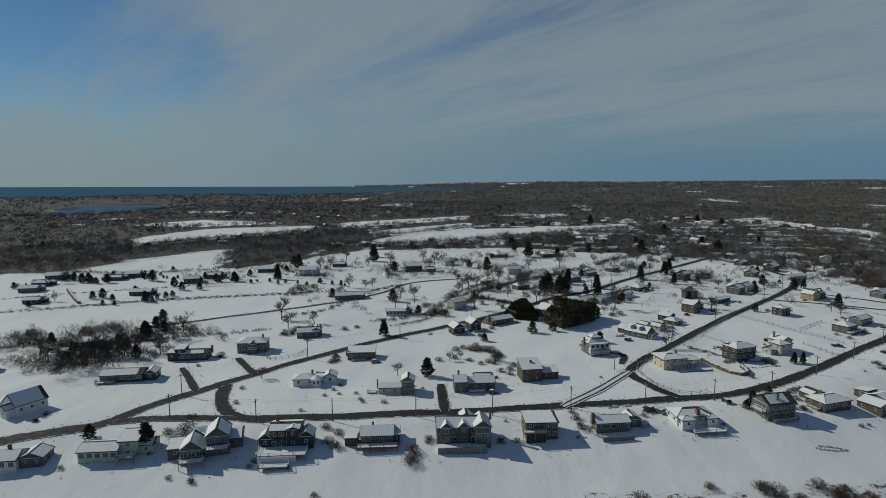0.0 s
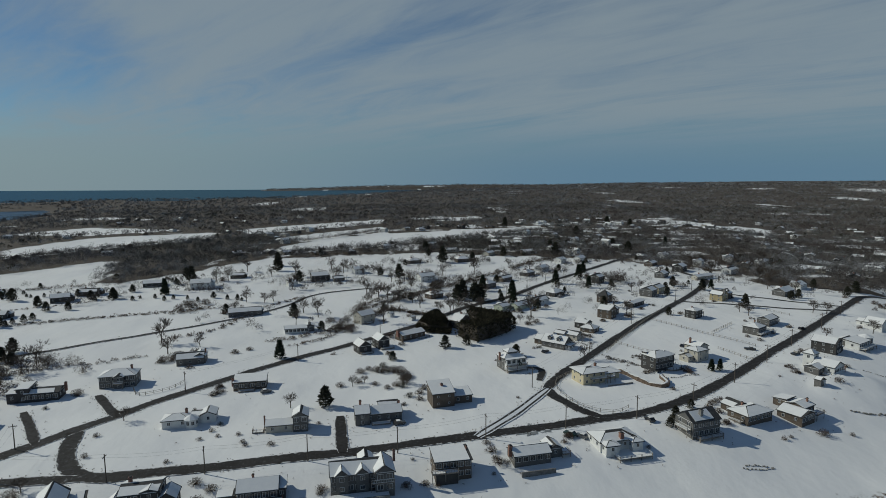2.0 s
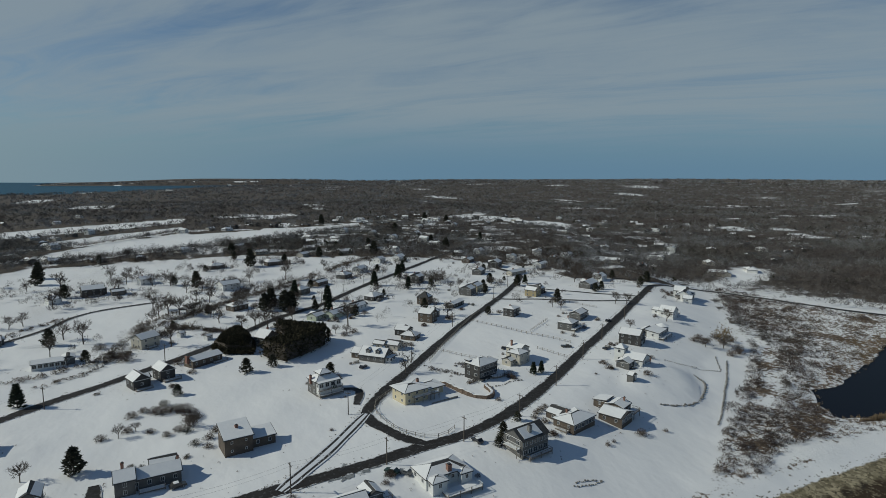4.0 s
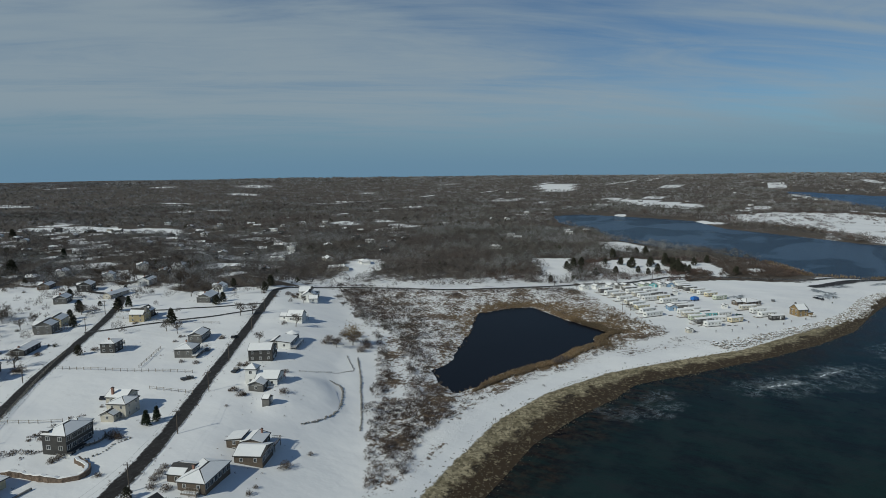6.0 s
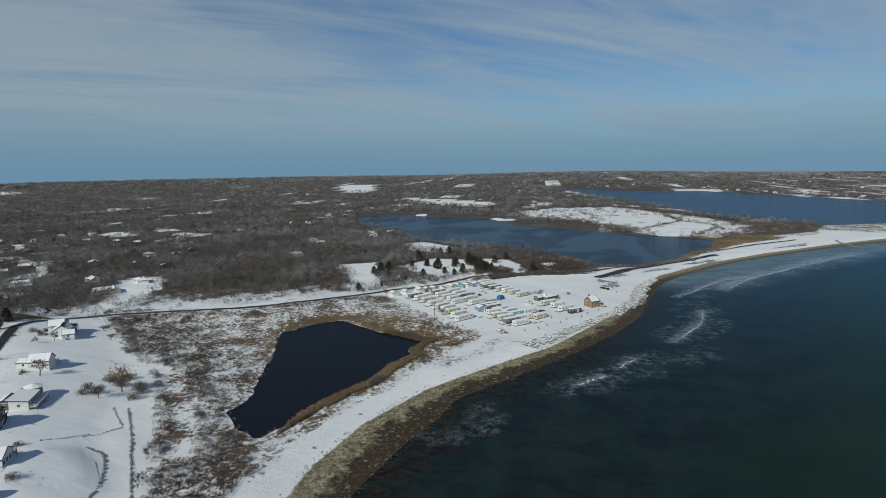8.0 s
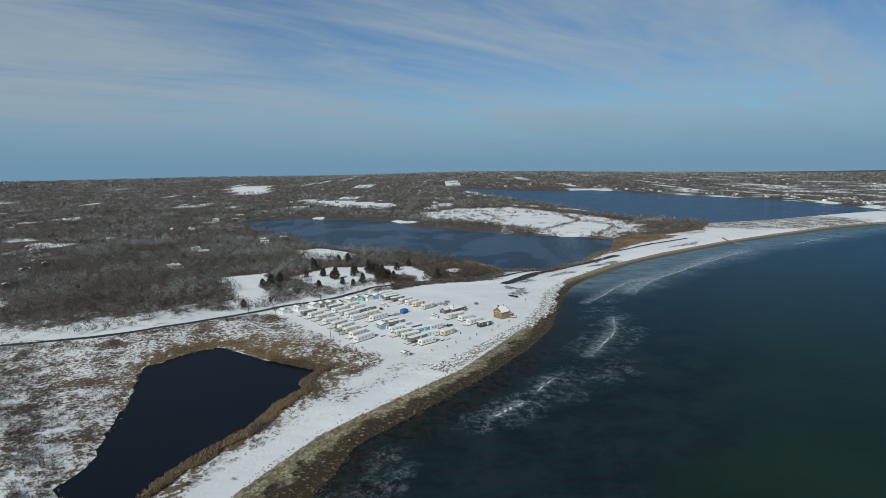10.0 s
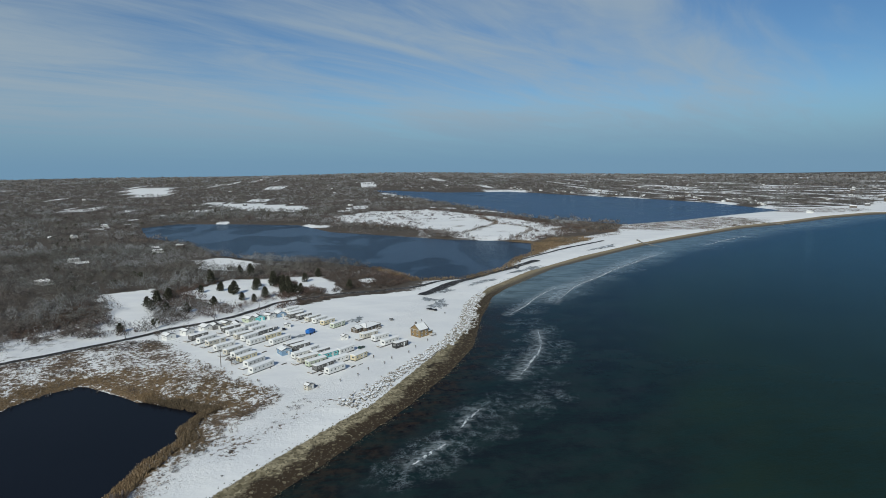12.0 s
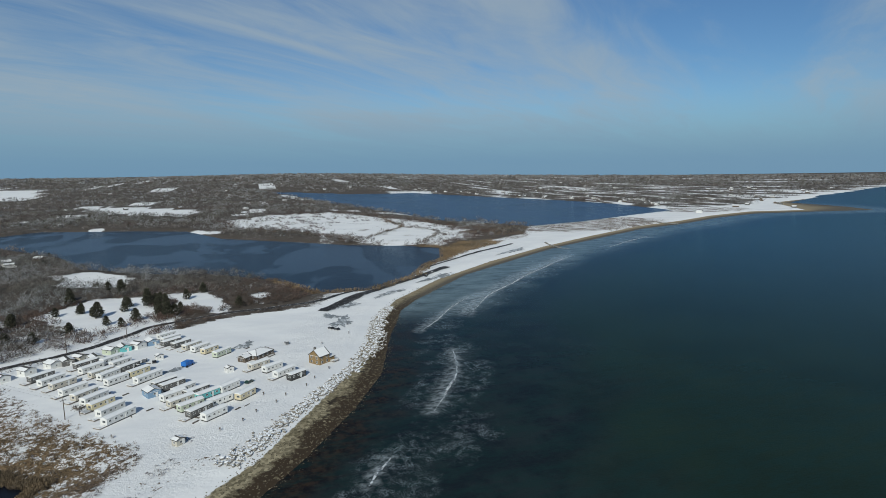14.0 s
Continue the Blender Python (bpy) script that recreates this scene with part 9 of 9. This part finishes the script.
# cobbles over the shingle
x, y, r = scatter(120000, 120, 520, -60, 140, 44)
d, rk = signed(x, y, LAND), signed(x, y, ROCKLAND)
keep = (d > -5) & (rk < 2.0) & (r.random(len(x)) < 0.5)
x, y = x[keep][:22000], y[keep][:22000]
s = r.uniform(0.12, 0.34, len(x))
oct_ = np.array([(1, 0, 0), (0, 1, 0), (-1, 0, 0), (0, -1, 0), (0, 0, 0.8)])
tri = [(0, 1, 4), (1, 2, 4), (2, 3, 4), (3, 0, 4)]
ang = r.uniform(0, 6.28, len(x))
pts = np.stack([x, y, height(x, y) - 0.02], 1)[:, None] + s[:, None, None] * np.stack([oct_[None, :, 0] * np.cos(ang)[:, None] - oct_[None, :, 1] * np.sin(ang)[:, None], oct_[None, :, 0] * np.sin(ang)[:, None] + oct_[None, :, 1] * np.cos(ang)[:, None], np.broadcast_to(oct_[None, :, 2], (len(x), 5))], 2)


def make_cobble():
    k = Nodes("beach_cobbles")
    return k.done(k.mix(k.island(), (0.030, 0.024, 0.015), (0.155, 0.132, 0.086)), 0.8)


tagged(new("beach_cobbles", tri_soup("beach_cobbles", np.concatenate([pts[:, t] for t in tri]), make_cobble())), "tan and olive cobbles along the tide line", "cobbles", kind="stuff")


# breaking wave crests
def crest(pts, tall, wide, label):
    line = dense(pts, 1.2)
    verts, faces = [], []
    n = len(line)
    for i, q in enumerate(line):
        way = (line[min(i + 1, n - 1)] - line[max(i - 1, 0)]).normalized()
        nr = Vector((way.y, -way.x, 0))
        t = math.sin(math.pi * (i + 0.5) / n) ** 0.6
        j = 0.75 + 0.35 * math.sin(i * 1.7) * math.sin(i * 0.6) + 0.25 * math.sin(i * 0.23 + n)
        q = q + nr * (0.7 * math.sin(i * 0.11) + 0.12 * math.sin(i * 0.83))
        for off, z in ((-0.9, 0.02), (-0.3, 0.6), (0.15, 1.0), (0.35, 0.5), (0.6, 0.02)):
            e = q - nr * off * wide * t * j
            verts.append((e.x, e.y, 0.02 + z * tall * t * j))
    faces = [(5 * i + k, 5 * i + k + 1, 5 * i + k + 6, 5 * i + k + 5) for i in range(n - 1) for k in range(4)]
    tagged(new("wave_crest", mesh_of("wave_crest", verts, faces, foam_mat)), label, "wave", "breaking waves")


for pts, tall, wide, _, label in CRESTS:
    crest(pts, tall, wide, label)

# ---- slush, posts and clutter on the snow ----
def make_slush():
    k = Nodes("grey_slush_ice")
    wet = k.mix(k.noise(0.25, 4), (0.15, 0.158, 0.155), (0.27, 0.28, 0.275))
    return k.done(k.mix(k.ramp(k.noise(0.30, 6, 0.7), 0.50, 0.60), wet, (0.72, 0.73, 0.74)), 0.45)


slush_mat = make_slush()


def slush(x, y, a, b, turn, label):
    bm = bmesh.new()
    ring = []
    for i in range(96):
        t = 2 * math.pi * i / 96
        q = 0.85 + 0.24 * math.sin(3 * t + x) + 0.16 * math.sin(7 * t + y) + 0.13 * math.sin(13 * t + 2 * x) + 0.10 * math.sin(23 * t + y)
        px, py = a * q * math.cos(t), b * q * math.sin(t)
        c, s = math.cos(radians(turn)), math.sin(radians(turn))
        gx, gy = x + px * c - py * s, y + px * s + py * c
        ring.append(bm.verts.new((gx, gy, zat(gx, gy) + 0.09)))
    mid = bm.verts.new((x, y, zat(x, y) + 0.09))
    for i in range(96):
        bm.faces.new((ring[i], ring[(i + 1) % 96], mid))
    tagged(part("slush_patch", bm, slush_mat, None), label, "slush", "slush patches")


slush(415.5, 73.2, 6.5, 3.4, -30, "grey frozen puddle on the camp snow")
slush(441, 26, 12, 5, -20, "grey wet patch beside the shore road")
slush(455, 30, 7, 4, 30, "grey wet patch beside the shore road")
slush(389, 99.8, 6.5, 1.9, -45, "grey scraped strip beside the blue truck")
slush(476, 20, 12, 5, -60, "grey wet gravel beside the shore road")
slush(500, -12, 16, 3.2, -48, "long grey wet strip along the shore road")
slush(545, -58, 22, 3.4, -50, "long grey wet strip along the shore road")
slush(53, 172.5, 5.4, 3.2, 8, "frozen puddle on the road verge")
slush(640, -160, 26, 3.6, -52, "long grey wet strip along the shore road")
for n, (x, y) in enumerate(((326, 79), (331, 72.5), (337, 68.5), (343, 62), (348.5, 58.6), (355, 51), (362, 47.4), (371, 41), (352, 66), (405, 40), (418, 26), (434, 24))):
    root = tagged(new("hookup_post"), "short dark service post standing in the snow", "post", "camp service posts")
    root.matrix_world = pose(x, y, zat(x, y), 0, 0, 30 * n)
    part("upright", box_bm(-0.12, -0.1, -0.2, 0.12, 0.1, 0.95, 0.02), wood_pile_mat, root)
    part("meter_box", box_bm(-0.2, -0.18, 0.6, 0.2, 0.18, 1.05, 0.03), pole_mat, root)
pick = random.Random(5)
for n in range(34):
    x, y = pick.choice(((352, 106), (360, 109), (405, 108), (398, 112), (372, 108), (345, 100), (366, 118), (385, 112), (358, 64), (345, 76), (336, 92), (408, 66)))
    x, y = x + pick.uniform(-6, 6), y + pick.uniform(-6, 6)
    if any((x - a) ** 2 + (y - b) ** 2 < 16 for a, b in HOMES):
        continue
    root = tagged(new("timber_stack"), "low stack of dark boards lying in snow", "timber", "timber stacks")
    root.matrix_world = pose(x, y, zat(x, y), 0, 0, pick.choice((-42, -46, 48, 20)))
    for k in range(pick.choice((1, 2, 2))):
        part("board", box_bm(-1.2, -0.35 + 0.3 * k, 0.0, 1.2, -0.12 + 0.3 * k, 0.22 + 0.05 * k, 0.02), wood_pile_mat, root)

# ---- the plan above is drawn small: bring the whole place to true size ----
bpy.context.view_layer.update()
grow_all = Matrix.Scale(PLAN, 4)
for ob in list(scene.collection.objects):
    if ob.parent is None and ob.type in {"MESH", "EMPTY"}:
        ob.matrix_world = grow_all @ ob.matrix_world
